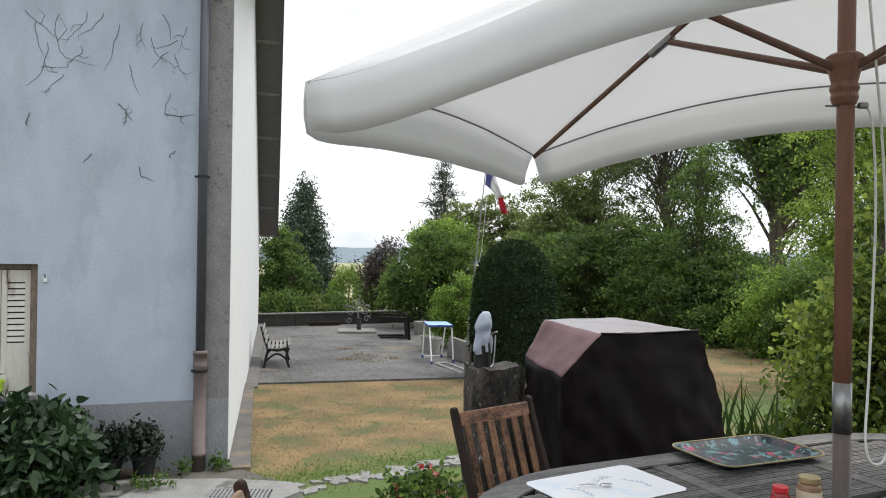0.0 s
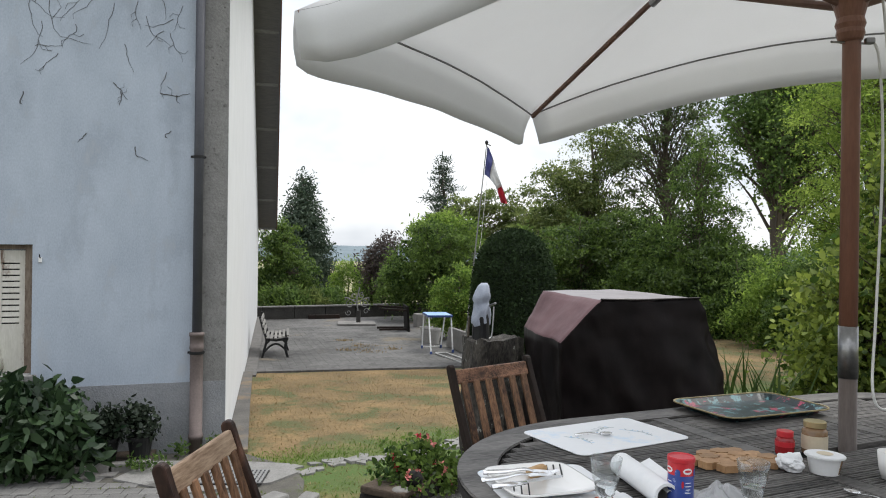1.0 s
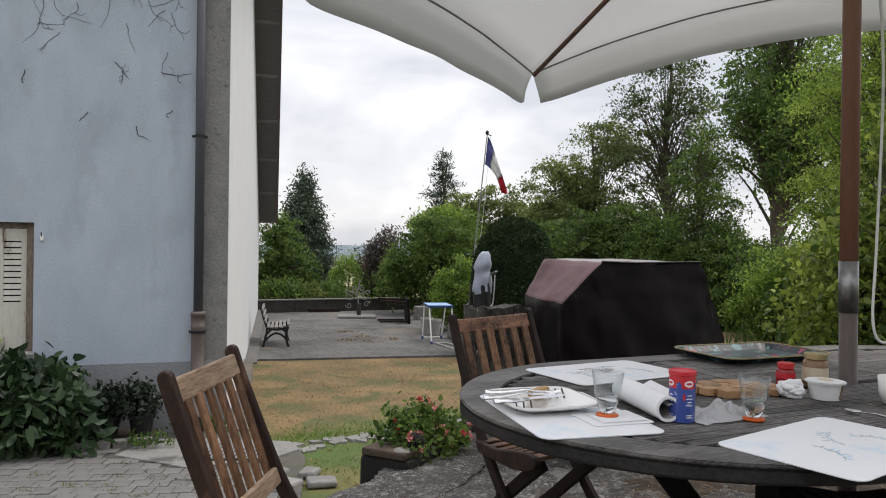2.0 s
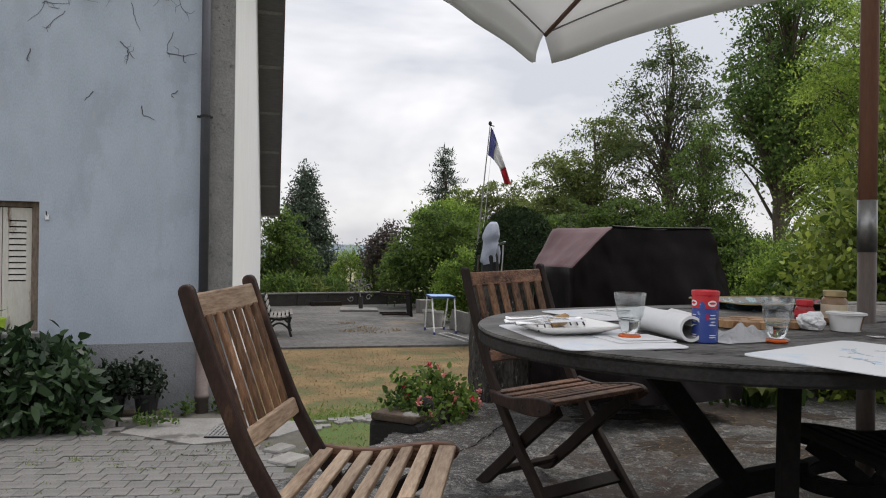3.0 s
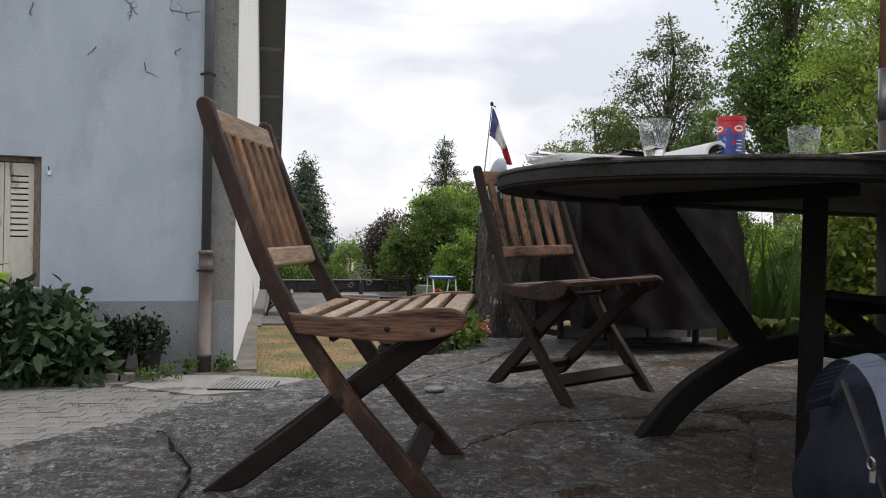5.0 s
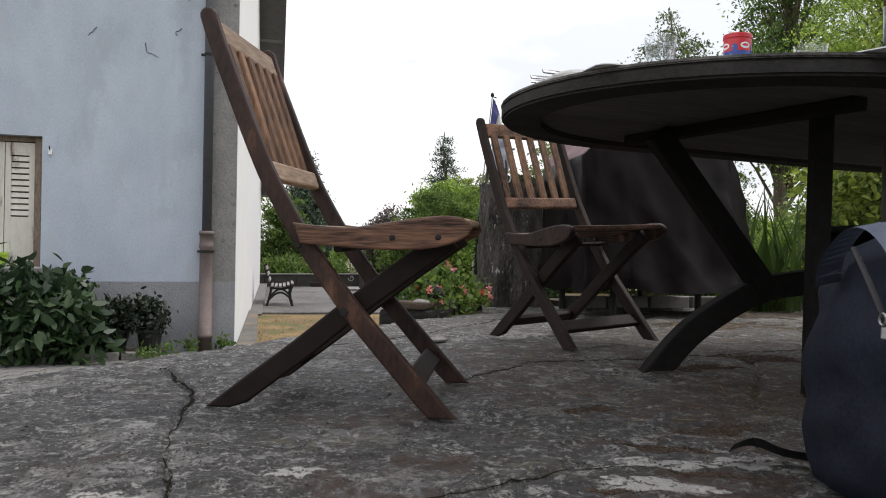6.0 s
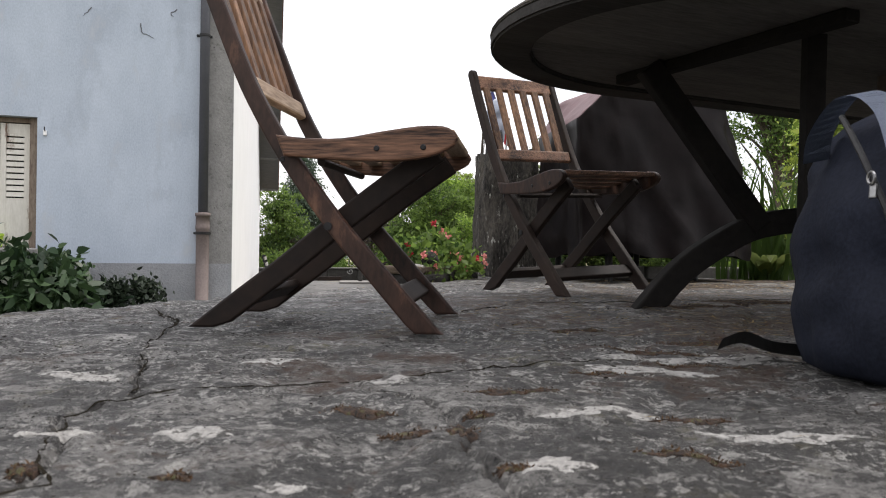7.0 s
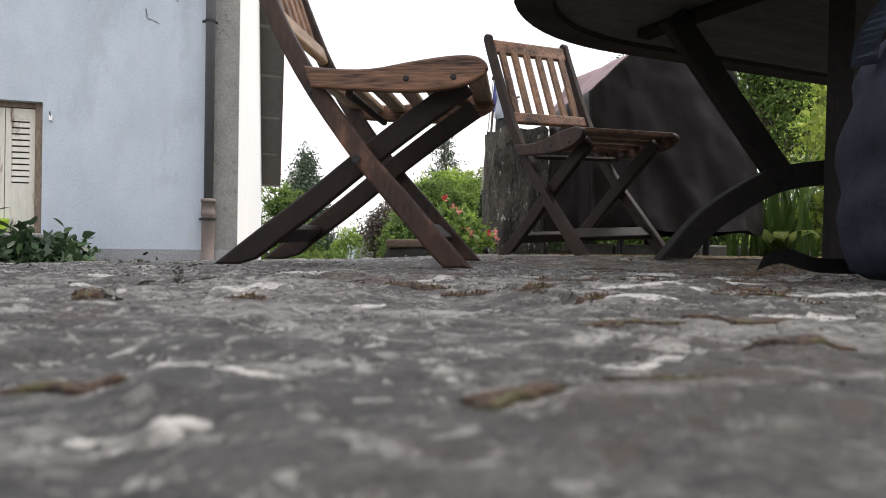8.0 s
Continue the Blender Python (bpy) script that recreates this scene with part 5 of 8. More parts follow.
grow("young_shrub", "bright green young shrub behind the large one", "shrub", (x + 0.7, y + 1.2, -0.95), 0.05, [(x + 0.5, y + 1.0, 2.0, 1.2, 0.7, 0.75)], 480, 16, 0.1, 0.11, L_BRIGHT, 35, 0.4, 0.5, False)
x, y, _ = at(-0.014, 19.4, 0)
grow("yellow_shrub", "yellow-green leafy shrub beside the blue table", "shrub", (x, y, -0.9), 0.05, [(x, y, 0.25, 0.55, 0.6, 0.85), (x + 0.35, y - 0.1, 0.1, 0.5, 0.5, 0.8), (x - 0.25, y, -0.1, 0.45, 0.5, 0.7)], 170, 70, 0.1, 0.08, L_BRIGHT, 36, 0.42, 0.5, bough=0.22)
x, y, _ = at(-0.0365, 43, 0)
grow("young_pine", "thin young pine with tufted branches", "tree", (x, y, -2.2), 0.09, [(x + (0.45 * (9 - i) / 9) * math.cos(i * 2.4), y, 2.3 + i * 0.55, 1.2 * (1.05 - i / 9.5) + 0.2, 0.8, 0.16) for i in range(9)], 330, 14, 0.12, 0.22, L_CONIFER, 37, 0.2, 0.2, True, 0, 0.6)
x, y, _ = at(-0.03, 41, 0)
grow("hedge_tree", "soft green trees beyond the hedge", "tree", (x, y, -2.0), 0.12, [(x - 0.8, y, 1.9, 1.3, 1, 1.6), (x + 1.0, y, 2.9, 1.3, 1.1, 1.7), (x + 2.6, y, 3.2, 1.3, 1.1, 1.9), (x + 4.3, y, 3.2, 1.5, 1.1, 2.2)], 330, 85, 0.16, 0.14, L_OLIVE, 38, 0.45, 0.5, bough=0.42)

# clipped yew
rng = np.random.default_rng(50)
x, y, _ = at(0.061, 14.6, 0)
yew = thing("clipped_yew", pose(x, y, -0.85), "dense dark yew clipped into a domed column", "topiary")
prof = [(0.72, 0.0), (0.80, 0.6), (0.79, 1.3), (0.73, 1.9), (0.6, 2.3), (0.4, 2.55), (0.18, 2.66), (0.0, 2.69)]
# core's near-black green is the shade between the leaves, as colour
M_YEWCORE = mat("yew_inner_shade", (0.006, 0.011, 0.006), (0.014, 0.026, 0.011), 8, 0.95, 0.5, 40)
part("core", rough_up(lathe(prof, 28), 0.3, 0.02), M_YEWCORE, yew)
zz = rng.random(60000) * 2.69
rr = np.interp(zz, [p[1] for p in prof], [p[0] for p in prof])
aa = rng.random(60000) * 2 * np.pi
rr = rr + rng.normal(size=60000) * 0.018 + 0.01
cap = rng.random(60000)
sp = np.stack([rr * np.cos(aa), rr * np.sin(aa), zz], 1)
mesh_part("foliage", leaves_mesh("foliage", sp, 0.07 * (1 + 0.3 * rng.normal(size=60000)).clip(0.4, 1.7), rng, 0.35), L_YEW, yew)

# trees on the right
def treeline(name, label, sl, d, zb, r, blobs, clumps, per, spread, leaf, m_, seed, **kw):
    x, y, _ = at(sl, d, 0)
    return grow(name, label, "tree", (x, y, zb), r, [(x + b[0], y + b[1], b[2], b[3], b[4], b[5]) for b in blobs], clumps, per, spread, leaf, m_, seed, **kw)


treeline("birch_tree", "tall open birch with sky showing through", 0.262, 31, -1.4, 0.16, [(0, 0, 3.2, 1.9, 1.4, 1.9), (0.2, 0, 5.6, 1.9, 1.3, 1.8), (-0.2, 0, 7.6, 1.8, 1.1, 1.5), (0.1, 0, 9.4, 0.8, 0.7, 1.5), (1.5, 0, 5.0, 1.1, 1.0, 1.4), (-1.5, 0.2, 5.2, 1.2, 1.0, 1.4), (-1.5, 0, 7.3, 1.0, 0.8, 1.0), (1.5, 0, 7.4, 1.0, 0.8, 1.1), (0.9, 0, 8.8, 0.7, 0.6, 0.7), (-0.7, 0, 8.9, 0.6, 0.6, 0.7)], 300, 50, 0.2, 0.125, L_BIRCH, 61, shell=0.15, bough=0.5)
treeline("lime_tree", "broad green tree with a few sky gaps", 0.165, 33, -1.5, 0.16, [(0, 0, 3.4, 1.6, 1.4, 2.1), (-1.0, 0.4, 4.6, 1.2, 1.2, 1.4), (0.7, 0, 6.0, 1.4, 1.2, 1.3), (0.2, 0, 2.0, 2.0, 1.5, 1.8)], 300, 110, 0.2, 0.12, L_OLIVE, 62, shell=0.35, bough=0.55)
treeline("dark_tree", "tall dark spreading tree with heavy branches", 0.405, 25, -1.2, 0.24, [(0.2, 0, 4.9, 1.8, 1.8, 1.6), (0.3, 0.2, 7.0, 2.0, 1.8, 2.0), (1.6, 0, 6.0, 1.7, 1.5, 2.0), (-0.8, 0, 6.2, 1.2, 1.2, 1.7), (0.5, 0, 9.3, 1.7, 1.6, 1.9), (1.5, 0.3, 4.2, 1.2, 1.1, 1.2)], 430, 78, 0.2, 0.135, L_MID, 63, shell=0.25, bough=0.52)
treeline("maple_tree", "light green tree with layered feathery boughs", 0.545, 14, -0.85, 0.12, [(0, 0, 3.0, 1.25, 1.2, 1.5), (-0.5, 0.2, 4.4, 1.0, 1.0, 1.3), (0.5, 0, 5.4, 1.3, 1.2, 1.3), (0.2, -0.2, 1.6, 1.2, 1.1, 1.1), (-0.9, 0, 2.2, 0.8, 0.8, 0.9)], 420, 150, 0.12, 0.062, L_MAPLE, 64, shell=0.3, aspect=0.4, bough=0.42)
treeline("spruce_tree", "green spruce with drooping boughs", 0.305, 23, -1.0, 0.13, [(0, 0, 0.4 + i * 0.62, 1.5 * (1 - i / 9) + 0.2, 1.3 * (1 - i / 9) + 0.2, 0.42) for i in range(8)], 250, 95, 0.12, 0.1, L_DARK, 65, shell=0.45, aspect=0.35, droop=0.5, bough=0.42)
for i, (sl, d, zt, w, m_) in enumerate(((0.095, 27, 2.6, 1.7, L_DARK), (0.15, 25, 2.9, 1.6, L_DEEP), (0.20, 26, 3.2, 1.8, L_DEEP), (0.25, 24, 2.6, 1.6, L_DARK), (0.31, 22, 2.2, 1.4, L_DEEP), (0.36, 21, 1.5, 1.4, L_DARK), (0.42, 19, 1.7, 1.3, L_BRIGHT), (0.48, 18, 2.4, 1.4, L_MID), (0.55, 17, 2.6, 1.5, L_BRIGHT), (0.34, 30, 2.1, 2.2, L_DEEP), (0.12, 36, 4.4, 2.0, L_OLIVE), (0.08, 32, 3.6, 1.7, L_OLIVE))):
    x, y, _ = at(sl, d, 0)
    h = (zt + 1.1) / 2
    grow("hedge_shrub", "leafy green shrub in the garden border", "shrub", (x, y, -1.05), 0.05, [(x, y, -1.05 + h * 0.9, w * 0.8, w * 0.6, h), (x + w * 0.4, y + 0.3, -1.05 + h * 1.3, w * 0.5, w * 0.5, h * 0.7), (x - w * 0.5, y, -1.05 + h * 0.6, w * 0.5, w * 0.5, h * 0.6)], 240, 85, 0.14, 0.0042 * d, m_, 70 + i, shell=0.5, group="garden border shrubs", bough=0.34)

# vine hedge beside the terrace
rng = np.random.default_rng(90)
vine = [(2.52, 5.3, 0.28, 0.26, 0.25, 0.32), (2.76, 5.25, 0.9, 0.40, 0.38, 0.55), (3.3, 5.3, 1.3, 0.5, 0.45, 0.7), (3.5, 5.2, 0.5, 0.65, 0.45, 0.55), (2.95, 5.1, 0.35, 0.45, 0.35, 0.4), (3.9, 5.4, 1.5, 0.6, 0.5, 0.7), (2.78, 5.6, 0.75, 0.26, 0.3, 0.5), (3.2, 5.35, 1.95, 0.3, 0.3, 0.35)]
L_VINE = leaf_mat("vine_leaves", (0.045, 0.085, 0.015), (0.38, 0.46, 0.085), 0.5)
grow("vine_hedge", "yellow-green climbing vine grown into a tall loose hedge", "hedge", (2.85, 5.3, -0.02), 0.03, vine, 620, 46, 0.06, 0.05, L_VINE, 91, 0.62, 0.45, True, 0.4, oval=True, bough=0.15)
grow("shade_shrub", "dark leaves in the depth of the vine hedge", "hedge", (3.0, 5.9, -0.5), 0.03, [(3.1, 5.75, 0.5, 0.35, 0.25, 0.8), (3.6, 5.9, 0.9, 0.6, 0.25, 1.0), (4.3, 6.0, 1.1, 0.6, 0.3, 1.0)], 1200, 10, 0.08, 0.055, L_MID, 92, 0.6, 0.3, False, oval=True)


# ---- things in the yard and courtyard ----
def bench():
    b = thing("garden_bench", pose(-4.1, 15.0, lie(15.0) + 0.02, 0, 0, 14), "park bench with black cast-iron ends and pale slats", "bench")
    prof = bar_outline(smooth_line([(0.04, 0.0), (0.10, 0.24), (0.12, 0.40), (0.05, 0.62), (-0.01, 0.86)], 3), [0.045] * 13)
    for y in (0.02, 1.25):
        part("end_frame", prism(prof, 0.05, pose(0, y, 0), 0.006), M_BLACK, b)
        part("front_leg", prism(bar_outline(smooth_line([(0.56, 0.0), (0.50, 0.22), (0.53, 0.40)], 4), [0.05] * 9), 0.05, pose(0, y, 0), 0.006), M_BLACK, b)
        part("arch", prism(bar_outline([(0.08 + 0.46 * k / 8, 0.14 + 0.16 * math.sin(math.pi * k / 8)) for k in range(9)], [0.04] * 9), 0.045, pose(0, y, 0), 0.005), M_BLACK, b)
        part("seat_bearer", prism(bar_outline([(0.10, 0.40), (0.32, 0.37), (0.56, 0.41)], [0.05] * 3), 0.05, pose(0, y, 0), 0.006), M_BLACK, b)
    for i in range(6):
        x = 0.14 + i * 0.082
        part("seat_slat", solid((0.055, 1.4, 0.028), (x, 0.635, 0.425 - 0.03 * math.sin(math.pi * i / 5) + 0.01 * i), bevel=0.006), M_CURB, b, "pale weathered slat")
    for i in range(3):
        part("back_slat", solid((0.028, 1.4, 0.07), (0.085 - 0.03 * i, 0.635, 0.55 + i * 0.12), (0, -14, 0), 0.006), M_CURB, b)


bench()

M_IRON = mat("pale_weathered_iron", (0.14, 0.14, 0.137), (0.28, 0.28, 0.272), 10, 0.6, 0.2, 60, metal=0.3)


def scroll(c, r0, turns, start, sx=1.0):
    pts = []
    for i in range(22):
        k = i / 21
        a = start + k * turns * 2 * math.pi
        r = r0 * (1 - 0.75 * k)
        pts.append((c[0] + sx * r * math.cos(a), c[1], c[2] + r * math.sin(a)))
    return pts


def iron_ornament():
    z = lie(23) + 0.05
    o = thing("iron_ornament", pose(-3.34, 22.9, z), "wrought-iron scrollwork stand on a short post and slab", "ornament")
    part("slab", solid((1.15, 1.0, 0.06), (0, 0, 0.03), (0, 0, 10), 0.01), M_CURB, o, "concrete slab")
    part("post", solid((0.12, 0.12, 0.36), (0.06, 0, 0.24), bevel=0.01), M_DARKWALL, o)
    part("stem", tube([(0.05, 0, 0.4), (0.0, 0, 0.7), (0.06, 0, 1.0), (0.10, 0, 1.12), (0.06, 0, 1.12)], 0.02, 7), M_IRON, o)
    for c, r, t, st, sx in (((-0.2, 0, 0.62), 0.15, 1.3, 0.5, 1), ((0.25, 0, 0.66), 0.14, 1.3, 2.5, 1), ((-0.1, 0, 0.86), 0.12, 1.2, 4, 1), ((0.16, 0, 0.88), 0.1, 1.2, 1.2, 1), ((-0.25, 0, 0.36), 0.1, 1.1, 3, 1), ((0.3, 0, 0.4), 0.1, 1.1, 0.2, 1)):
        part("scroll", tube(scroll(c, r, t, st, sx), 0.011, 6), M_IRON, o)
    for x in (-0.36, 0.38):
        part("finger", tube([(0, 0, 0.66), (x * 0.7, 0, 0.80), (x, 0, 0.82), (x, 0, 0.74)], 0.016, 6), M_IRON, o)


iron_ornament()
beam = thing("beam", pose(-4.72, 24.78, lie(25) + 0.042, 0, 0, 22), "dark old timber beam lying by the garden wall", "beam")
part("timber", rough_up(solid((1.05, 0.16, 0.13), (0, 0, 0.068), bevel=0.012), 0.3, 0.006), M_TEAKDARK, beam)


def tipped_table():
    t = thing("tipped_table", pose(-1.66, 21.3, lie(21.3) + 0.042, 0, 0, 12), "dark wooden table tipped on its side, legs sticking out", "table")
    part("tabletop", solid((0.06, 0.9, 0.72), (0, 0, 0.36), (0, -4, 0), 0.008), M_TABLEDARK, t)
    for y, z in ((-0.36, 0.07), (0.36, 0.05), (-0.36, 0.62), (0.36, 0.65)):
        part("leg", solid((0.78, 0.06, 0.06), (-0.42, y, z), (0, 3 if z > 0.3 else 0, 0), 0.008), M_TEAKDARK, t)


tipped_table()

M_BLUE = mat("blue_plastic", (0.03, 0.06, 0.20), (0.05, 0.09, 0.27), 6, 0.4, 0.05, 50)
M_PALEBLUE = mat("pale_blue_laminate", (0.20, 0.34, 0.55), (0.30, 0.44, 0.64), 3, 0.55, 0.05, 40)


def camping_table():
    z0 = lie(16.9) + 0.042
    t = thing("camping_table", pose(-0.59, 16.88, z0, 0, 0, 11), "folding camping table with blue top and white tube legs", "table")
    h = -0.005 - z0
    part("tabletop", solid((0.54, 0.94, 0.025), (0, 0, h), bevel=0.006), M_PALEBLUE, t)
    part("edge", ring([(x * 0.276, y * 0.476) for x, y in ((-1, -1), (1, -1), (1, 1), (-1, 1))], [(x * 0.271, y * 0.471) for x, y in ((-1, -1), (1, -1), (1, 1), (-1, 1))], h - 0.03, h + 0.016, 0), M_BLUE, t, "blue edging")
    feet = ((-0.3, 0.32), (-0.24, -0.76), (0.15, 0.40), (0.28, -0.5))
    tops = ((-0.25, 0.42), (-0.25, -0.42), (0.25, 0.42), (0.25, -0.42))
    for (fx, fy), (tx, ty) in zip(feet, tops):
        part("leg", tube([(tx, ty, h - 0.01), (fx, fy, 0.015)], 0.016, 8), M_WHITE, t)
        part("foot", solid((0.05, 0.05, 0.07), (fx, fy, 0.036), bevel=0.01), M_BLUE, t)
    part("crossbar", tube([(-0.3, 0.32, 0.04), (0.15, 0.40, 0.04)], 0.012, 8), M_WHITE, t)


camping_table()
M_POT = mat("grey_stoneware", (0.26, 0.25, 0.235), (0.40, 0.39, 0.37), 6, 0.8, 0.3, 50)
for i, (x, y, r) in enumerate(((-0.93, 18.55, 0.16), (-0.70, 18.15, 0.15))):
    p = thing("plant_pot", pose(x, y, lie(y) + 0.042), "empty pale grey plant pot beside the camping table", "plant pot", "empty pots")
    part("vessel", lathe([(r * 0.68, 0.0), (r * 0.95, 0.32), (r * 1.06, 0.33), (r * 1.06, 0.38), (r * 0.95, 0.38), (r * 0.9, 0.3), (0.0, 0.28)], 20), M_POT, p, smooth=False)
box = thing("trough", pose(-0.1, 16.95, lie(17) + 0.042, 0, 0, 19), "pale concrete trough beside the shrub", "trough")
part("vessel", solid((0.14, 1.3, 0.46), (0, 0, 0.23), (0, 8, 0), 0.02), M_CURB, box)
box = thing("trough", pose(-1.3, 22.4, lie(22.4) + 0.042, 0, 0, 20), "pale concrete block beside the tipped table", "trough")
part("vessel", solid((0.4, 0.4, 0.4), (0, 0, 0.2), (0, 0, 0), 0.02), M_CURB, box)
M_PALEBAR = mat("dirty_white_paint", (0.25, 0.25, 0.245), (0.45, 0.45, 0.44), 6, 0.6, 0.2, 40)
fr = thing("tube_frame", pose(-0.18, 15.4, lie(15.4) + 0.042, 0, 0, 23), "white tube frame lying flat on the paving", "frame")
for a, b in (((-0.12, -0.75), (-0.12, 0.75)), ((0.12, -0.75), (0.12, 0.75)), ((-0.12, 0.75), (0.12, 0.75)), ((-0.12, -0.75), (0.12, -0.75))):
    part("bar", tube([(*a, 0.018), (*b, 0.018)], 0.018, 8), M_PALEBAR, fr)

# flag
flagpole = thing("flagpole", pose(0.03, 16.3, lie(16.3)), "thin pale flagpole with a hanging tricolour flag", "flagpole")
TIP = Vector((0.447, 0, 4.62))
part("pole", tube([(0, 0, 0), TIP * 0.5, TIP], [0.018, 0.015, 0.011], 10), M_IRON, flagpole)
part("finial", lathe([(0.0, 0.09), (0.03, 0.07), (0.04, 0.035), (0.03, 0.0), (0.01, -0.01)], 12, TIP), M_BLACK, flagpole)
part("truck", tube([TIP, TIP + Vector((0.09, -0.02, -0.03))], 0.012, 6), M_BLACK, flagpole)
part("halyard", tube([TIP + Vector((0.08, -0.02, -0.03)), TIP * 0.55 + Vector((0.1, -0.03, 0)), Vector((0.06, -0.04, 0.9))], 0.004, 5), M_CORD, flagpole)
M_FBLUE = mat("flag_blue", (0.09, 0.10, 0.26), (0.14, 0.15, 0.36), 5, 0.8, 0.1, 60)
M_FWHITE = mat("flag_white", (0.66, 0.66, 0.66), (0.76, 0.76, 0.76), 5, 0.8, 0.1, 60)
M_FRED = mat("flag_red", (0.45, 0.04, 0.06), (0.58, 0.07, 0.09), 5, 0.8, 0.1, 60)


def flag_at(u, v):
    """u along the fly, v down the hoist; the cloth hangs limp from its upper corner."""
    hoist = TIP * (1 - (0.05 + v * 0.62) / TIP.length) + Vector((0.02, -0.02, 0))
    sag = 0.40 * u ** 0.75
    drop = 1.25 * u - 0.4 * u * v
    fold = 0.06 * math.sin(v * 10 + u * 4) * (0.3 + u)
    squeeze = 1 - 0.55 * u * (1 - u * 0.3)
    p = hoist + Vector((sag + 0.06 * math.sin(v * 7) * u, fold - 0.03, -drop))
    p.z += v * 0.62 * (1 - squeeze)
    return p


for k, (nm, m_) in enumerate((("blue", M_FBLUE), ("white", M_FWHITE), ("red", M_FRED))):
    bm = bmesh.new()
    g = [[bm.verts.new(flag_at(float(np.interp((k + i / 6) / 3, (0, 0.333, 0.667, 1), (0, 0.2, 0.66, 1))), j / 14)) for j in range(15)] for i in range(7)]
    for a, b in zip(g, g[1:]):
        for j in range(14):
            bm.faces.new((a[j], a[j + 1], b[j + 1], b[j]))
    bmesh.ops.solidify(bm, geom=list(bm.faces), thickness=0.002)
    part("flag_stripe", bm, m_, flagpole, nm + " cloth stripe", True)

# old post with a covered pump
stump = thing("old_post", pose(0.285, 5.02, 0.0, 0, 0, 12), "thick old weathered wooden post with pale lichen spots", "post")
bm = bmesh.new()
n = 26
rings_ = []
for i in range(15):
    z = 0.82 * i / 14
    ring_ = []
    for k in range(n):
        a = 2 * math.pi * k / n
        sq = 1 / max(abs(math.cos(a)), abs(math.sin(a))) ** 0.75
        r = 0.185 * sq * (1.06 - 0.08 * z) + 0.035 * noise.noise(Vector((math.cos(a) * 3, math.sin(a) * 3, z * 4))) + 0.01 * noise.noise(Vector((math.cos(a) * 12, math.sin(a) * 12, z * 3)))
        if abs((a - 4.2) % (2 * math.pi)) < 0.12:
            r -= 0.03
        ring_.append(bm.verts.new((r * math.cos(a), r * math.sin(a), z + (0.06 * noise.noise(Vector((math.cos(a) * 2, math.sin(a) * 2, 4))) if i == 14 else 0))))
    rings_.append(ring_)
for a, b in zip(rings_, rings_[1:]):
    for k in range(n):
        bm.faces.new((a[k], a[(k + 1) % n], b[(k + 1) % n], b[k]))
topc = bm.verts.new((0, 0, 0.80))
for k in range(n):
    bm.faces.new((rings_[-1][k], rings_[-1][(k + 1) % n], topc))
part("trunk", bm, M_STUMP, stump)

M_CLOTH = mat("blue_grey_cloth", (0.24, 0.27, 0.33), (0.36, 0.39, 0.45), 6, 0.9, 0.3, 120)
pump = thing("covered_tap", pose(0.205, 5.0, 0.805), "garden tap on the post, wrapped in a grey-blue cloth", "tap")
bm = bmesh.new()
rings_ = []
for i in range(14):
    k = i / 13
    z = 0.10 + 0.275 * k
    w = (0.05 + 0.012 * math.sin(5 * k + 0.6)) * (1 - 0.1 * k) if k < 0.6 else 0.048 * math.sqrt(max(0.0, 1 - ((k - 0.6) / 0.42) ** 2)) + 0.004
    ring_ = []
    for q in range(28):
        a = 2 * math.pi * q / 28
        f = 1 + (0.1 * (1 - k) + 0.04) * math.sin(a * 5 + 4 * k) + 0.14 * math.sin(a * 3 + 1 + 3 * k) + 0.22 * noise.noise(Vector((math.cos(a) * 1.5, math.sin(a) * 1.5, k * 4)))
        ring_.append(bm.verts.new((w * f * math.cos(a) + 0.022 * k - 0.012 * math.sin(3 * k), w * f * math.sin(a), z - 0.012 * (1 - k) * math.sin(a * 2))))
    rings_.append(ring_)
for a, b in zip(rings_, rings_[1:]):
    for q in range(28):
        bm.faces.new((a[q], a[(q + 1) % 28], b[(q + 1) % 28], b[q]))
bm.faces.new(rings_[-1])
part("cloth", bm, M_CLOTH, pump, "draped grey-blue cloth", True)
part("body", lathe([(0.06, 0.0), (0.055, 0.14), (0.02, 0.3)], 14), M_BLACK, pump)
part("handle", tube([(0.0, 0, 0.2), (0.09, -0.02, 0.24), (0.1, -0.02, 0.24)], 0.008, 6), M_STEEL, pump)
part("chain", tube(smooth_line([(0.085, -0.03, 0.22), (0.08, -0.05, 0.12), (0.07, -0.06, 0.03), (0.05, -0.08, 0.012)], 4), 0.006, 6), M_STEEL, pump)
part("rod", tube([(-0.085, 0, 0.0), (-0.075, -0.02, 0.15)], 0.008, 6), M_BARK, pump)

# curb along the bed
CA, CB = Vector((0.62, 4.93, 0)), Vector((2.6, 5.36, 0))
cd = (CB - CA).normalized()
cang = math.degrees(math.atan2(cd.y, cd.x))
for i in range(7):
    p = CA + cd * (0.145 + i * 0.29)
    c = thing("curb_stone", pose(p.x, p.y, 0.008, 0, 0, cang + random.uniform(-2, 2)), "low grey curb stone edging the planting bed", "curb stone", "curb of the bed")
    part("stone", rough_up(solid((0.275, 0.12, 0.085 + 0.012 * random.random()), (0, 0, 0.04), bevel=0.012), 0.12, 0.008, i), M_CURB, c)
slab_from([(0.62, 5.0), (2.6, 5.43), (4.8, 5.9), (4.8, 6.4), (2.4, 5.85), (1.2, 5.45), (0.5, 5.25)], 0.052, -0.3, "planting_bed", M_SOIL, "dark planting bed behind the curb", "flower bed")

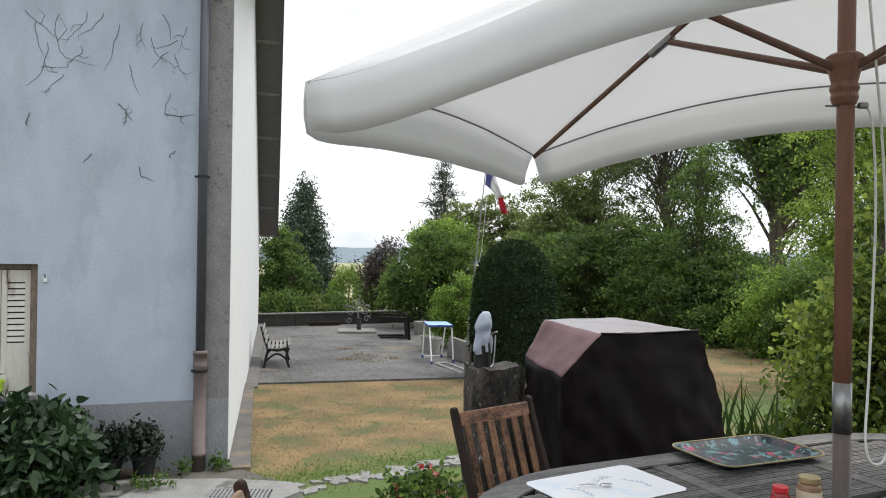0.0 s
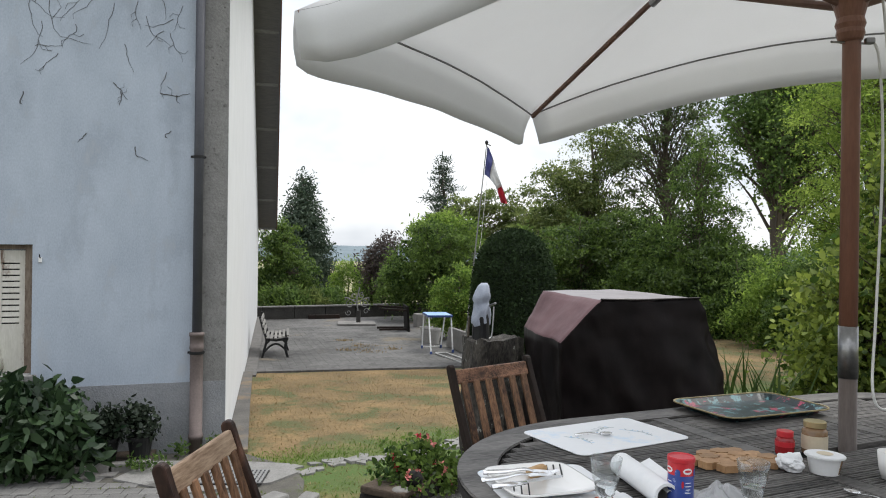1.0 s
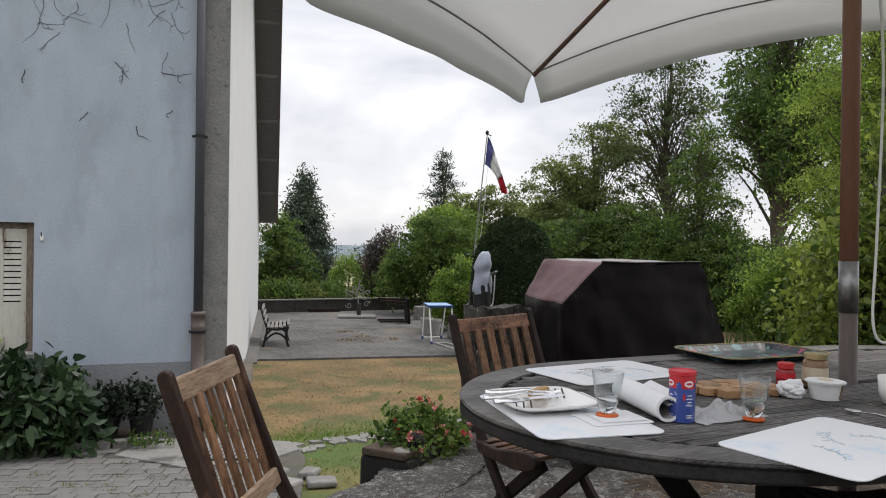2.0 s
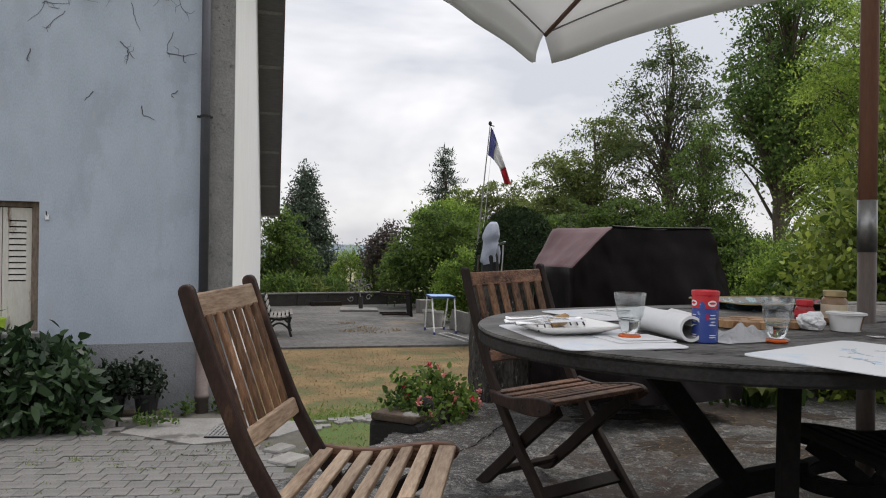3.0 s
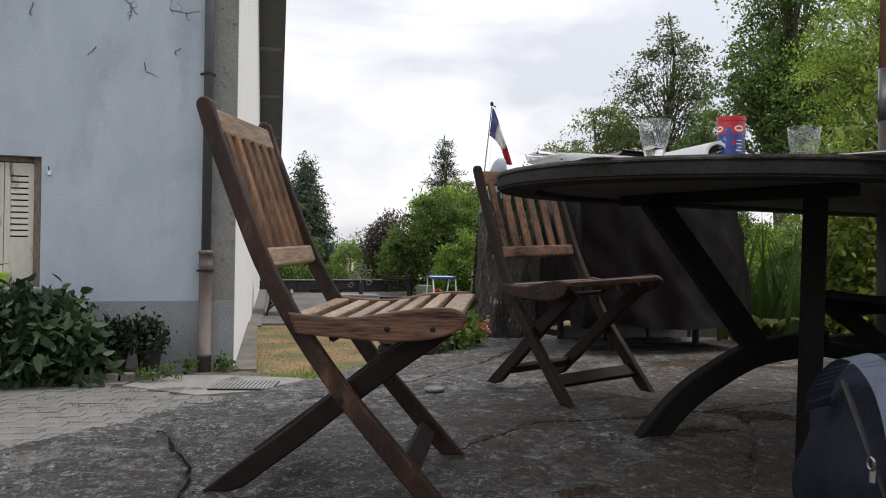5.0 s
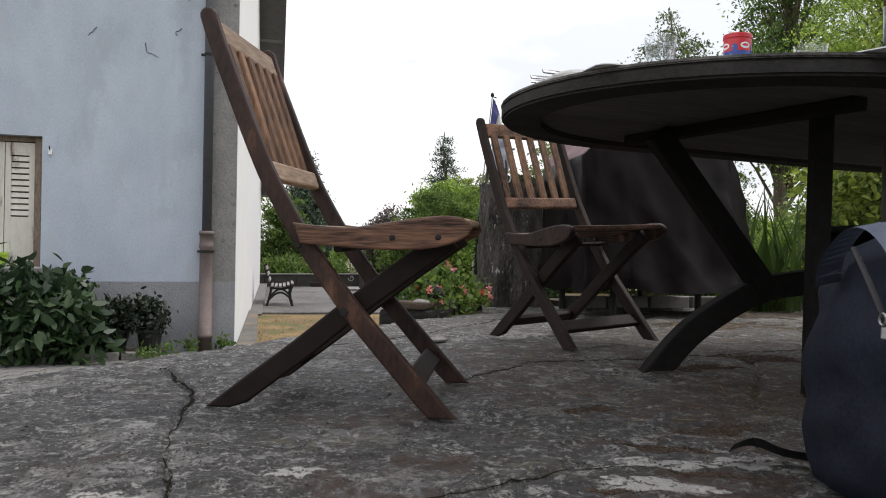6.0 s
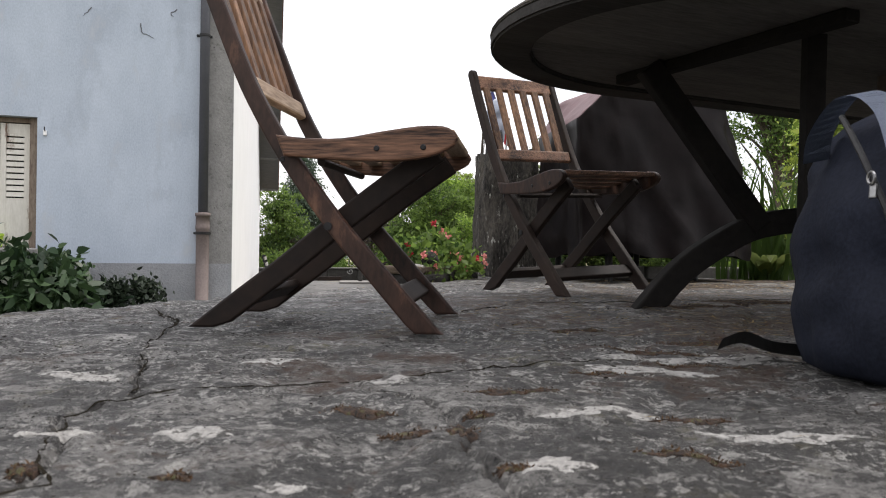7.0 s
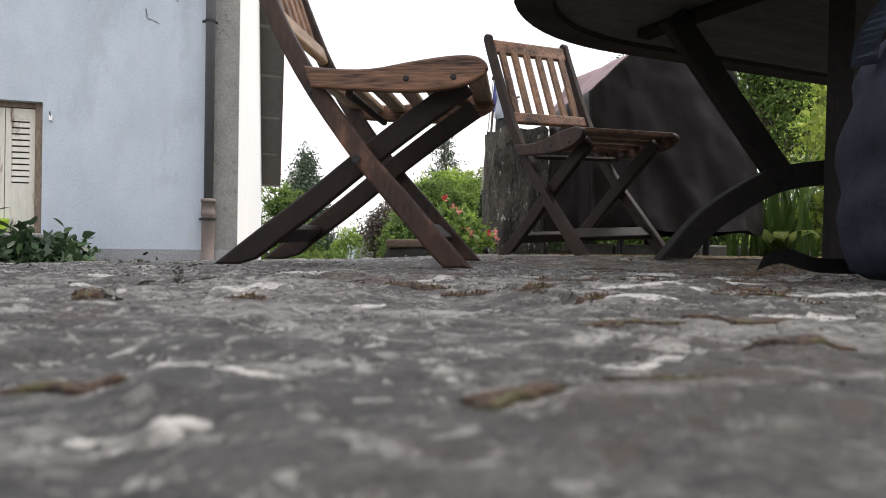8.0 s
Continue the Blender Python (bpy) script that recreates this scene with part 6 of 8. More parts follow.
# iris clump
rng = np.random.default_rng(7)
M_BLADE = leaf_mat("iris_blades", (0.03, 0.07, 0.018), (0.11, 0.18, 0.045), 0.3)
iris = thing("iris_clump", pose(1.93, 4.92, 0.0), "clump of tall sword-shaped green leaves", "iris")
for i in range(62):
    a = rng.uniform(0, 2 * math.pi)
    h = rng.uniform(0.42, 0.84)
    lean = rng.uniform(0.02, 0.3)
    bx, by = 0.14 * rng.normal(), 0.07 * rng.normal()
    bend = rng.uniform(0.0, 0.22)
    bm = bmesh.new()
    prev = None
    for k in range(8):
        t = k / 7
        w = 0.013 * (1 - t ** 2.5) + 0.0008
        c = Vector((bx + math.cos(a) * (lean * t * h + bend * t ** 3), by + math.sin(a) * (lean * t * h + bend * t ** 3), h * t * (1 - 0.25 * bend * t)))
        side = Vector((-math.sin(a), math.cos(a), 0)) * w
        pair = (bm.verts.new(c - side), bm.verts.new(c + side + Vector((0, 0, 0.003))))
        if prev:
            bm.faces.new((prev[0], prev[1], pair[1], pair[0]))
        prev = pair
    bmesh.ops.solidify(bm, geom=list(bm.faces), thickness=0.0015)
    part("blade", bm, M_BLADE, iris)
for i, (ax, L_) in enumerate(((-2.6, 0.34), (-1.9, 0.3), (-1.2, 0.32), (-0.6, 0.3), (-2.2, 0.22))):
    bm = bmesh.new()
    prev = None
    for k in range(9):
        t = k / 8
        w = 0.045 * math.sin(math.pi * min(1, 0.12 + t * 0.88)) + 0.001
        c = Vector((math.cos(ax) * L_ * t, math.sin(ax) * L_ * t - 0.05, 0.03 + 0.5 * L_ * math.sin(math.pi * t * 0.75)))
        side = Vector((-math.sin(ax), math.cos(ax), 0)) * w
        pair = (bm.verts.new(c - side), bm.verts.new(c + side))
        if prev:
            bm.faces.new((prev[0], prev[1], pair[1], pair[0]))
        prev = pair
    bmesh.ops.solidify(bm, geom=list(bm.faces), thickness=0.0015)
    part("broad_leaf", bm, L_OLIVE, iris, "pale broad drooping leaf")

# flower trough at the terrace's end
trough = thing("flower_trough", pose(-0.20, 4.32, -0.04, 0, 0, 62), "dark rough stone trough of pink and red begonias", "planter")
M_DARKSTONE = mat("black_rough_stone", (0.003, 0.0028, 0.0025), (0.014, 0.0125, 0.011), 6, 0.95, 1.0, 40, depth=0.02)
bm = solid((0.62, 0.34, 0.68), (0.02, 0, -0.24), bevel=0.03)
bmesh.ops.subdivide_edges(bm, edges=bm.edges, cuts=2, use_grid_fill=True)
part("vessel", rough_up(bm, 0.12, 0.02), M_DARKSTONE, trough)
part("soil", rough_up(solid((0.60, 0.28, 0.04), (0, 0, 0.115), bevel=0.01), 0.1, 0.01), M_SOIL, trough)
rng = np.random.default_rng(8)
sp = blob_spots(rng, [(-0.10, 0.08, 0.15, 0.16, 0.15, 0.08), (0.06, 0.02, 0.20, 0.18, 0.18, 0.12), (-0.12, -0.12, 0.13, 0.12, 0.08, 0.06), (0.22, -0.06, 0.16, 0.15, 0.16, 0.09), (0.12, -0.2, 0.12, 0.16, 0.08, 0.07)], 280, 7, 0.026, 0.4)
sp = sp[sp[:, 2] > 0.04]
mesh_part("foliage", leaves_mesh("foliage", sp, 0.034 * (1 + 0.3 * rng.normal(size=len(sp))).clip(0.5, 1.6), rng, 0.75, 0, 0, True), L_DARK, trough)
M_PINK = leaf_mat("salmon_pink_petals", (0.5, 0.13, 0.12), (0.7, 0.3, 0.27), 0.3)
M_REDP = leaf_mat("red_petals", (0.35, 0.015, 0.03), (0.55, 0.05, 0.07), 0.3)
for i in range(20):
    c = sp[rng.integers(len(sp))] * (1, 1, 1) + np.array([0, -0.02, 0.03])
    m_ = M_REDP if i % 3 == 0 else M_PINK
    s_ = c + rng.normal(size=(14, 3)) * 0.008
    mesh_part("flower", leaves_mesh("flower", s_, np.full(14, 0.019), rng, 0.9, 0, 0.4), m_, trough, "red blossom" if i % 3 == 0 else "pink blossom")
orn = thing("stone_ball", pose(-0.165, 4.15, 0.085), "dark grey glazed ball ornament among the begonias", "ornament")
part("ball", lathe([(0.0, 0.09), (0.024, 0.084), (0.043, 0.062), (0.048, 0.043), (0.043, 0.02), (0.028, 0.0)], 20), M_DARKSTONE, orn, smooth=True)
lamp_ = thing("solar_lamp", pose(-0.235, 4.06, 0.068), "small pale domed cap on the trough's rim", "garden light")
part("stem", lathe([(0.03, -0.002), (0.03, 0.015), (0.045, 0.018)], 16), M_BLACK, lamp_)
part("dome", lathe([(0.05, 0.016), (0.05, 0.024), (0.042, 0.034), (0.02, 0.04), (0.0, 0.041)], 20), M_CURB, lamp_, smooth=True)
lid = thing("inspection_lid", pose(-0.105, 3.0, rise(-0.105, 3.0)), "small pale round lid lying flat on the terrace", "lid")
part("disc", lathe([(0.038, -0.004), (0.04, 0.004), (0.034, 0.008), (0.0, 0.008)], 22), M_CURB, lid)

# bushes at the house foot
slab_from([tuple((WALL @ Vector(p))[:2]) for p in ((-4, -0.02, 0), (0.25, -0.02, 0), (0.2, -0.5, 0), (-1.2, -0.62, 0), (-4, -0.7, 0))], YARD + 0.075, YARD - 0.1, "house_bed", M_SOIL, "narrow soil bed along the foot of the house", "flower bed")
for i in range(9):
    p = WALL @ Vector((0.05 - i * 0.36, -0.55 - 0.02 * i, 0))
    c = thing("edge_stone", pose(p.x, p.y, YARD + 0.02, 0, 0, WALL_TURN + 3 + random.uniform(-3, 3)), "low mossy edging stone of the house bed", "edging stone", "edging of the house bed")
    part("stone", rough_up(solid((0.345, 0.11, 0.1), (0, 0, 0.04), bevel=0.012), 0.12, 0.01, i + 20), M_CURB, c)
L_HYD = leaf_mat("hydrangea_leaves", (0.012, 0.028, 0.013), (0.05, 0.09, 0.034), 0.2, 0.4)
L_BLACKGREEN = leaf_mat("black_green_leaves", (0.012, 0.02, 0.012), (0.03, 0.045, 0.025), 0.1)
grow("hydrangea_bush", "dense hydrangea bush with broad dark green leaves", "bush", (-3.88, 6.78, YARD + 0.05), 0.02, [(-3.85, 6.75, -0.34, 0.46, 0.4, 0.47), (-4.3, 6.7, -0.32, 0.5, 0.4, 0.47), (-3.55, 6.8, -0.45, 0.3, 0.3, 0.32)], 620, 7, 0.05, 0.12, L_HYD, 101, 0.48, 0.68, True, 0.6, oval=True)
for i, (x, y, r) in enumerate(((-3.33, 7.02, 0.13), (-3.03, 7.12, 0.115))):
    p = thing("potted_plant", pose(x, y, YARD + 0.075), "dark bushy plant in a black pot by the house wall", "potted plant", "black pots by the wall")
    part("pot", lathe([(r * 0.75, 0.0), (r, 0.2), (r * 1.08, 0.2), (r * 1.08, 0.23), (r * 0.95, 0.23), (r * 0.9, 0.19), (0, 0.18)], 20), M_BLACK, p)
    rng = np.random.default_rng(110 + i)
    sp = blob_spots(rng, [(0, 0, 0.34, r * 1.5, r * 1.4, 0.16), (0.05 - 0.1 * i, 0, 0.42, r, r, 0.12)], 130, 7, 0.03, 0.5)
    mesh_part("foliage", leaves_mesh("foliage", sp, 0.05 * (1 + 0.3 * rng.normal(size=len(sp))).clip(0.4, 1.6), rng, 0.6, 0, 0, True), L_BLACKGREEN, p)
pot = thing("flower_pot", WALL @ pose(-1.24, 0.02, WIN_B + 0.03), "lime-green plastic flower pot on the window sill", "flower pot")
M_LIMEPOT = mat("lime_plastic", (0.30, 0.46, 0.03), (0.38, 0.55, 0.06), 6, 0.4, 0.05, 60)
part("vessel", lathe([(0.05, 0.0), (0.062, 0.1), (0.068, 0.1), (0.068, 0.125), (0.058, 0.125), (0.055, 0.1), (0, 0.09)], 20), M_LIMEPOT, pot)
grow("weed_patch", "low pale green weeds at the wall foot", "weeds", (-2.85, 6.88, YARD + 0.05), 0, [(-2.85, 6.9, YARD + 0.08, 0.26, 0.1, 0.1)], 60, 8, 0.025, 0.04, L_MID, 120, 0.5, 0.3, False, 0, 0.5)
grow("weed_patch", "low pale green weeds at the wall foot", "weeds", (-2.45, 7.55, YARD + 0.02), 0, [(-2.45, 7.6, YARD + 0.08, 0.1, 0.07, 0.1), (-2.75, 7.4, YARD + 0.08, 0.06, 0.05, 0.1)], 34, 8, 0.02, 0.05, L_MID, 121, 0.5, 0.3, False, 0, 0.5)

# dead vine traces on the blue wall
M_VINE = mat("dead_vine", (0.05, 0.05, 0.052), (0.13, 0.13, 0.13), 10, 0.95, 0.2, 60)
rng = np.random.default_rng(33)
traces = [(-0.20, 3.05, 0.22, -50), (-0.13, 2.97, 0.15, -70), (-0.44, 2.53, 0.13, -80), (0.01, 2.42, 0.22, -85), (0.24, 2.98, 0.3, 14), (0.40, 2.97, 0.1, -60), (0.33, 3.6, 0.32, -60), (0.36, 3.75, 0.3, 210), (0.27, 3.62, 0.25, -120),
          (0.10, 3.75, 0.4, -70), (0.02, 3.9, 0.3, -100), (-0.2, 3.85, 0.5, -85), (-0.35, 3.95, 0.4, -60), (-0.75, 3.9, 0.75, -88), (-0.85, 3.6, 0.5, -75), (-0.7, 3.3, 0.3, -110), (-0.95, 3.8, 0.4, -95), (-1.05, 3.9, 0.5, -80), (-0.5, 3.95, 0.4, -70),
          (0.3, 3.2, 0.3, -95), (-0.1, 3.45, 0.3, -90), (0.35, 2.6, 0.12, -100), (-0.9, 3.35, 0.25, 60), (0.45, 3.9, 0.3, 250), (0.2, 4.0, 0.3, -40), (-0.55, 3.6, 0.3, -80), (-1.0, 2.9, 0.14, -80)]
for s_, z, ln, ang in traces:
    v = thing("dead_vine", WALL @ pose(s_, -0.003, z), "dry grey tendril of a dead vine on the blue wall", "vine", "dead vine tendrils")
    pts = [(0, 0, 0)]
    a = radians(ang)
    for k in range(8):
        a += rng.normal() * (0.5 if z < 3.1 else 0.35)
        q = pts[-1]
        pts.append((q[0] + math.cos(a) * ln / 8, 0.0, q[2] + math.sin(a) * ln / 8))
    part("stem", tube(pts, [(0.0055 if z < 3.1 else 0.0032) * (1 - 0.08 * k) for k in range(9)], 5), M_VINE, v)
    for k in (3, 5):
        if rng.random() < 0.45:
            b = a + rng.choice((-1, 1)) * 1.1
            q = pts[k]
            part("twig", tube([q, (q[0] + math.cos(b) * ln * 0.2, 0, q[2] + math.sin(b) * ln * 0.2), (q[0] + math.cos(b + 0.5) * ln * 0.32, 0, q[2] + math.sin(b + 0.5) * ln * 0.32)], [0.0024, 0.002, 0.0014], 4), M_VINE, v)

# drain grate and stepping stones
grate = thing("drain_grate", pose(-1.98, 6.72, YARD + 0.046, 0, 0, 5), "square cast drain grate set in the concrete slab", "drain grate")
M_GRATE = mat("worn_grey_iron", (0.13, 0.13, 0.128), (0.24, 0.24, 0.235), 8, 0.6, 0.3, 60)
part("plate", solid((0.56, 0.42, 0.008), (0, 0, 0.003)), M_BLACK, grate)
for i in range(15):
    part("bar", solid((0.022, 0.40, 0.012), (-0.26 + i * 0.037, 0, 0.008), bevel=0.003), M_GRATE, grate)
for i in range(7):
    part("crossbar", solid((0.56, 0.014, 0.013), (0, -0.19 + i * 0.063, 0.0085), bevel=0.003), M_GRATE, grate)
M_STEP = mat("pale_stepping_stone", (0.14, 0.136, 0.128), (0.27, 0.265, 0.25), 5, 0.85, 0.4, 50, vary=0.12)
for i in range(46):
    k = (i + random.uniform(-0.5, 0.5)) / 45
    x, y = -1.45 + 1.75 * k + random.uniform(-0.08, 0.08), 7.12 + 1.28 * k + random.uniform(-0.16, 0.16)
    n = random.randint(4, 6)
    bm = bmesh.new()
    pts = []
    for q in range(n):
        a = 2 * math.pi * q / n + random.uniform(-0.25, 0.25)
        r = random.uniform(0.045, 0.095)
        pts.append(bm.verts.new((r * 1.35 * math.cos(a), r * math.sin(a), 0.03)))
    bm.faces.new(pts)
    res = bmesh.ops.extrude_face_region(bm, geom=list(bm.faces))
    for v in [g for g in res["geom"] if isinstance(g, bmesh.types.BMVert)]:
        v.co.z -= 0.08
    bmesh.ops.recalc_face_normals(bm, faces=bm.faces)
    st = thing("stepping_stone", pose(x, y, YARD - 0.012 + 0.012 * random.random(), random.uniform(-4, 4), random.uniform(-4, 4), random.uniform(0, 360)), "pale broken stepping stone set in the grass", "stepping stone", "stepping stone path")
    part("stone", bm, M_STEP, st)
for x, y, w in ((-1.35, 5.9, 0.3), (-1.05, 6.0, 0.24), (-1.2, 6.25, 0.2), (-1.5, 6.2, 0.25)):
    st = thing("paving_stone", pose(x, y, YARD + 0.03, 0, 0, random.uniform(0, 90)), "loose flat grey stone at the lawn's edge", "stone", "loose stones by the lawn")
    part("stone", rough_up(solid((w, w * 0.7, 0.06), (0, 0, 0.0), bevel=0.02), 0.1, 0.015, x), M_STEP, st)


# ---- things on and under the table ----
def on_table(x, y, turn=0.0, z=0.0):
    # the top leans a little towards the house
    across = -(x - 1.325) * math.sin(math.radians(27)) + (y - 2.482) * math.cos(math.radians(27))
    height = TAB_LIFT + TAB_Z + 0.001 + across * math.tan(math.radians(1.2))
    return pose(x, y, height, 0, 0, 27) @ pose(0, 0, z, 1.2, 0, 0) @ pose(0, 0, 0, 0, 0, turn - 27)


M_PAPER = mat("white_paper", (0.72, 0.73, 0.74), (0.80, 0.80, 0.80), 8, 0.8, 0.15, 60)
M_MAT = mat("printed_white_placemat", (0.74, 0.755, 0.77), (0.80, 0.805, 0.81), 3, 0.45, 0.0, 40, spot=(0.50, 0.66, 0.82), spot_scale=5.0, spot_edge=(0.56, 0.70), spot2=(0.42, 0.50, 0.48), spot2_scale=16.0, spot2_edge=(0.64, 0.7))
M_PRINT = mat("grey_green_print", (0.30, 0.36, 0.36), (0.48, 0.53, 0.55), 12, 0.5, 0.0, 60)
M_PRINTBLUE = mat("pale_blue_print", (0.36, 0.52, 0.70), (0.52, 0.66, 0.78), 12, 0.5, 0.0, 60)
M_PORCELAIN = mat("white_porcelain", (0.78, 0.77, 0.74), (0.82, 0.81, 0.79), 4, 0.15, 0.0, 50)


def rounded(w, h, r, n=5):
    pts = []
    for cx, cy, a0 in ((w / 2 - r, h / 2 - r, 0), (-w / 2 + r, h / 2 - r, 90), (-w / 2 + r, -h / 2 + r, 180), (w / 2 - r, -h / 2 + r, 270)):
        for i in range(n + 1):
            a = radians(a0 + 90 * i / n)
            pts.append((cx + r * math.cos(a), cy + r * math.sin(a)))
    return pts


def plate_of(outline, z0, z1, bm=None):
    bm = bm or bmesh.new()
    a = [bm.verts.new((x, y, z1)) for x, y in outline]
    c = [bm.verts.new((x, y, z0)) for x, y in outline]
    bm.faces.new(a)
    bm.faces.new(c[::-1])
    for i in range(len(a)):
        j = (i + 1) % len(a)
        bm.faces.new((a[i], c[i], c[j], a[j]))
    return bm


def placemat(x, y, turn, seed):
    p = thing("placemat", on_table(x, y, turn), "white placemat with faint blue and grey flower print, on the table", "placemat", "printed placemats")
    part("sheet", plate_of(rounded(0.47, 0.31, 0.03), 0, 0.0022), M_MAT, p)
    rr_ = random.Random(seed)

    def leaf_outline(cx, cy, a, ln, wd):
        c_, s_ = math.cos(a), math.sin(a)
        pts = [(ln * q, wd * w) for q, w in ((0, 0), (0.25, 0.8), (0.55, 1), (0.85, 0.5), (1, 0), (0.85, -0.5), (0.55, -1), (0.25, -0.8))]
        return [(cx + u * c_ - v * s_, cy + u * s_ + v * c_) for u, v in pts]
    for cx, cy, a in ((-0.12, -0.07, 0.5), (0.09, 0.06, 2.6), (0.13, -0.08, 1.2)):
        a += rr_.uniform(-0.5, 0.5)
        pts = [(cx + 0.016 * i * math.cos(a + 0.12 * i), cy + 0.016 * i * math.sin(a + 0.12 * i), 0.0024) for i in range(7)]
        part("printed_sprig", tube(pts, 0.0011, 4, flat=0.3), M_PRINT, p)
        bm = bmesh.new()
        bm2 = bmesh.new()
        for k, q in enumerate(pts[1:]):
            for sg in (-1, 1):
                plate_of(leaf_outline(q[0], q[1], a + 0.12 * k + sg * rr_.uniform(0.5, 1.1), rr_.uniform(0.014, 0.026), rr_.uniform(0.002, 0.004)), 0.0021, 0.0025, bm if rr_.random() < 0.6 else bm2)
        part("printed_leaves", bm, M_PRINT, p)
        part("printed_petals", bm2, M_PRINTBLUE, p, "pale blue print")


placemat(0.362, 1.930, 107, 1)
placemat(0.582, 2.535, 32, 2)
placemat(0.930, 1.695, 38.5, 3)

dish = thing("plate", on_table(0.312, 1.985, 20, 0.003), "squarish white plate with dark stripes, dirty cutlery on it", "plate")
bm = bmesh.new()
rings_ = []
for r, z in ((0.001, 0.006), (0.08, 0.006), (0.095, 0.010), (0.140, 0.024), (0.146, 0.025), (0.143, 0.019), (0.09, 0.002), (0.001, 0.0)):
    ring_ = []
    for k in range(44):
        a = 2 * math.pi * k / 44
        q = r * 0.84 / (abs(math.cos(a)) ** 6 + abs(math.sin(a)) ** 6) ** (1 / 6)
        ring_.append(bm.verts.new((q * math.cos(a), q * math.sin(a), z)))
    rings_.append(ring_)
for a, b in zip(rings_, rings_[1:]):
    for k in range(44):
        bm.faces.new((a[k], a[(k + 1) % 44], b[(k + 1) % 44], b[k]))
part("dish", bm, M_PORCELAIN, dish, smooth=True)
for sx, sy in ((0.07, 0.065), (-0.075, -0.045)):
    for i in range(3):
        part("stripe", tube([(sx - 0.03 + i * 0.02, sy - 0.035, 0.0125), (sx - 0.005 + i * 0.02, sy + 0.03, 0.0225)], 0.0022, 5), M_BLACK, dish, "dark painted stripe")
M_BREAD = mat("bread_crust", (0.35, 0.18, 0.07), (0.62, 0.45, 0.24), 12, 0.8, 0.5, 60)
crust = thing("bread_crust", on_table(0.305, 2.045, 30, 0.012), "torn piece of bread on the plate", "bread")
part("crumb", rough_up(solid((0.06, 0.035, 0.03), (0, 0, 0.012), bevel=0.012), 0.03, 0.01), M_BREAD, crust)


def fork(m):
    f = thing("fork", m, "used steel fork resting on the plate", "fork", "cutlery")
    part("handle", tube(smooth_line([(0, 0, 0.004), (0.06, 0, 0.006), (0.11, 0, 0.012), (0.135, 0, 0.006)], 3), [0.007] * 4 + [0.005] * 3 + [0.004] * 3, 8, flat=0.4), M_CHROME, f, smooth=True)
    part("neck", solid((0.03, 0.022, 0.003), (0.145, 0, 0.007), bevel=0.001), M_CHROME, f)
    for i in range(4):
        part("tine", tube([(0.158, -0.009 + i * 0.006, 0.007), (0.18, -0.009 + i * 0.006, 0.004), (0.2, -0.009 + i * 0.006, 0.009)], 0.0014, 5), M_CHROME, f)


def knife(m):
    k = thing("knife", m, "used steel table knife on the plate", "knife", "cutlery")
    part("handle", tube([(0, 0, 0.005), (0.05, 0, 0.005), (0.1, 0, 0.005)], [0.007, 0.008, 0.005], 8, flat=0.5), M_CHROME, k, smooth=True)
    part("blade", prism([(0.098, 0.0), (0.2, 0.002), (0.215, 0.012), (0.2, 0.018), (0.1, 0.014)], 0.0016, pose(0, 0, 0.004, -80)), M_CHROME, k)


def spoon(m):
    s_ = thing("spoon", m, "small steel spoon lying on the table", "spoon", "cutlery")
    part("handle", tube(smooth_line([(0, 0, 0.003), (0.05, 0, 0.008), (0.09, 0, 0.004)], 3), [0.005] * 4 + [0.003] * 3, 8, flat=0.4), M_CHROME, s_, smooth=True)
    bm = bmesh.new()
    bmesh.ops.create_uvsphere(bm, u_segments=16, v_segments=8, radius=1.0)
    for v in bm.verts:
        v.co = Vector((0.108 + v.co.x * 0.022, v.co.y * 0.014, 0.006 + (abs(v.co.z) * -0.006 if v.co.z > 0 else v.co.z * 0.0075) + 0.002))
    part("bowl", bm, M_CHROME, s_, smooth=True)


fork(on_table(0.16, 1.94, 20, 0.026))
fork(on_table(0.165, 2.0, 6, 0.028))
knife(on_table(0.185, 1.885, 26, 0.027))
spoon(on_table(0.475, 2.50, 12, 0.004))
spoon(on_table(1.185, 1.93, 125, 0.0))

M_GLASS = bpy.data.materials.new("clear_thin_glass")
M_GLASS.use_nodes = True
kn, kl = M_GLASS.node_tree.nodes, M_GLASS.node_tree.links
k_tr, k_gl, k_fr, k_mx, k_rg = kn.new("ShaderNodeBsdfTransparent"), kn.new("ShaderNodeBsdfGlossy"), kn.new("ShaderNodeLayerWeight"), kn.new("ShaderNodeMixShader"), kn.new("ShaderNodeMapRange")
k_tr.inputs["Color"].default_value = (0.94, 0.955, 0.955, 1)
k_gl.inputs["Roughness"].default_value = 0.02
k_fr.inputs["Blend"].default_value = 0.12
k_rg.inputs["To Min"].default_value, k_rg.inputs["To Max"].default_value = 0.04, 0.85
kl.new(k_fr.outputs["Facing"], k_rg.inputs["Value"])
kl.new(k_rg.outputs[0], k_mx.inputs[0])
kl.new(k_tr.outputs[0], k_mx.inputs[1])
kl.new(k_gl.outputs[0], k_mx.inputs[2])
kl.new(k_mx.outputs[0], kn["Material Output"].inputs["Surface"])
M_ORANGE = glass_mat("orange_glass", (0.95, 0.20, 0.045), 0.08, 1.3)
M_ORANGE.node_tree.nodes["Principled BSDF"].inputs["Transmission Weight"].default_value = 0.55

M_GLASSBASE = glass_mat("thick_glass", (0.97, 0.98, 0.98), 0.0, 1.3)


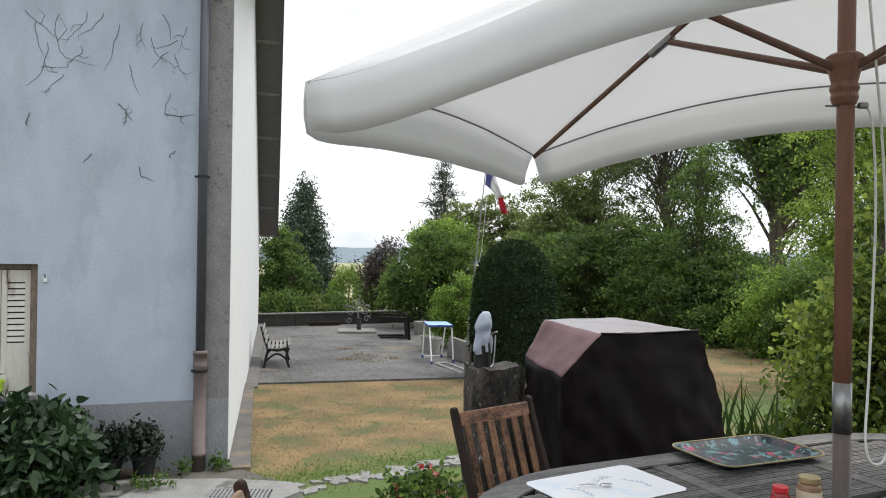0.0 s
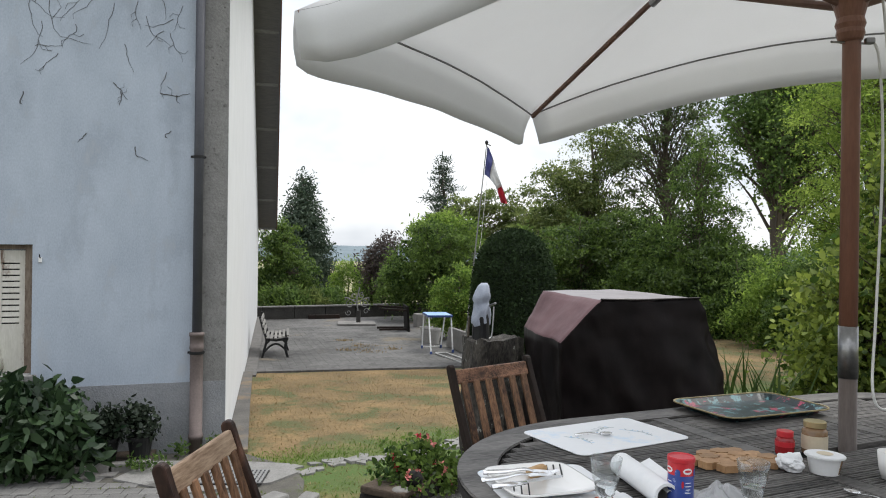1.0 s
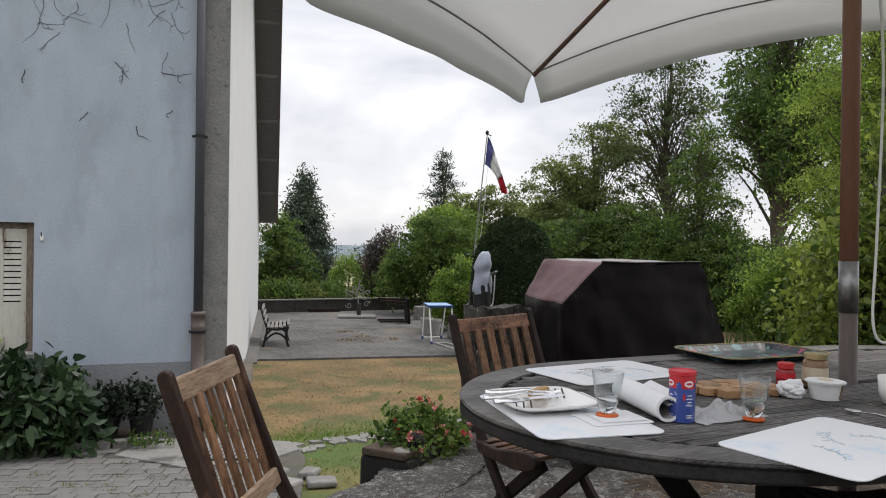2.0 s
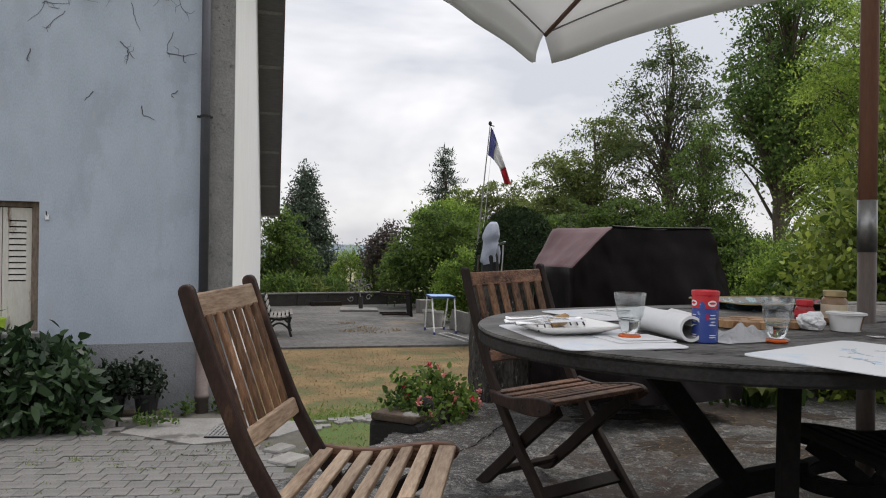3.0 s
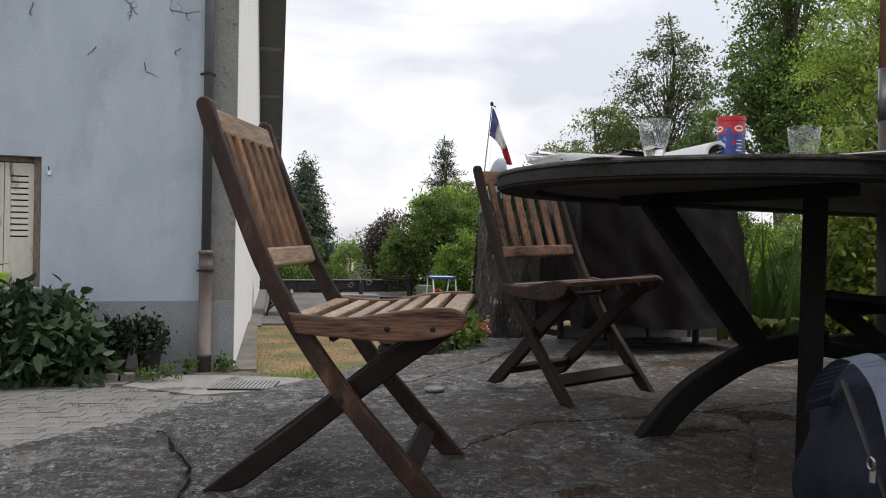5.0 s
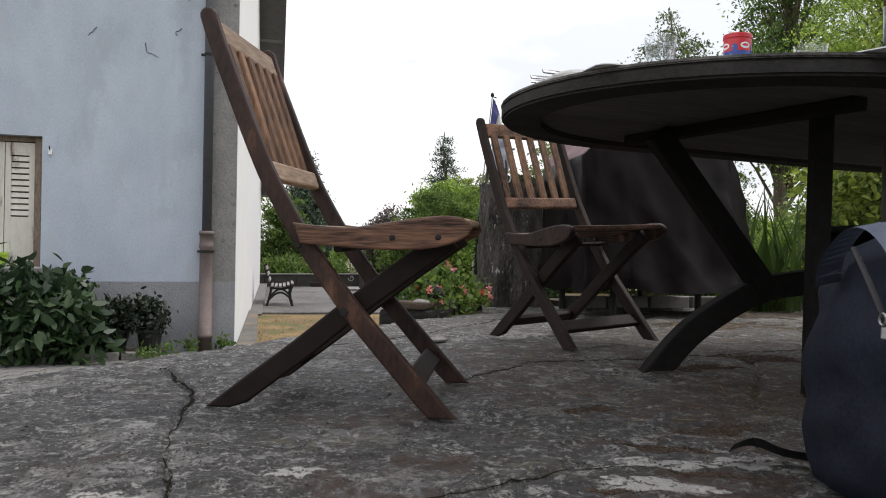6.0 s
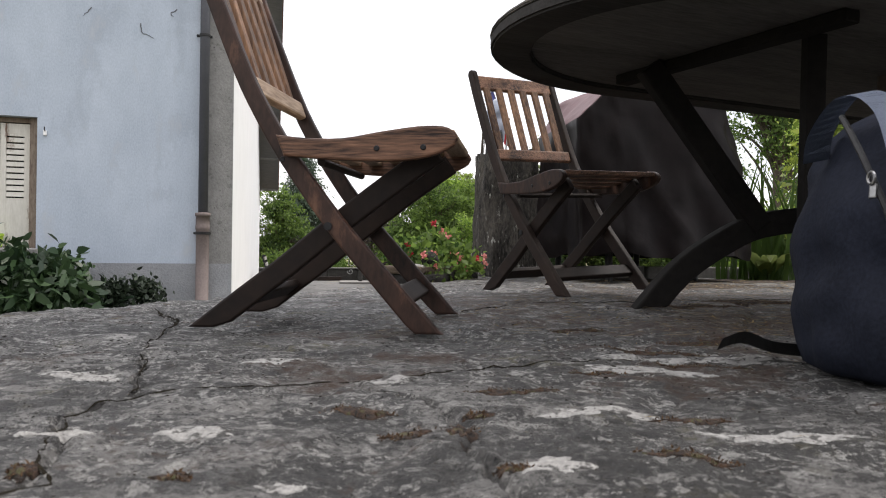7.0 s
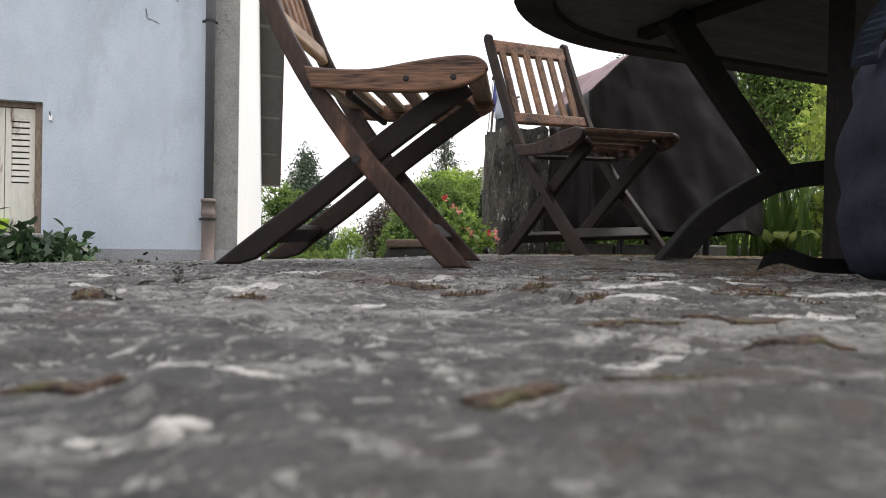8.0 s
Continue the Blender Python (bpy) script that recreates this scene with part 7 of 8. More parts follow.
def tumbler(m, label):
    g = thing("drinking_glass", m, label, "glass", "footed glasses")
    outer = [(0.0, 0.008), (0.017, 0.008), (0.019, 0.014), (0.024, 0.022), (0.0235, 0.027), (0.0265, 0.033), (0.0255, 0.038), (0.0285, 0.046), (0.033, 0.058), (0.0335, 0.066), (0.0345, 0.074), (0.0395, 0.108)]
    inner = [(0.0375, 0.108), (0.0325, 0.074), (0.031, 0.06), (0.028, 0.0475), (0.0, 0.0475)]
    part("bowl", lathe(outer + inner, 32), M_GLASS, g, smooth=True)
    part("base", lathe([(0.0, 0.0095), (0.0165, 0.0095), (0.0185, 0.0145), (0.0232, 0.0222), (0.0228, 0.027), (0.0255, 0.033), (0.0248, 0.038), (0.0272, 0.045), (0.0, 0.045)], 32), M_GLASSBASE, g, "thick glass base", True)
    part("foot", lathe([(0.0, 0.0), (0.0265, 0.0), (0.028, 0.003), (0.025, 0.0065), (0.017, 0.0075), (0.0, 0.0075)], 28), M_ORANGE, g, "orange glass foot", True)
    return g


tumbler(on_table(0.462, 1.883, 0, 0.006), "clear ribbed drinking glass with an orange foot, on a paper napkin")
tumbler(on_table(0.827, 1.91), "clear ribbed drinking glass with an orange foot, on the bare table")
nap = thing("paper_napkin", on_table(0.47, 1.87, 20, 0.003), "crumpled white paper napkin under the glass", "napkin")
bm = plate_of(rounded(0.16, 0.13, 0.008), 0, 0.002)
part("lower_sheet", bm, M_PAPER, nap)
bm = bmesh.new()
g = [[bm.verts.new((-0.06 + 0.012 * i + 0.01, -0.05 + 0.012 * j, 0.0034 + 0.002 * abs(noise.noise(Vector((i * 0.4, j * 0.4, 1)))))) for j in range(9)] for i in range(11)]
for a, b in zip(g, g[1:]):
    for j in range(8):
        bm.faces.new((a[j], a[j + 1], b[j + 1], b[j]))
part("upper_sheet", bm, M_PAPER, nap)

# tin: blue with red band and lid, white oval
M_TINBLUE = mat("printed_blue", (0.03, 0.06, 0.26), (0.05, 0.09, 0.34), 30, 0.35, 0.0, 90, spot=(0.35, 0.42, 0.62), spot_scale=45, spot_edge=(0.62, 0.66))
M_TINRED = mat("printed_red", (0.50, 0.02, 0.03), (0.58, 0.035, 0.045), 10, 0.35, 0.0, 60)
tin = thing("salt_tin", on_table(0.643, 1.883, 25), "blue cardboard salt tin with a red lid and band", "tin")
part("body", lathe([(0.0, 0.0), (0.031, 0.0), (0.031, 0.082)], 32), M_TINBLUE, tin, smooth=False)
part("band", lathe([(0.0311, 0.082), (0.0314, 0.082), (0.0314, 0.112)], 32), M_TINRED, tin, "red printed band")
part("lid", lathe([(0.0322, 0.112), (0.0332, 0.114), (0.0332, 0.122), (0.031, 0.124), (0.029, 0.121), (0.0, 0.121)], 32), M_TINRED, tin, "red plastic lid")


def on_tin(ang, zc, w, h, r=0.0317):
    bm = bmesh.new()
    pts = []
    for k in range(20):
        a = 2 * math.pi * k / 20
        t = radians(ang) + w / 2 * math.cos(a) / r
        pts.append(bm.verts.new((r * math.cos(t), r * math.sin(t), zc + h / 2 * math.sin(a))))
    bm.faces.new(pts)
    bmesh.ops.triangulate(bm, faces=bm.faces)
    return bm


for ang in (-100, -20, 170):
    part("oval_mark", on_tin(ang, 0.094, 0.024, 0.015), M_PAPER, tin, "white oval mark")
    part("oval_mark", on_tin(ang, 0.0945, 0.017, 0.006, 0.0319), M_TINRED, tin)
    part("round_mark", on_tin(ang + 45, 0.088, 0.014, 0.02, 0.0319), M_TINBLUE, tin, "blue round mark")
    for zc, w in ((0.066, 0.016), (0.058, 0.02), (0.05, 0.014), (0.042, 0.018), (0.018, 0.02), (0.013, 0.02)):
        part("label_bar", on_tin(ang + 4, zc, w, 0.0024, 0.0313), M_PAPER, tin)
    part("red_mark", on_tin(ang - 22, 0.062, 0.006, 0.018, 0.0313), M_TINRED, tin)


roll = thing("paper_roll", on_table(0.546, 2.11, -79), "loose roll of white kitchen paper", "paper roll")
part("roll", tube([(0, 0, 0.032), (0.26, 0.008, 0.032)], 0.0315, 28, cap=False), M_PAPER, roll, smooth=True)
part("core", tube([(0.0, 0, 0.032), (0.258, 0.008, 0.032)], 0.0245, 24, cap=False), M_POT, roll, "grey inner tube", True)
end_ring = part("end_ring", ring([(0.0315 * math.cos(t), 0.0315 * math.sin(t)) for t in (2 * math.pi * i / 28 for i in range(28))], [(0.0245 * math.cos(t), 0.0245 * math.sin(t)) for t in (2 * math.pi * i / 28 for i in range(28))], -0.001, 0.001, 0), M_PAPER, roll)
end_ring.matrix_local = pose(0.26, 0.008, 0.032, 0, 90, 1.8)
part("loose_end", rough_up(solid((0.2, 0.045, 0.002), (0.15, 0.035, 0.052), (28, 0, 0)), 0.1, 0.006), M_PAPER, roll)

# tray
tray = thing("serving_tray", on_table(1.214, 2.965, 25), "dark floral serving tray with a gold rim", "tray")
M_TRAY = mat("dark_floral_print", (0.004, 0.008, 0.010), (0.012, 0.03, 0.034), 8, 0.28, 0.0, 60, spot=(0.10, 0.22, 0.24), spot_scale=22, spot_edge=(0.54, 0.58), spot2=(0.36, 0.05, 0.10), spot2_scale=14, spot2_edge=(0.58, 0.61), spec=0.3)
M_GOLD = mat("worn_gold_edge", (0.36, 0.28, 0.14), (0.5, 0.4, 0.22), 10, 0.35, 0.0, 60, metal=0.6)
part("base", plate_of(rounded(0.44, 0.26, 0.04), 0.0, 0.004), M_TRAY, tray)
o1, o2, o3 = rounded(0.44, 0.26, 0.04), rounded(0.485, 0.305, 0.055), rounded(0.52, 0.335, 0.06)
bm = bmesh.new()
V = [[bm.verts.new((x, y, z)) for x, y in o] for o, z in ((o1, 0.004), (o2, 0.024), (o3, 0.025), (o2, 0.021), (o1, 0.0))]
for A, B in zip(V, V[1:]):
    for i in range(len(A)):
        j = (i + 1) % len(A)
        bm.faces.new((A[i], A[j], B[j], B[i]))
part("rim", bm, M_TRAY, tray)
part("edge", ring(rounded(0.524, 0.339, 0.062), rounded(0.512, 0.327, 0.057), 0.0235, 0.0275, 0), M_GOLD, tray, "gold edge line")

trivet = thing("wooden_trivet", on_table(0.885, 2.265, 20), "brown wooden trivet of joined wavy pieces", "trivet")
M_TRIVET = mat("pale_brown_wood", (0.24, 0.125, 0.055), (0.46, 0.28, 0.14), 10, 0.6, 0.3, 60, vary=0.2)
for i in range(5):
    for j in range(4):
        if (i, j) in ((0, 0), (4, 3), (0, 3)):
            continue
        x, y = -0.10 + i * 0.05 + (0.02 if j % 2 else 0), -0.07 + j * 0.042
        pts = [(0.031 * (1 + 0.16 * math.sin(5 * a + i + j)) * math.cos(a), 0.023 * (1 + 0.16 * math.sin(5 * a + i)) * math.sin(a)) for a in (2 * math.pi * k / 16 for k in range(16))]
        part("piece", plate_of([(x + px, y + py) for px, py in pts], 0.0, 0.018 + 0.002 * ((i + j) % 2)), M_TRIVET, trivet)

M_FILM = glass_mat("thin_plastic_film", (0.96, 0.97, 0.98), 0.25)
M_FILM.node_tree.nodes["Principled BSDF"].inputs["Transmission Weight"].default_value = 0.55
M_FILM.node_tree.nodes["Principled BSDF"].inputs["Base Color"].default_value = (0.8, 0.81, 0.82, 1)
bag = thing("plastic_bag", on_table(0.755, 1.945, 30), "crumpled clear plastic bag", "plastic bag")
bm = bmesh.new()
g = []
for i in range(22):
    row = []
    for j in range(14):
        x, y = -0.11 + 0.22 * i / 21, -0.06 + 0.12 * j / 13
        e = min(i, 21 - i, j * 1.6, (13 - j) * 1.6) / 8
        h = min(1, e) * (0.022 + 0.03 * abs(noise.noise(Vector((x * 14, y * 14, 2)))) + 0.02 * noise.noise(Vector((x * 40, y * 40, 4)))) + 0.001
        row.append(bm.verts.new((x + 0.012 * noise.noise(Vector((y * 20, x * 5, 0))), y + 0.012 * noise.noise(Vector((x * 20, 3, 0))), max(0.001, h))))
    g.append(row)
for a, b in zip(g, g[1:]):
    for j in range(13):
        bm.faces.new((a[j], b[j], b[j + 1], a[j + 1]))
part("film", bm, M_FILM, bag)

M_JAM = mat("red_preserve", (0.22, 0.01, 0.012), (0.36, 0.025, 0.03), 12, 0.15, 0.0, 60)
M_HONEY = mat("brown_preserve", (0.16, 0.09, 0.045), (0.30, 0.19, 0.10), 12, 0.2, 0.0, 60)
M_LABEL = mat("cream_label", (0.55, 0.46, 0.32), (0.66, 0.58, 0.44), 12, 0.7, 0.0, 60)
jar = thing("jam_jar", on_table(1.098, 2.373), "small jar of red preserve with a red lid", "jar")
part("vessel", lathe([(0.0, 0.0), (0.026, 0.0), (0.028, 0.005), (0.028, 0.045), (0.022, 0.056), (0.0, 0.056)], 24), M_JAM, jar, smooth=True)
part("label", lathe([(0.0284, 0.026), (0.0286, 0.026), (0.0286, 0.042)], 24), M_TINRED, jar, "red paper label")
part("lid", lathe([(0.0, 0.072), (0.023, 0.072), (0.0245, 0.07), (0.0245, 0.056), (0.022, 0.056)], 24), M_TINRED, jar, "red lid")
jar = thing("jam_jar", on_table(1.193, 2.385), "jar of brown preserve with a brass-coloured lid and cream label", "jar")
part("vessel", lathe([(0.0, 0.0), (0.034, 0.0), (0.037, 0.006), (0.037, 0.072), (0.03, 0.084), (0.0, 0.084)], 28), M_HONEY, jar, smooth=True)
part("label", lathe([(0.0374, 0.018), (0.0377, 0.018), (0.0377, 0.06)], 28), M_LABEL, jar, "cream paper label")
part("lid", lathe([(0.0, 0.102), (0.031, 0.102), (0.033, 0.1), (0.033, 0.085), (0.03, 0.085)], 28), M_GOLD, jar, "brass-coloured lid")
ball = thing("paper_napkin", on_table(1.045, 2.205), "crumpled ball of white paper napkin", "napkin")
bm = bmesh.new()
bmesh.ops.create_icosphere(bm, subdivisions=4, radius=0.036)
for v in bm.verts:
    v.co *= 1 + 0.3 * noise.noise(v.co * 45) + 0.2 * noise.noise(v.co * 95)
    v.co.z = max(0.0, v.co.z * 0.75 + 0.024)
part("crumple", bm, M_PAPER, ball)
tub = thing("food_tub", on_table(1.135, 2.195, 15), "white plastic tub with a peeled foil lid", "tub")
part("vessel", lathe([(0.0, 0.0), (0.038, 0.0), (0.047, 0.046), (0.054, 0.047), (0.054, 0.05), (0.0, 0.05)], 28), M_WHITE, tub, smooth=False)
bm = bmesh.new()
a0, a1 = radians(-70), radians(10)
lo = [bm.verts.new((0.0388 * math.cos(a0 + (a1 - a0) * k / 8), 0.0388 * math.sin(a0 + (a1 - a0) * k / 8), 0.003)) for k in range(9)]
hi = [bm.verts.new((0.0474 * math.cos(a0 + (a1 - a0) * k / 8), 0.0474 * math.sin(a0 + (a1 - a0) * k / 8), 0.044)) for k in range(9)]
for k in range(8):
    bm.faces.new((lo[k], lo[k + 1], hi[k + 1], hi[k]))
part("side_label", bm, M_HONEY, tub, "brown side panel")
part("foil_lid", lathe([(0.0, 0.054), (0.03, 0.053), (0.052, 0.0515)], 28), M_PAPER, tub, "white foil lid with a coloured print")
part("lid_print", lathe([(0.0, 0.0548), (0.022, 0.0543)], 20), M_LABEL, tub)
cup = thing("cup", on_table(1.30, 2.155), "plain white cup beside the tub", "cup")
part("vessel", lathe([(0.0, 0.0), (0.026, 0.0), (0.034, 0.03), (0.038, 0.075), (0.036, 0.075), (0.031, 0.03), (0.0, 0.008)], 26), M_PORCELAIN, cup, smooth=True)

# backpack
M_PACK = mat("dark_navy_fabric", (0.005, 0.006, 0.0095), (0.019, 0.0225, 0.035), 5, 0.7, 0.25, 160, contrast=(0.3, 0.7), depth=0.006, spec=0.1)
M_STRAP = mat("grey_blue_webbing", (0.09, 0.115, 0.165), (0.17, 0.20, 0.27), 5, 0.75, 0.3, 260, depth=0.002)
pack = thing("backpack", pose(0.772, 1.245, 0, 0, 0, 14), "dark navy backpack standing on the terrace beside the table", "backpack")


def pack_body():
    bm = bmesh.new()
    rings_ = []
    prof = [(0.0, 0.80), (0.012, 0.93), (0.04, 0.985), (0.10, 1.0), (0.17, 1.0), (0.22, 0.985), (0.27, 0.95), (0.31, 0.86), (0.335, 0.72), (0.352, 0.55), (0.36, 0.3)]
    zs_ = sorted(set([q[0] for q in prof] + [0.02 * k for k in range(3, 15)]))
    for i, (z, k) in enumerate([(q * 1.13, float(np.interp(q, [p[0] for p in prof], [p[1] for p in prof]))) for q in zs_]):
        ring_ = []
        for q in range(48):
            a = 2 * math.pi * q / 48
            e = 3.2
            r = 1 / (abs(math.cos(a)) ** e + abs(math.sin(a)) ** e) ** (1 / e)
            w = 1 + 0.07 * noise.noise(Vector((math.cos(a) * 2.2 + z * 5, math.sin(a) * 2.2, z * 10))) + 0.045 * noise.noise(Vector((math.cos(a) * 4 + z * 9, math.sin(a) * 4, z * 20)))
            ring_.append(bm.verts.new((0.225 * k * r * w * math.cos(a) + 0.03 * z / 0.4, 0.15 * k * r * w * math.sin(a) + 0.03 * z / 0.4, z)))
        rings_.append(ring_)
    for a, b in zip(rings_, rings_[1:]):
        for q in range(48):
            bm.faces.new((a[q], a[(q + 1) % 48], b[(q + 1) % 48], b[q]))
    bm.faces.new(rings_[0][::-1])
    bm.faces.new(rings_[-1])
    return bm


part("body", pack_body(), M_PACK, pack, smooth=True)
part("front_pocket", rough_up(solid((0.33, 0.06, 0.2), (0.01, -0.15, 0.14), (4, 0, 0), 0.025), 0.1, 0.008), M_PACK, pack, smooth=True)
part("zip", tube(smooth_line([(-0.17, -0.168, 0.20), (-0.12, -0.176, 0.245), (0.0, -0.18, 0.25), (0.14, -0.172, 0.245)], 4), 0.005, 6), M_BLACK, pack)
part("zip_pull", solid((0.005, 0.010, 0.02), (-0.231, -0.088, 0.262), (0, 6, 20), 0.002), M_STEEL, pack, "silver zip pull")
part("zip_ring", tube([(-0.234, -0.088 + 0.006 * math.cos(t), 0.279 + 0.008 * math.sin(t)) for t in (2 * math.pi * k / 12 for k in range(13))], 0.0022, 6), M_STEEL, pack)
part("side_zip", tube(smooth_line([(-0.205, 0.0, 0.375), (-0.218, -0.04, 0.335), (-0.226, -0.075, 0.29), (-0.222, -0.108, 0.22), (-0.215, -0.12, 0.12)], 4), 0.0045, 6), M_BLACK, pack, "black zip")
strap_path = smooth_line([(-0.19, 0.07, 0.32), (-0.193, 0.056, 0.36), (-0.186, 0.022, 0.402), (-0.178, -0.005, 0.41), (-0.183, -0.045, 0.392), (-0.193, -0.083, 0.352), (-0.2, -0.12, 0.25)], 5)
bm = bmesh.new()
prev = None
for i, p in enumerate(strap_path):
    c = Vector(p)
    d = Vector(strap_path[min(i + 1, len(strap_path) - 1)]) - Vector(strap_path[max(i - 1, 0)])
    side = Vector((0.97, -0.1, 0.2)).normalized() * 0.022
    quad_ = (bm.verts.new(c - side), bm.verts.new(c + side))
    if prev:
        bm.faces.new((prev[0], prev[1], quad_[1], quad_[0]))
    prev = quad_
bmesh.ops.solidify(bm, geom=list(bm.faces), thickness=0.012)
part("shoulder_strap", bm, M_STRAP, pack, "grey-blue padded strap", True)
loose = smooth_line([(-0.06, 0.11, 0.02), (-0.12, 0.17, 0.018), (-0.16, 0.21, 0.02), (-0.20, 0.235, 0.034), (-0.235, 0.25, 0.02)], 4)
bm = bmesh.new()
prev = None
for i, p in enumerate(loose):
    c = Vector(p)
    d = Vector(loose[min(i + 1, len(loose) - 1)]) - Vector(loose[max(i - 1, 0)])
    side = Vector((-d.y, d.x, 0)).normalized() * 0.024 + Vector((0, 0, 0.013))
    quad_ = (bm.verts.new(c - side), bm.verts.new(c + side))
    if prev:
        bm.faces.new((prev[0], prev[1], quad_[1], quad_[0]))
    prev = quad_
bmesh.ops.solidify(bm, geom=list(bm.faces), thickness=0.006)
part("loose_strap", bm, M_BLACK, pack, "black strap end trailing on the ground")


# ---- grass, weeds, litter ----
L_STRAW = leaf_mat("straw_grass", (0.19, 0.135, 0.06), (0.33, 0.24, 0.115), 0.4)
L_GRASS = leaf_mat("green_grass", (0.07, 0.14, 0.015), (0.19, 0.29, 0.045), 0.35)


def on_lawn(x, y):
    return not inside(x, y, TERRACE) and not inside(x, y, COURT)


def grass(name, n, x0, x1, y0, y1, size, material, seed, keep, label):
    rng = np.random.default_rng(seed)
    pts = []
    xs, ys = rng.uniform(x0, x1, n), y0 + (y1 - y0) * rng.random(n) ** 1.3
    for x, y in zip(xs, ys):
        if on_lawn(x, y) and keep(x, y, rng.random()):
            pts.append((x, y, lie(y) + 0.03 * noise.noise(Vector((x * 0.5, y * 0.5, 0)))))
    pts = np.array(pts)
    me = leaves_mesh(name, pts, size * (1 + 0.35 * rng.normal(size=len(pts))).clip(0.4, 1.8), rng, 0.2, 0, 0.45 if material is L_STRAW else 0.9)
    return tagged(mesh_part(name, me, material), label, "grass", kind="stuff")


def greenness(x, y):
    """The lawn stays green along the stepping stones and in scattered patches."""
    off = (y - 8.0) - 0.79 * (x + 0.36)
    band = max(0.0, 1.0 - abs(off - 0.35) / 0.9) if off > -0.6 else 0.4
    return 1.3 * band + 0.5 * (noise.noise(Vector((x * 0.8, y * 0.8, 3))) + 0.2)


def lawn_area(x, y):
    return x > -2.55 - 0.266 * (y - 7.76) + 0.35 and (y > 6.1 + 0.75 * (x + 1.2) or x > -0.9) and not (x < -1.4 and y < 7.3)


grass("dry_grass", 70000, -5, 6, 5.6, 14.6, 0.026, L_STRAW, 201, lambda x, y, r: lawn_area(x, y) and r > greenness(x, y) * 0.8, "dry straw-coloured lawn grass")
grass("green_grass", 130000, -3.2, 3, 5.6, 13.5, 0.032, L_GRASS, 202, lambda x, y, r: lawn_area(x, y) and r < greenness(x, y) - 0.42, "green lawn grass along the stepping stones")
grass("far_grass", 30000, 0.5, 12, 12, 24, 0.03, L_STRAW, 203, lambda x, y, r: True, "dry lawn grass beyond the barbecue")

# weeds in the courtyard and paving joints
rng = np.random.default_rng(205)
sp = []
for cx, cy, w in ((-2.35, 17.4, 0.4), (-2.0, 16.4, 0.45), (-2.6, 16.6, 0.3), (-1.6, 16.9, 0.25), (-3.0, 18.5, 0.2)):
    for k in range(110):
        x, y = cx + rng.normal() * w * 0.4, cy + rng.normal() * w * 0.35
        sp.append((x, y, lie(y) + 0.03))
sp = np.array(sp)
tagged(mesh_part("court_weeds", leaves_mesh("court_weeds", sp, 0.07 * (1 + 0.3 * rng.normal(size=len(sp))).clip(0.4, 1.7), rng, 0.15, 0, 1.2), L_STRAW), "dry weeds in the courtyard joints", "weeds", kind="stuff")
sp = []
for cx, cy in ((-2.95, 5.75), (-2.6, 5.65), (-2.2, 5.95), (-2.0, 6.05), (-1.75, 6.1), (-2.4, 6.0), (-3.25, 5.6), (-2.75, 6.0), (-1.6, 6.3), (-3.4, 6.0), (-1.9, 5.7), (-2.3, 5.55)):
    for k in range(26):
        sp.append((cx + rng.normal() * 0.06, cy + rng.normal() * 0.03, YARD + 0.04))
for q in range(120):
    j, u = rng.integers(4, 16), rng.uniform(0, 4.2)
    c, s_ = math.cos(radians(6)), math.sin(radians(6))
    cx, cy = -5.3 + u * c - (j - 0.5) * 0.2 * s_, 3.4 + u * s_ + (j - 0.5) * 0.2 * c
    if inside(cx, cy, [(-3.6, 4.2), (-1.2, 4.2), (-1.2, 6.2), (-3.3, 6.5)]):
        w = rng.uniform(0.02, 0.09)
        for k in range(rng.integers(3, 14)):
            sp.append((cx + rng.normal() * w, cy + rng.normal() * 0.012, YARD + 0.036))
sp = np.array(sp)
tagged(mesh_part("joint_weeds", leaves_mesh("joint_weeds", sp, 0.022 * (1 + 0.3 * rng.normal(size=len(sp))).clip(0.4, 1.7), rng, 0.3, 0, 1.0), L_OLIVE), "small weeds growing in the paving joints", "weeds", kind="stuff")
# moss cushions and pale lichen crusts on the terrace
M_MOSS = mat("rusty_brown_moss", (0.006, 0.004, 0.003), (0.07, 0.037, 0.02), 90, 1.0, 1.0, 420, contrast=(0.42, 0.6), spot=(0.055, 0.052, 0.02), spot_scale=60, spot_edge=(0.54, 0.6), depth=0.01)
L_MOSS = leaf_mat("moss_tips", (0.02, 0.011, 0.006), (0.15, 0.085, 0.04), 0.2, 0.8)
M_LICHEN = mat("pale_lichen_crust", (0.12, 0.117, 0.11), (0.33, 0.322, 0.305), 45, 0.95, 0.9, 220, spot=(0.04, 0.038, 0.035), spot_scale=50, spot_edge=(0.52, 0.6), depth=0.004)


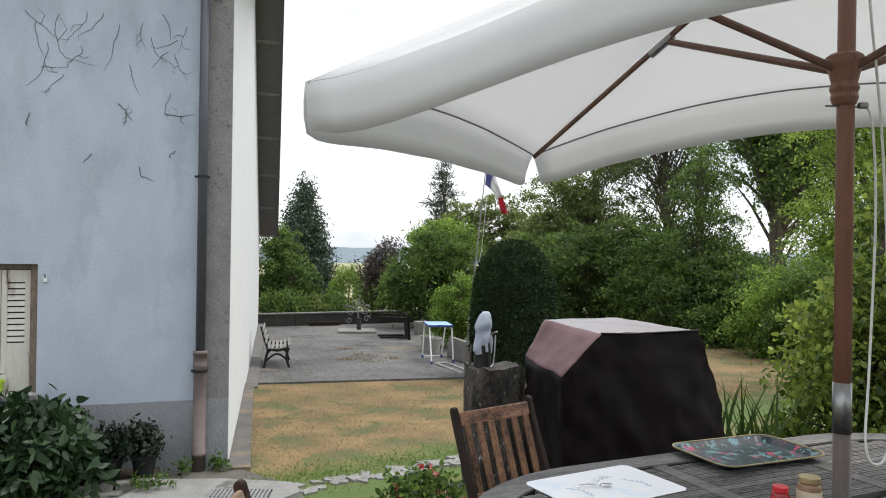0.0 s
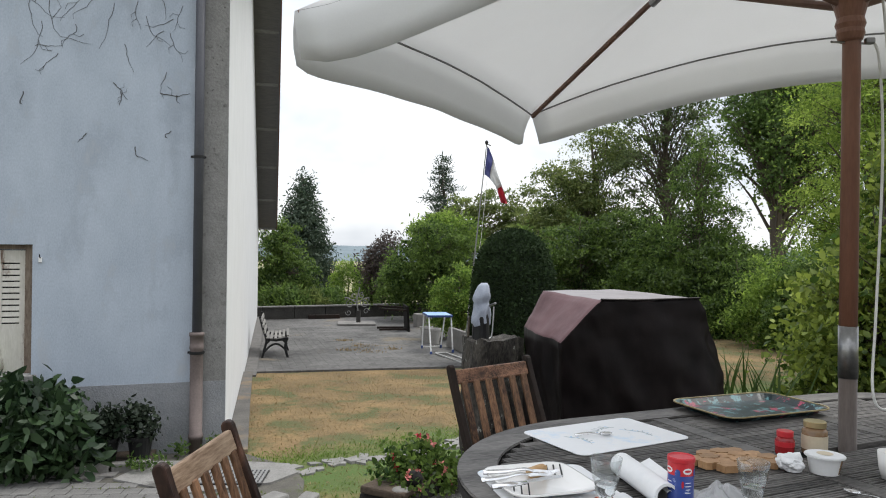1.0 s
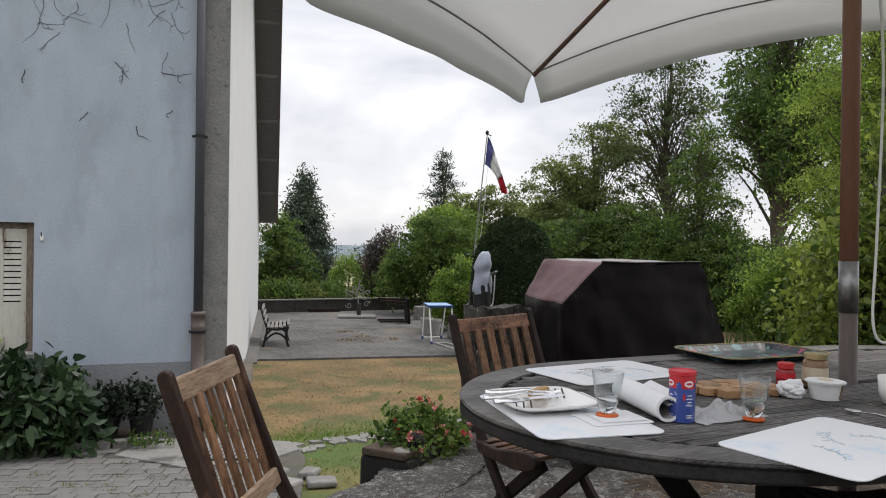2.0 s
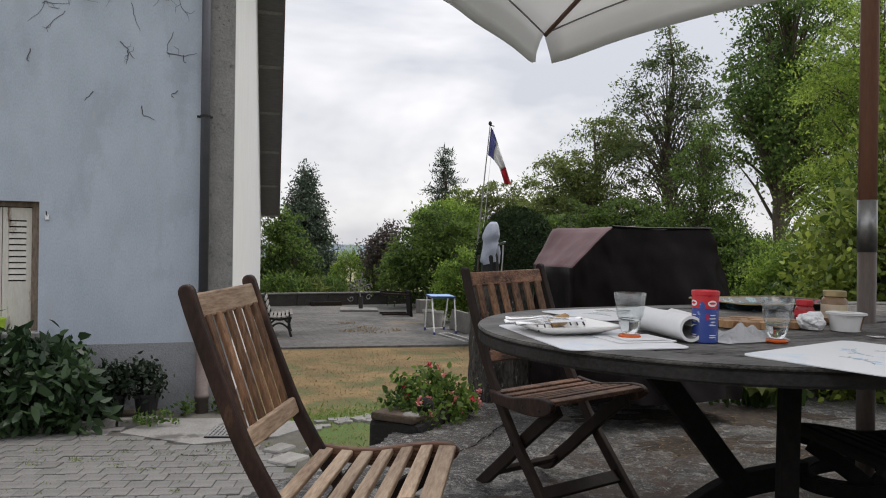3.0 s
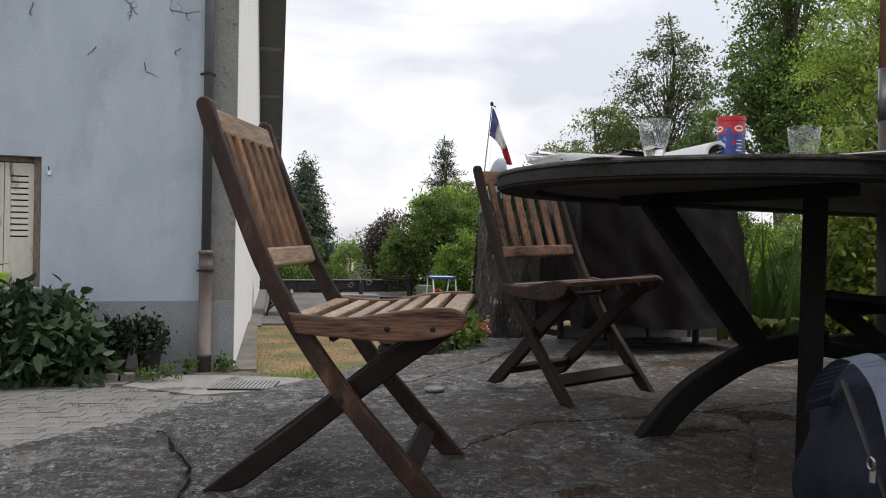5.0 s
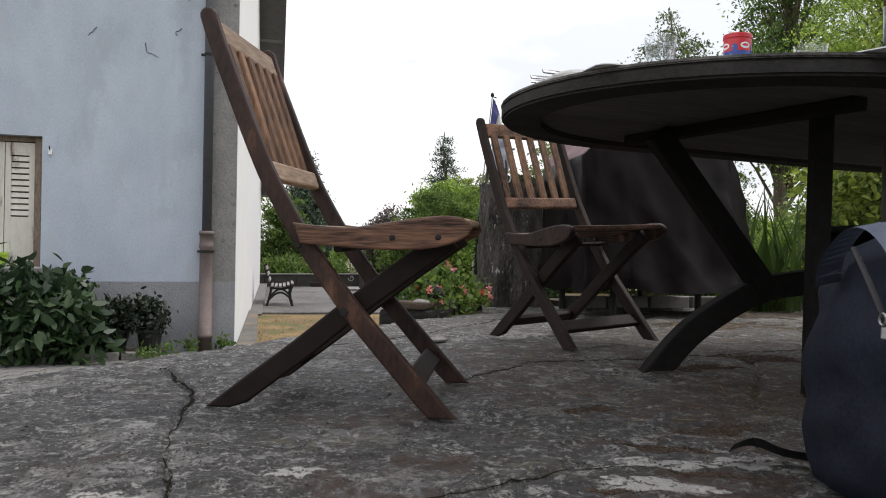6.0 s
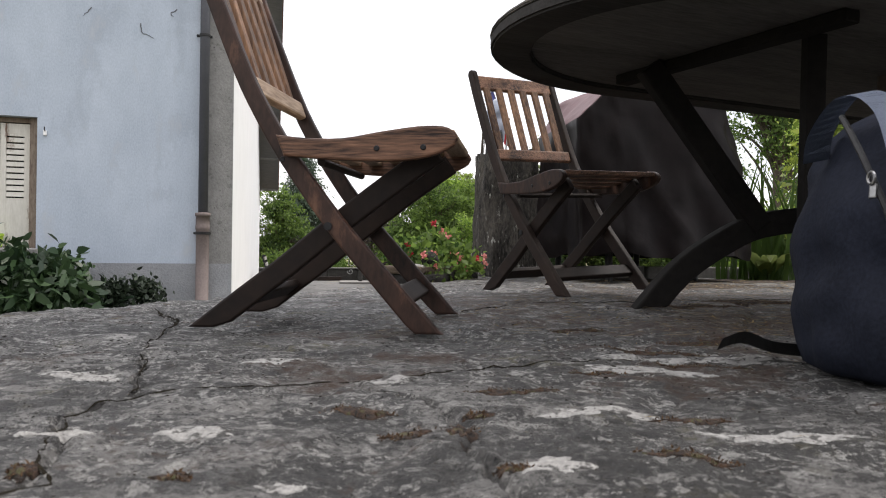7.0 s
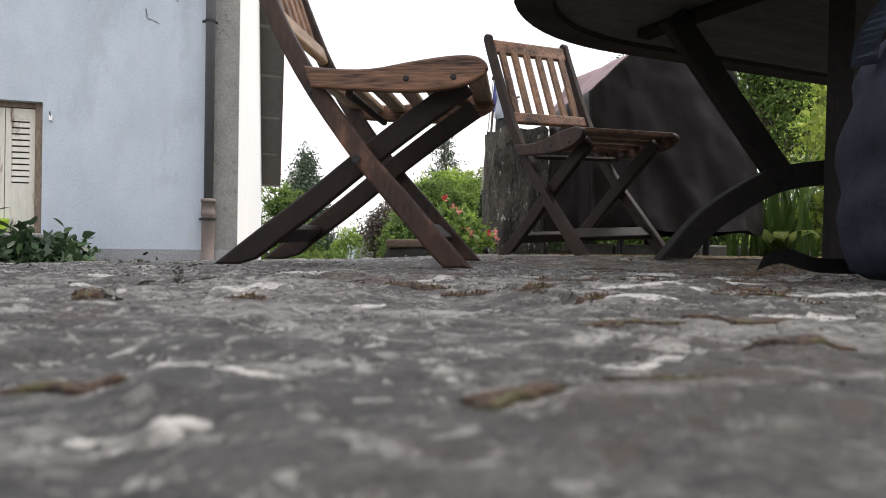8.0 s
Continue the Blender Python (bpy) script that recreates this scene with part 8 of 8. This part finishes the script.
def crust(name, label, category, x, y, rx, ry, turn, high, material, seed, group, nr=8, na=48):
    """A low ragged cushion that follows the worn slab."""
    bm = bmesh.new()
    c, s_ = math.cos(radians(turn)), math.sin(radians(turn))
    rows = []
    for i in range(nr + 1):
        row = []
        for k in range(na):
            a = 2 * math.pi * k / na
            edge = 1 + 0.6 * noise.noise(Vector((math.cos(a) * 1.6, math.sin(a) * 1.6, seed))) + 0.55 * noise.noise(Vector((math.cos(a) * 4.5, math.sin(a) * 4.5, seed + 9)))
            r = edge * i / nr
            u, w = rx * r * math.cos(a), ry * r * math.sin(a)
            px, py = x + u * c - w * s_, y + u * s_ + w * c
            h = high * (1 - (i / nr) ** 3) * (0.7 + 0.6 * noise.noise(Vector((px * 60, py * 60, seed)))) - (0.003 if i == nr else 0)
            row.append(bm.verts.new((px - x, py - y, slab_height(px, py) + crack_depth(px, py) * 0.6 + h + 0.0006)))
            if i == 0:
                break
        rows.append(row)
    for k in range(na):
        bm.faces.new((rows[0][0], rows[1][k], rows[1][(k + 1) % na]))
    for a_, b_ in zip(rows[1:], rows[2:]):
        for k in range(na):
            bm.faces.new((a_[k], b_[k], b_[(k + 1) % na], a_[(k + 1) % na]))
    bmesh.ops.recalc_face_normals(bm, faces=bm.faces)
    t_ = thing(name, pose(x, y, 0), label, category, group)
    part("cushion" if high > 0.002 else "crust", bm, material, t_, smooth=True)
    if material is M_MOSS and y > 0.6:
        rg = np.random.default_rng(int(seed * 10) + 5)
        q = []
        for k in range(int(220000 * rx * ry) + 80):
            r, a = math.sqrt(rg.random()) * 1.25, rg.uniform(0, 2 * math.pi)
            u, w = rx * r * math.cos(a), ry * r * math.sin(a)
            px, py = x + u * c - w * s_, y + u * s_ + w * c
            if noise.noise(Vector((px * 70, py * 70, seed))) > -0.05 - 0.2 * (1 - r):
                q.append((px - x, py - y, slab_height(px, py) + 0.001))
        if len(q) > 4:
            mesh_part("moss_fringe", leaves_mesh("moss_fringe", np.array(q), 0.0036 * (1 + 0.4 * rg.normal(size=len(q))).clip(0.4, 2.0), rg, 0.4, 0, 0.9), L_MOSS, t_)


for i, (x, y, rx, ry, tn) in enumerate(((-0.184, 0.693, 0.022, 0.012, 10), (-0.074, 0.944, 0.05, 0.022, -8), (-0.013, 0.859, 0.04, 0.016, 25), (0.10, 1.06, 0.07, 0.018, 20), (0.242, 1.247, 0.05, 0.02, 0), (0.40, 1.53, 0.12, 0.03, -5), (0.038, 0.868, 0.02, 0.03, 0), (0.083, 0.735, 0.018, 0.012, 0), (0.43, 1.36, 0.09, 0.02, -12), (0.55, 1.68, 0.14, 0.05, 8), (0.24, 0.78, 0.05, 0.018, -10), (0.30, 1.85, 0.09, 0.04, 30), (0.7, 2.4, 0.2, 0.08, 15), (1.0, 2.65, 0.2, 0.1, -20), (-0.31, 0.70, 0.014, 0.02, 0), (0.14, 0.565, 0.05, 0.012, 0), (0.29, 0.93, 0.06, 0.02, 10), (0.06, 0.93, 0.02, 0.012, 0), (-0.005, 0.325, 0.022, 0.010, 10), (0.035, 0.345, 0.018, 0.009, -15), (-0.135, 0.345, 0.022, 0.008, 0), (0.12, 0.44, 0.035, 0.010, 5), (0.07, 0.55, 0.04, 0.012, -8))):
    crust("moss_cushion", "low rusty brown moss cushion in a hollow of the terrace", "moss", x, y, rx * 0.75, ry * 0.75, tn, 0.0022, M_MOSS, 3.1 * i, "moss on the terrace")
for i, (x, y, rx, ry, tn) in enumerate(((-0.377, 0.828, 0.045, 0.024, 12), (-0.215, 0.826, 0.034, 0.016, -10), (-0.099, 0.684, 0.018, 0.012, 0), (0.315, 1.288, 0.10, 0.04, -8), (0.113, 0.742, 0.032, 0.02, 20), (0.36, 1.41, 0.09, 0.025, 6), (0.522, 1.44, 0.07, 0.03, -10), (0.19, 0.95, 0.07, 0.018, 5), (0.354, 0.86, 0.08, 0.02, -6), (-0.09, 0.352, 0.02, 0.008, 0), (-0.082, 0.286, 0.014, 0.007, 0), (-0.06, 1.15, 0.03, 0.015, 0), (-0.26, 1.3, 0.05, 0.03, 20), (-0.5, 1.15, 0.06, 0.03, -20), (0.05, 0.42, 0.015, 0.008, 0), (0.2, 0.62, 0.03, 0.014, 10))):
    crust("lichen_crust", "pale grey lichen crust on the terrace concrete", "lichen", x, y, rx, ry, tn, 0.0009, M_LICHEN, 2.3 * i + 50, "lichen on the terrace")
M_DIRT = mat("dry_brown_dirt", (0.010, 0.007, 0.005), (0.06, 0.043, 0.029), 14, 1.0, 1.0, 160, contrast=(0.38, 0.64), spot=(0.12, 0.09, 0.055), spot_scale=30, spot_edge=(0.58, 0.68), depth=0.01)
for i, (x, y, rx, ry, tn) in enumerate(((1.55, 4.55, 0.7, 0.25, 12), (2.1, 3.6, 0.5, 0.5, 0), (1.2, 3.9, 0.4, 0.16, 20))):
    crust("dirt_patch", "dry brown dirt blown together on the terrace", "dirt", x, y, rx, ry, tn, 0.0045, M_DIRT, 4.7 * i + 90, "dirt on the terrace", 16, 80)
# near-black ribbons stand in for the shade down inside the cracks
M_CRACK = mat("black_crack_line", (0.004, 0.0037, 0.003), (0.022, 0.018, 0.012), 60, 1.0, 0.8, 300, depth=0.004, spec=0.05)
for i, line in enumerate(CRACKS[:4]):
    pts = []
    for (ax, ay), (bx, by) in zip(line, line[1:]):
        k = max(2, int(math.hypot(bx - ax, by - ay) / 0.015))
        pts += [(ax + (bx - ax) * q / k, ay + (by - ay) * q / k) for q in range(k)]
    bm = bmesh.new()
    prev = None
    ox, oy = pts[0]
    for k in range(1, len(pts) - 1):
        (x0, y0), (x1, y1) = pts[k - 1], pts[k + 1]
        d = math.hypot(x1 - x0, y1 - y0)
        nx, ny = -(y1 - y0) / d, (x1 - x0) / d
        wob = 0.014 * noise.noise(Vector((pts[k][0] * 9, pts[k][1] * 9, i))) + 0.006 * noise.noise(Vector((pts[k][0] * 34, pts[k][1] * 34, i)))
        x, y = pts[k][0] + nx * wob, pts[k][1] + ny * wob
        half = max(0.0004, (0.0013 if y < 1.7 else 0.0028) * (1 + 1.8 * noise.noise(Vector((x * 21, y * 21, 8 + i)))))
        row = []
        for e in (-1, 0, 1):
            px, py = x + nx * e * half, y + ny * e * half
            row.append(bm.verts.new((px - ox, py - oy, slab_height(px, py) + crack_depth(px, py) + (0.0008 if e == 0 else -0.0006))))
        if prev:
            for a_, b_, c_, d_ in ((0, 1, 1, 0), (1, 2, 2, 1)):
                bm.faces.new((prev[a_], prev[b_], row[c_], row[d_]))
        prev = row
    cr = thing("crack_line", pose(ox, oy, 0), "thin black line standing for the dark inside a terrace crack", "moss", "moss in the cracks")
    part("strand", bm, M_CRACK, cr, smooth=True)

# loose grit, chips and flakes on the worn slab
def grit(name, n, size, material, seed, sign, label, y1=2.3):
    rg = np.random.default_rng(seed)
    q = []
    while len(q) < n:
        y = 0.22 + (y1 - 0.22) * rg.random() ** 1.3
        x = rg.uniform(-0.62, 0.62) * (y + 0.25) + 0.05
        if inside(x, y, TERRACE) and sign * (noise.noise(Vector((x * 5, y * 5, 11))) + 0.6 * noise.noise(Vector((x * 17, y * 17, 5)))) > rg.uniform(-0.35, 0.25):
            q.append((x, y, 0.0))
    q = np.array(q)
    near = np.clip((q[:, 1] + 0.15) / 1.1, 0.3, 1.5)
    me_ = leaves_mesh(name, q, size * near * (1 + 0.5 * rg.normal(size=n)).clip(0.3, 2.4), rg, 0.75, 0, 0, True)
    co_ = np.empty(len(me_.vertices) * 3)
    me_.vertices.foreach_get("co", co_)
    co_ = co_.reshape(-1, 3)
    lift = np.repeat(np.array([slab_height(a, b) for a, b in q[:, :2]]), 6)
    co_[:, 2] = np.abs(co_[:, 2]) * 0.3 + lift + 0.0012
    me_.vertices.foreach_set("co", co_.reshape(-1))
    return tagged(mesh_part(name, me_, material), label, "grit", kind="stuff")


L_PALEGRIT = leaf_mat("pale_grit", (0.07, 0.068, 0.063), (0.27, 0.262, 0.245), 0.0, 0.9)
L_DARKGRIT = leaf_mat("dark_grit", (0.010, 0.009, 0.008), (0.06, 0.053, 0.044), 0.0, 0.9)
grit("pale_grit", 15000, 0.0024, L_PALEGRIT, 301, 1, "pale sand grains and lichen flakes on the terrace")
grit("dark_grit", 14000, 0.0034, L_DARKGRIT, 302, -1, "dark grit and moss crumbs on the terrace")

# dry litter on the terrace
sp = []
for k in range(900):
    x, y = rng.uniform(-1.0, 2.6), rng.uniform(0.7, 5.0)
    if inside(x, y, TERRACE) and rng.random() < (0.9 if x > 0.35 and y > 1.6 else 0.3):
        sp.append((x, y, rise(x, y) + 0.004))
for k in range(1800):
    x, y = 1.3 + 0.55 * rng.normal(), 3.7 + 0.6 * rng.normal()
    if inside(x, y, TERRACE):
        sp.append((x, y, rise(x, y) + 0.004))
for k in range(1700):
    x, y = 0.75 + 0.42 * rng.normal(), 2.05 + 0.42 * rng.normal()
    if inside(x, y, TERRACE) and y > 1.25:
        sp.append((x, y, rise(x, y) + 0.004))
sp = np.array(sp)
me = leaves_mesh("dry_litter", sp, np.where(sp[:, 1] < 1.7, 0.014, 0.03) * (1 + 0.5 * rng.normal(size=len(sp))).clip(0.25, 2.6), rng, 0.1, 0, 0)
co = np.empty(len(me.vertices) * 3)
me.vertices.foreach_get("co", co)
co = co.reshape(-1, 3)
co[:, 2] = np.abs(co[:, 2] - np.repeat(sp[:, 2], 4)) * 0.14 + np.repeat(sp[:, 2], 4) - 0.002
me.vertices.foreach_set("co", co.reshape(-1))
tagged(mesh_part("dry_litter", me, L_STRAW), "dry needles, straw and leaf bits lying on the terrace", "litter", kind="stuff")

# block paving of the yard, rows along the terrace
yard = thing("yard_paving", pose(0, 0, YARD), "grey block paving with weeds in the joints", "paving", kind="structure")
PW, PD = 0.15, 0.165
bm = solid((PW - 0.007, PD - 0.008, 0.07), (0, 0, 0), bevel=0.005)
paver_mesh = bpy.data.meshes.new("paver")
bm.to_mesh(paver_mesh)
bm.free()
paver_mesh.materials.append(M_PAVER)
YARD_AREA = [(-3.6, 4.2), (-1.6, 4.2), (-1.2, 5.0), (-1.35, 6.1), (-1.75, 6.35), (-2.25, 6.26), (-3.08, 6.6), (-3.05, 6.95), (-4.6, 6.45)]
count = 0
for j in range(22):
    for i in range(34):
        u, v = (i + 0.5 * (j % 2)) * PW, j * PD
        c, s_ = math.cos(radians(6)), math.sin(radians(6))
        x, y = -5.3 + u * c - v * s_, 3.4 + u * s_ + v * c
        if inside(x, y, YARD_AREA) and count < 420:
            ob = new("paver", paver_mesh)
            ob.parent = yard
            ob.matrix_local = pose(x, y, 0.0 + random.uniform(-0.004, 0.004), random.uniform(-1, 1), random.uniform(-1, 1), 6 + random.uniform(-1.2, 1.2))
            count += 1
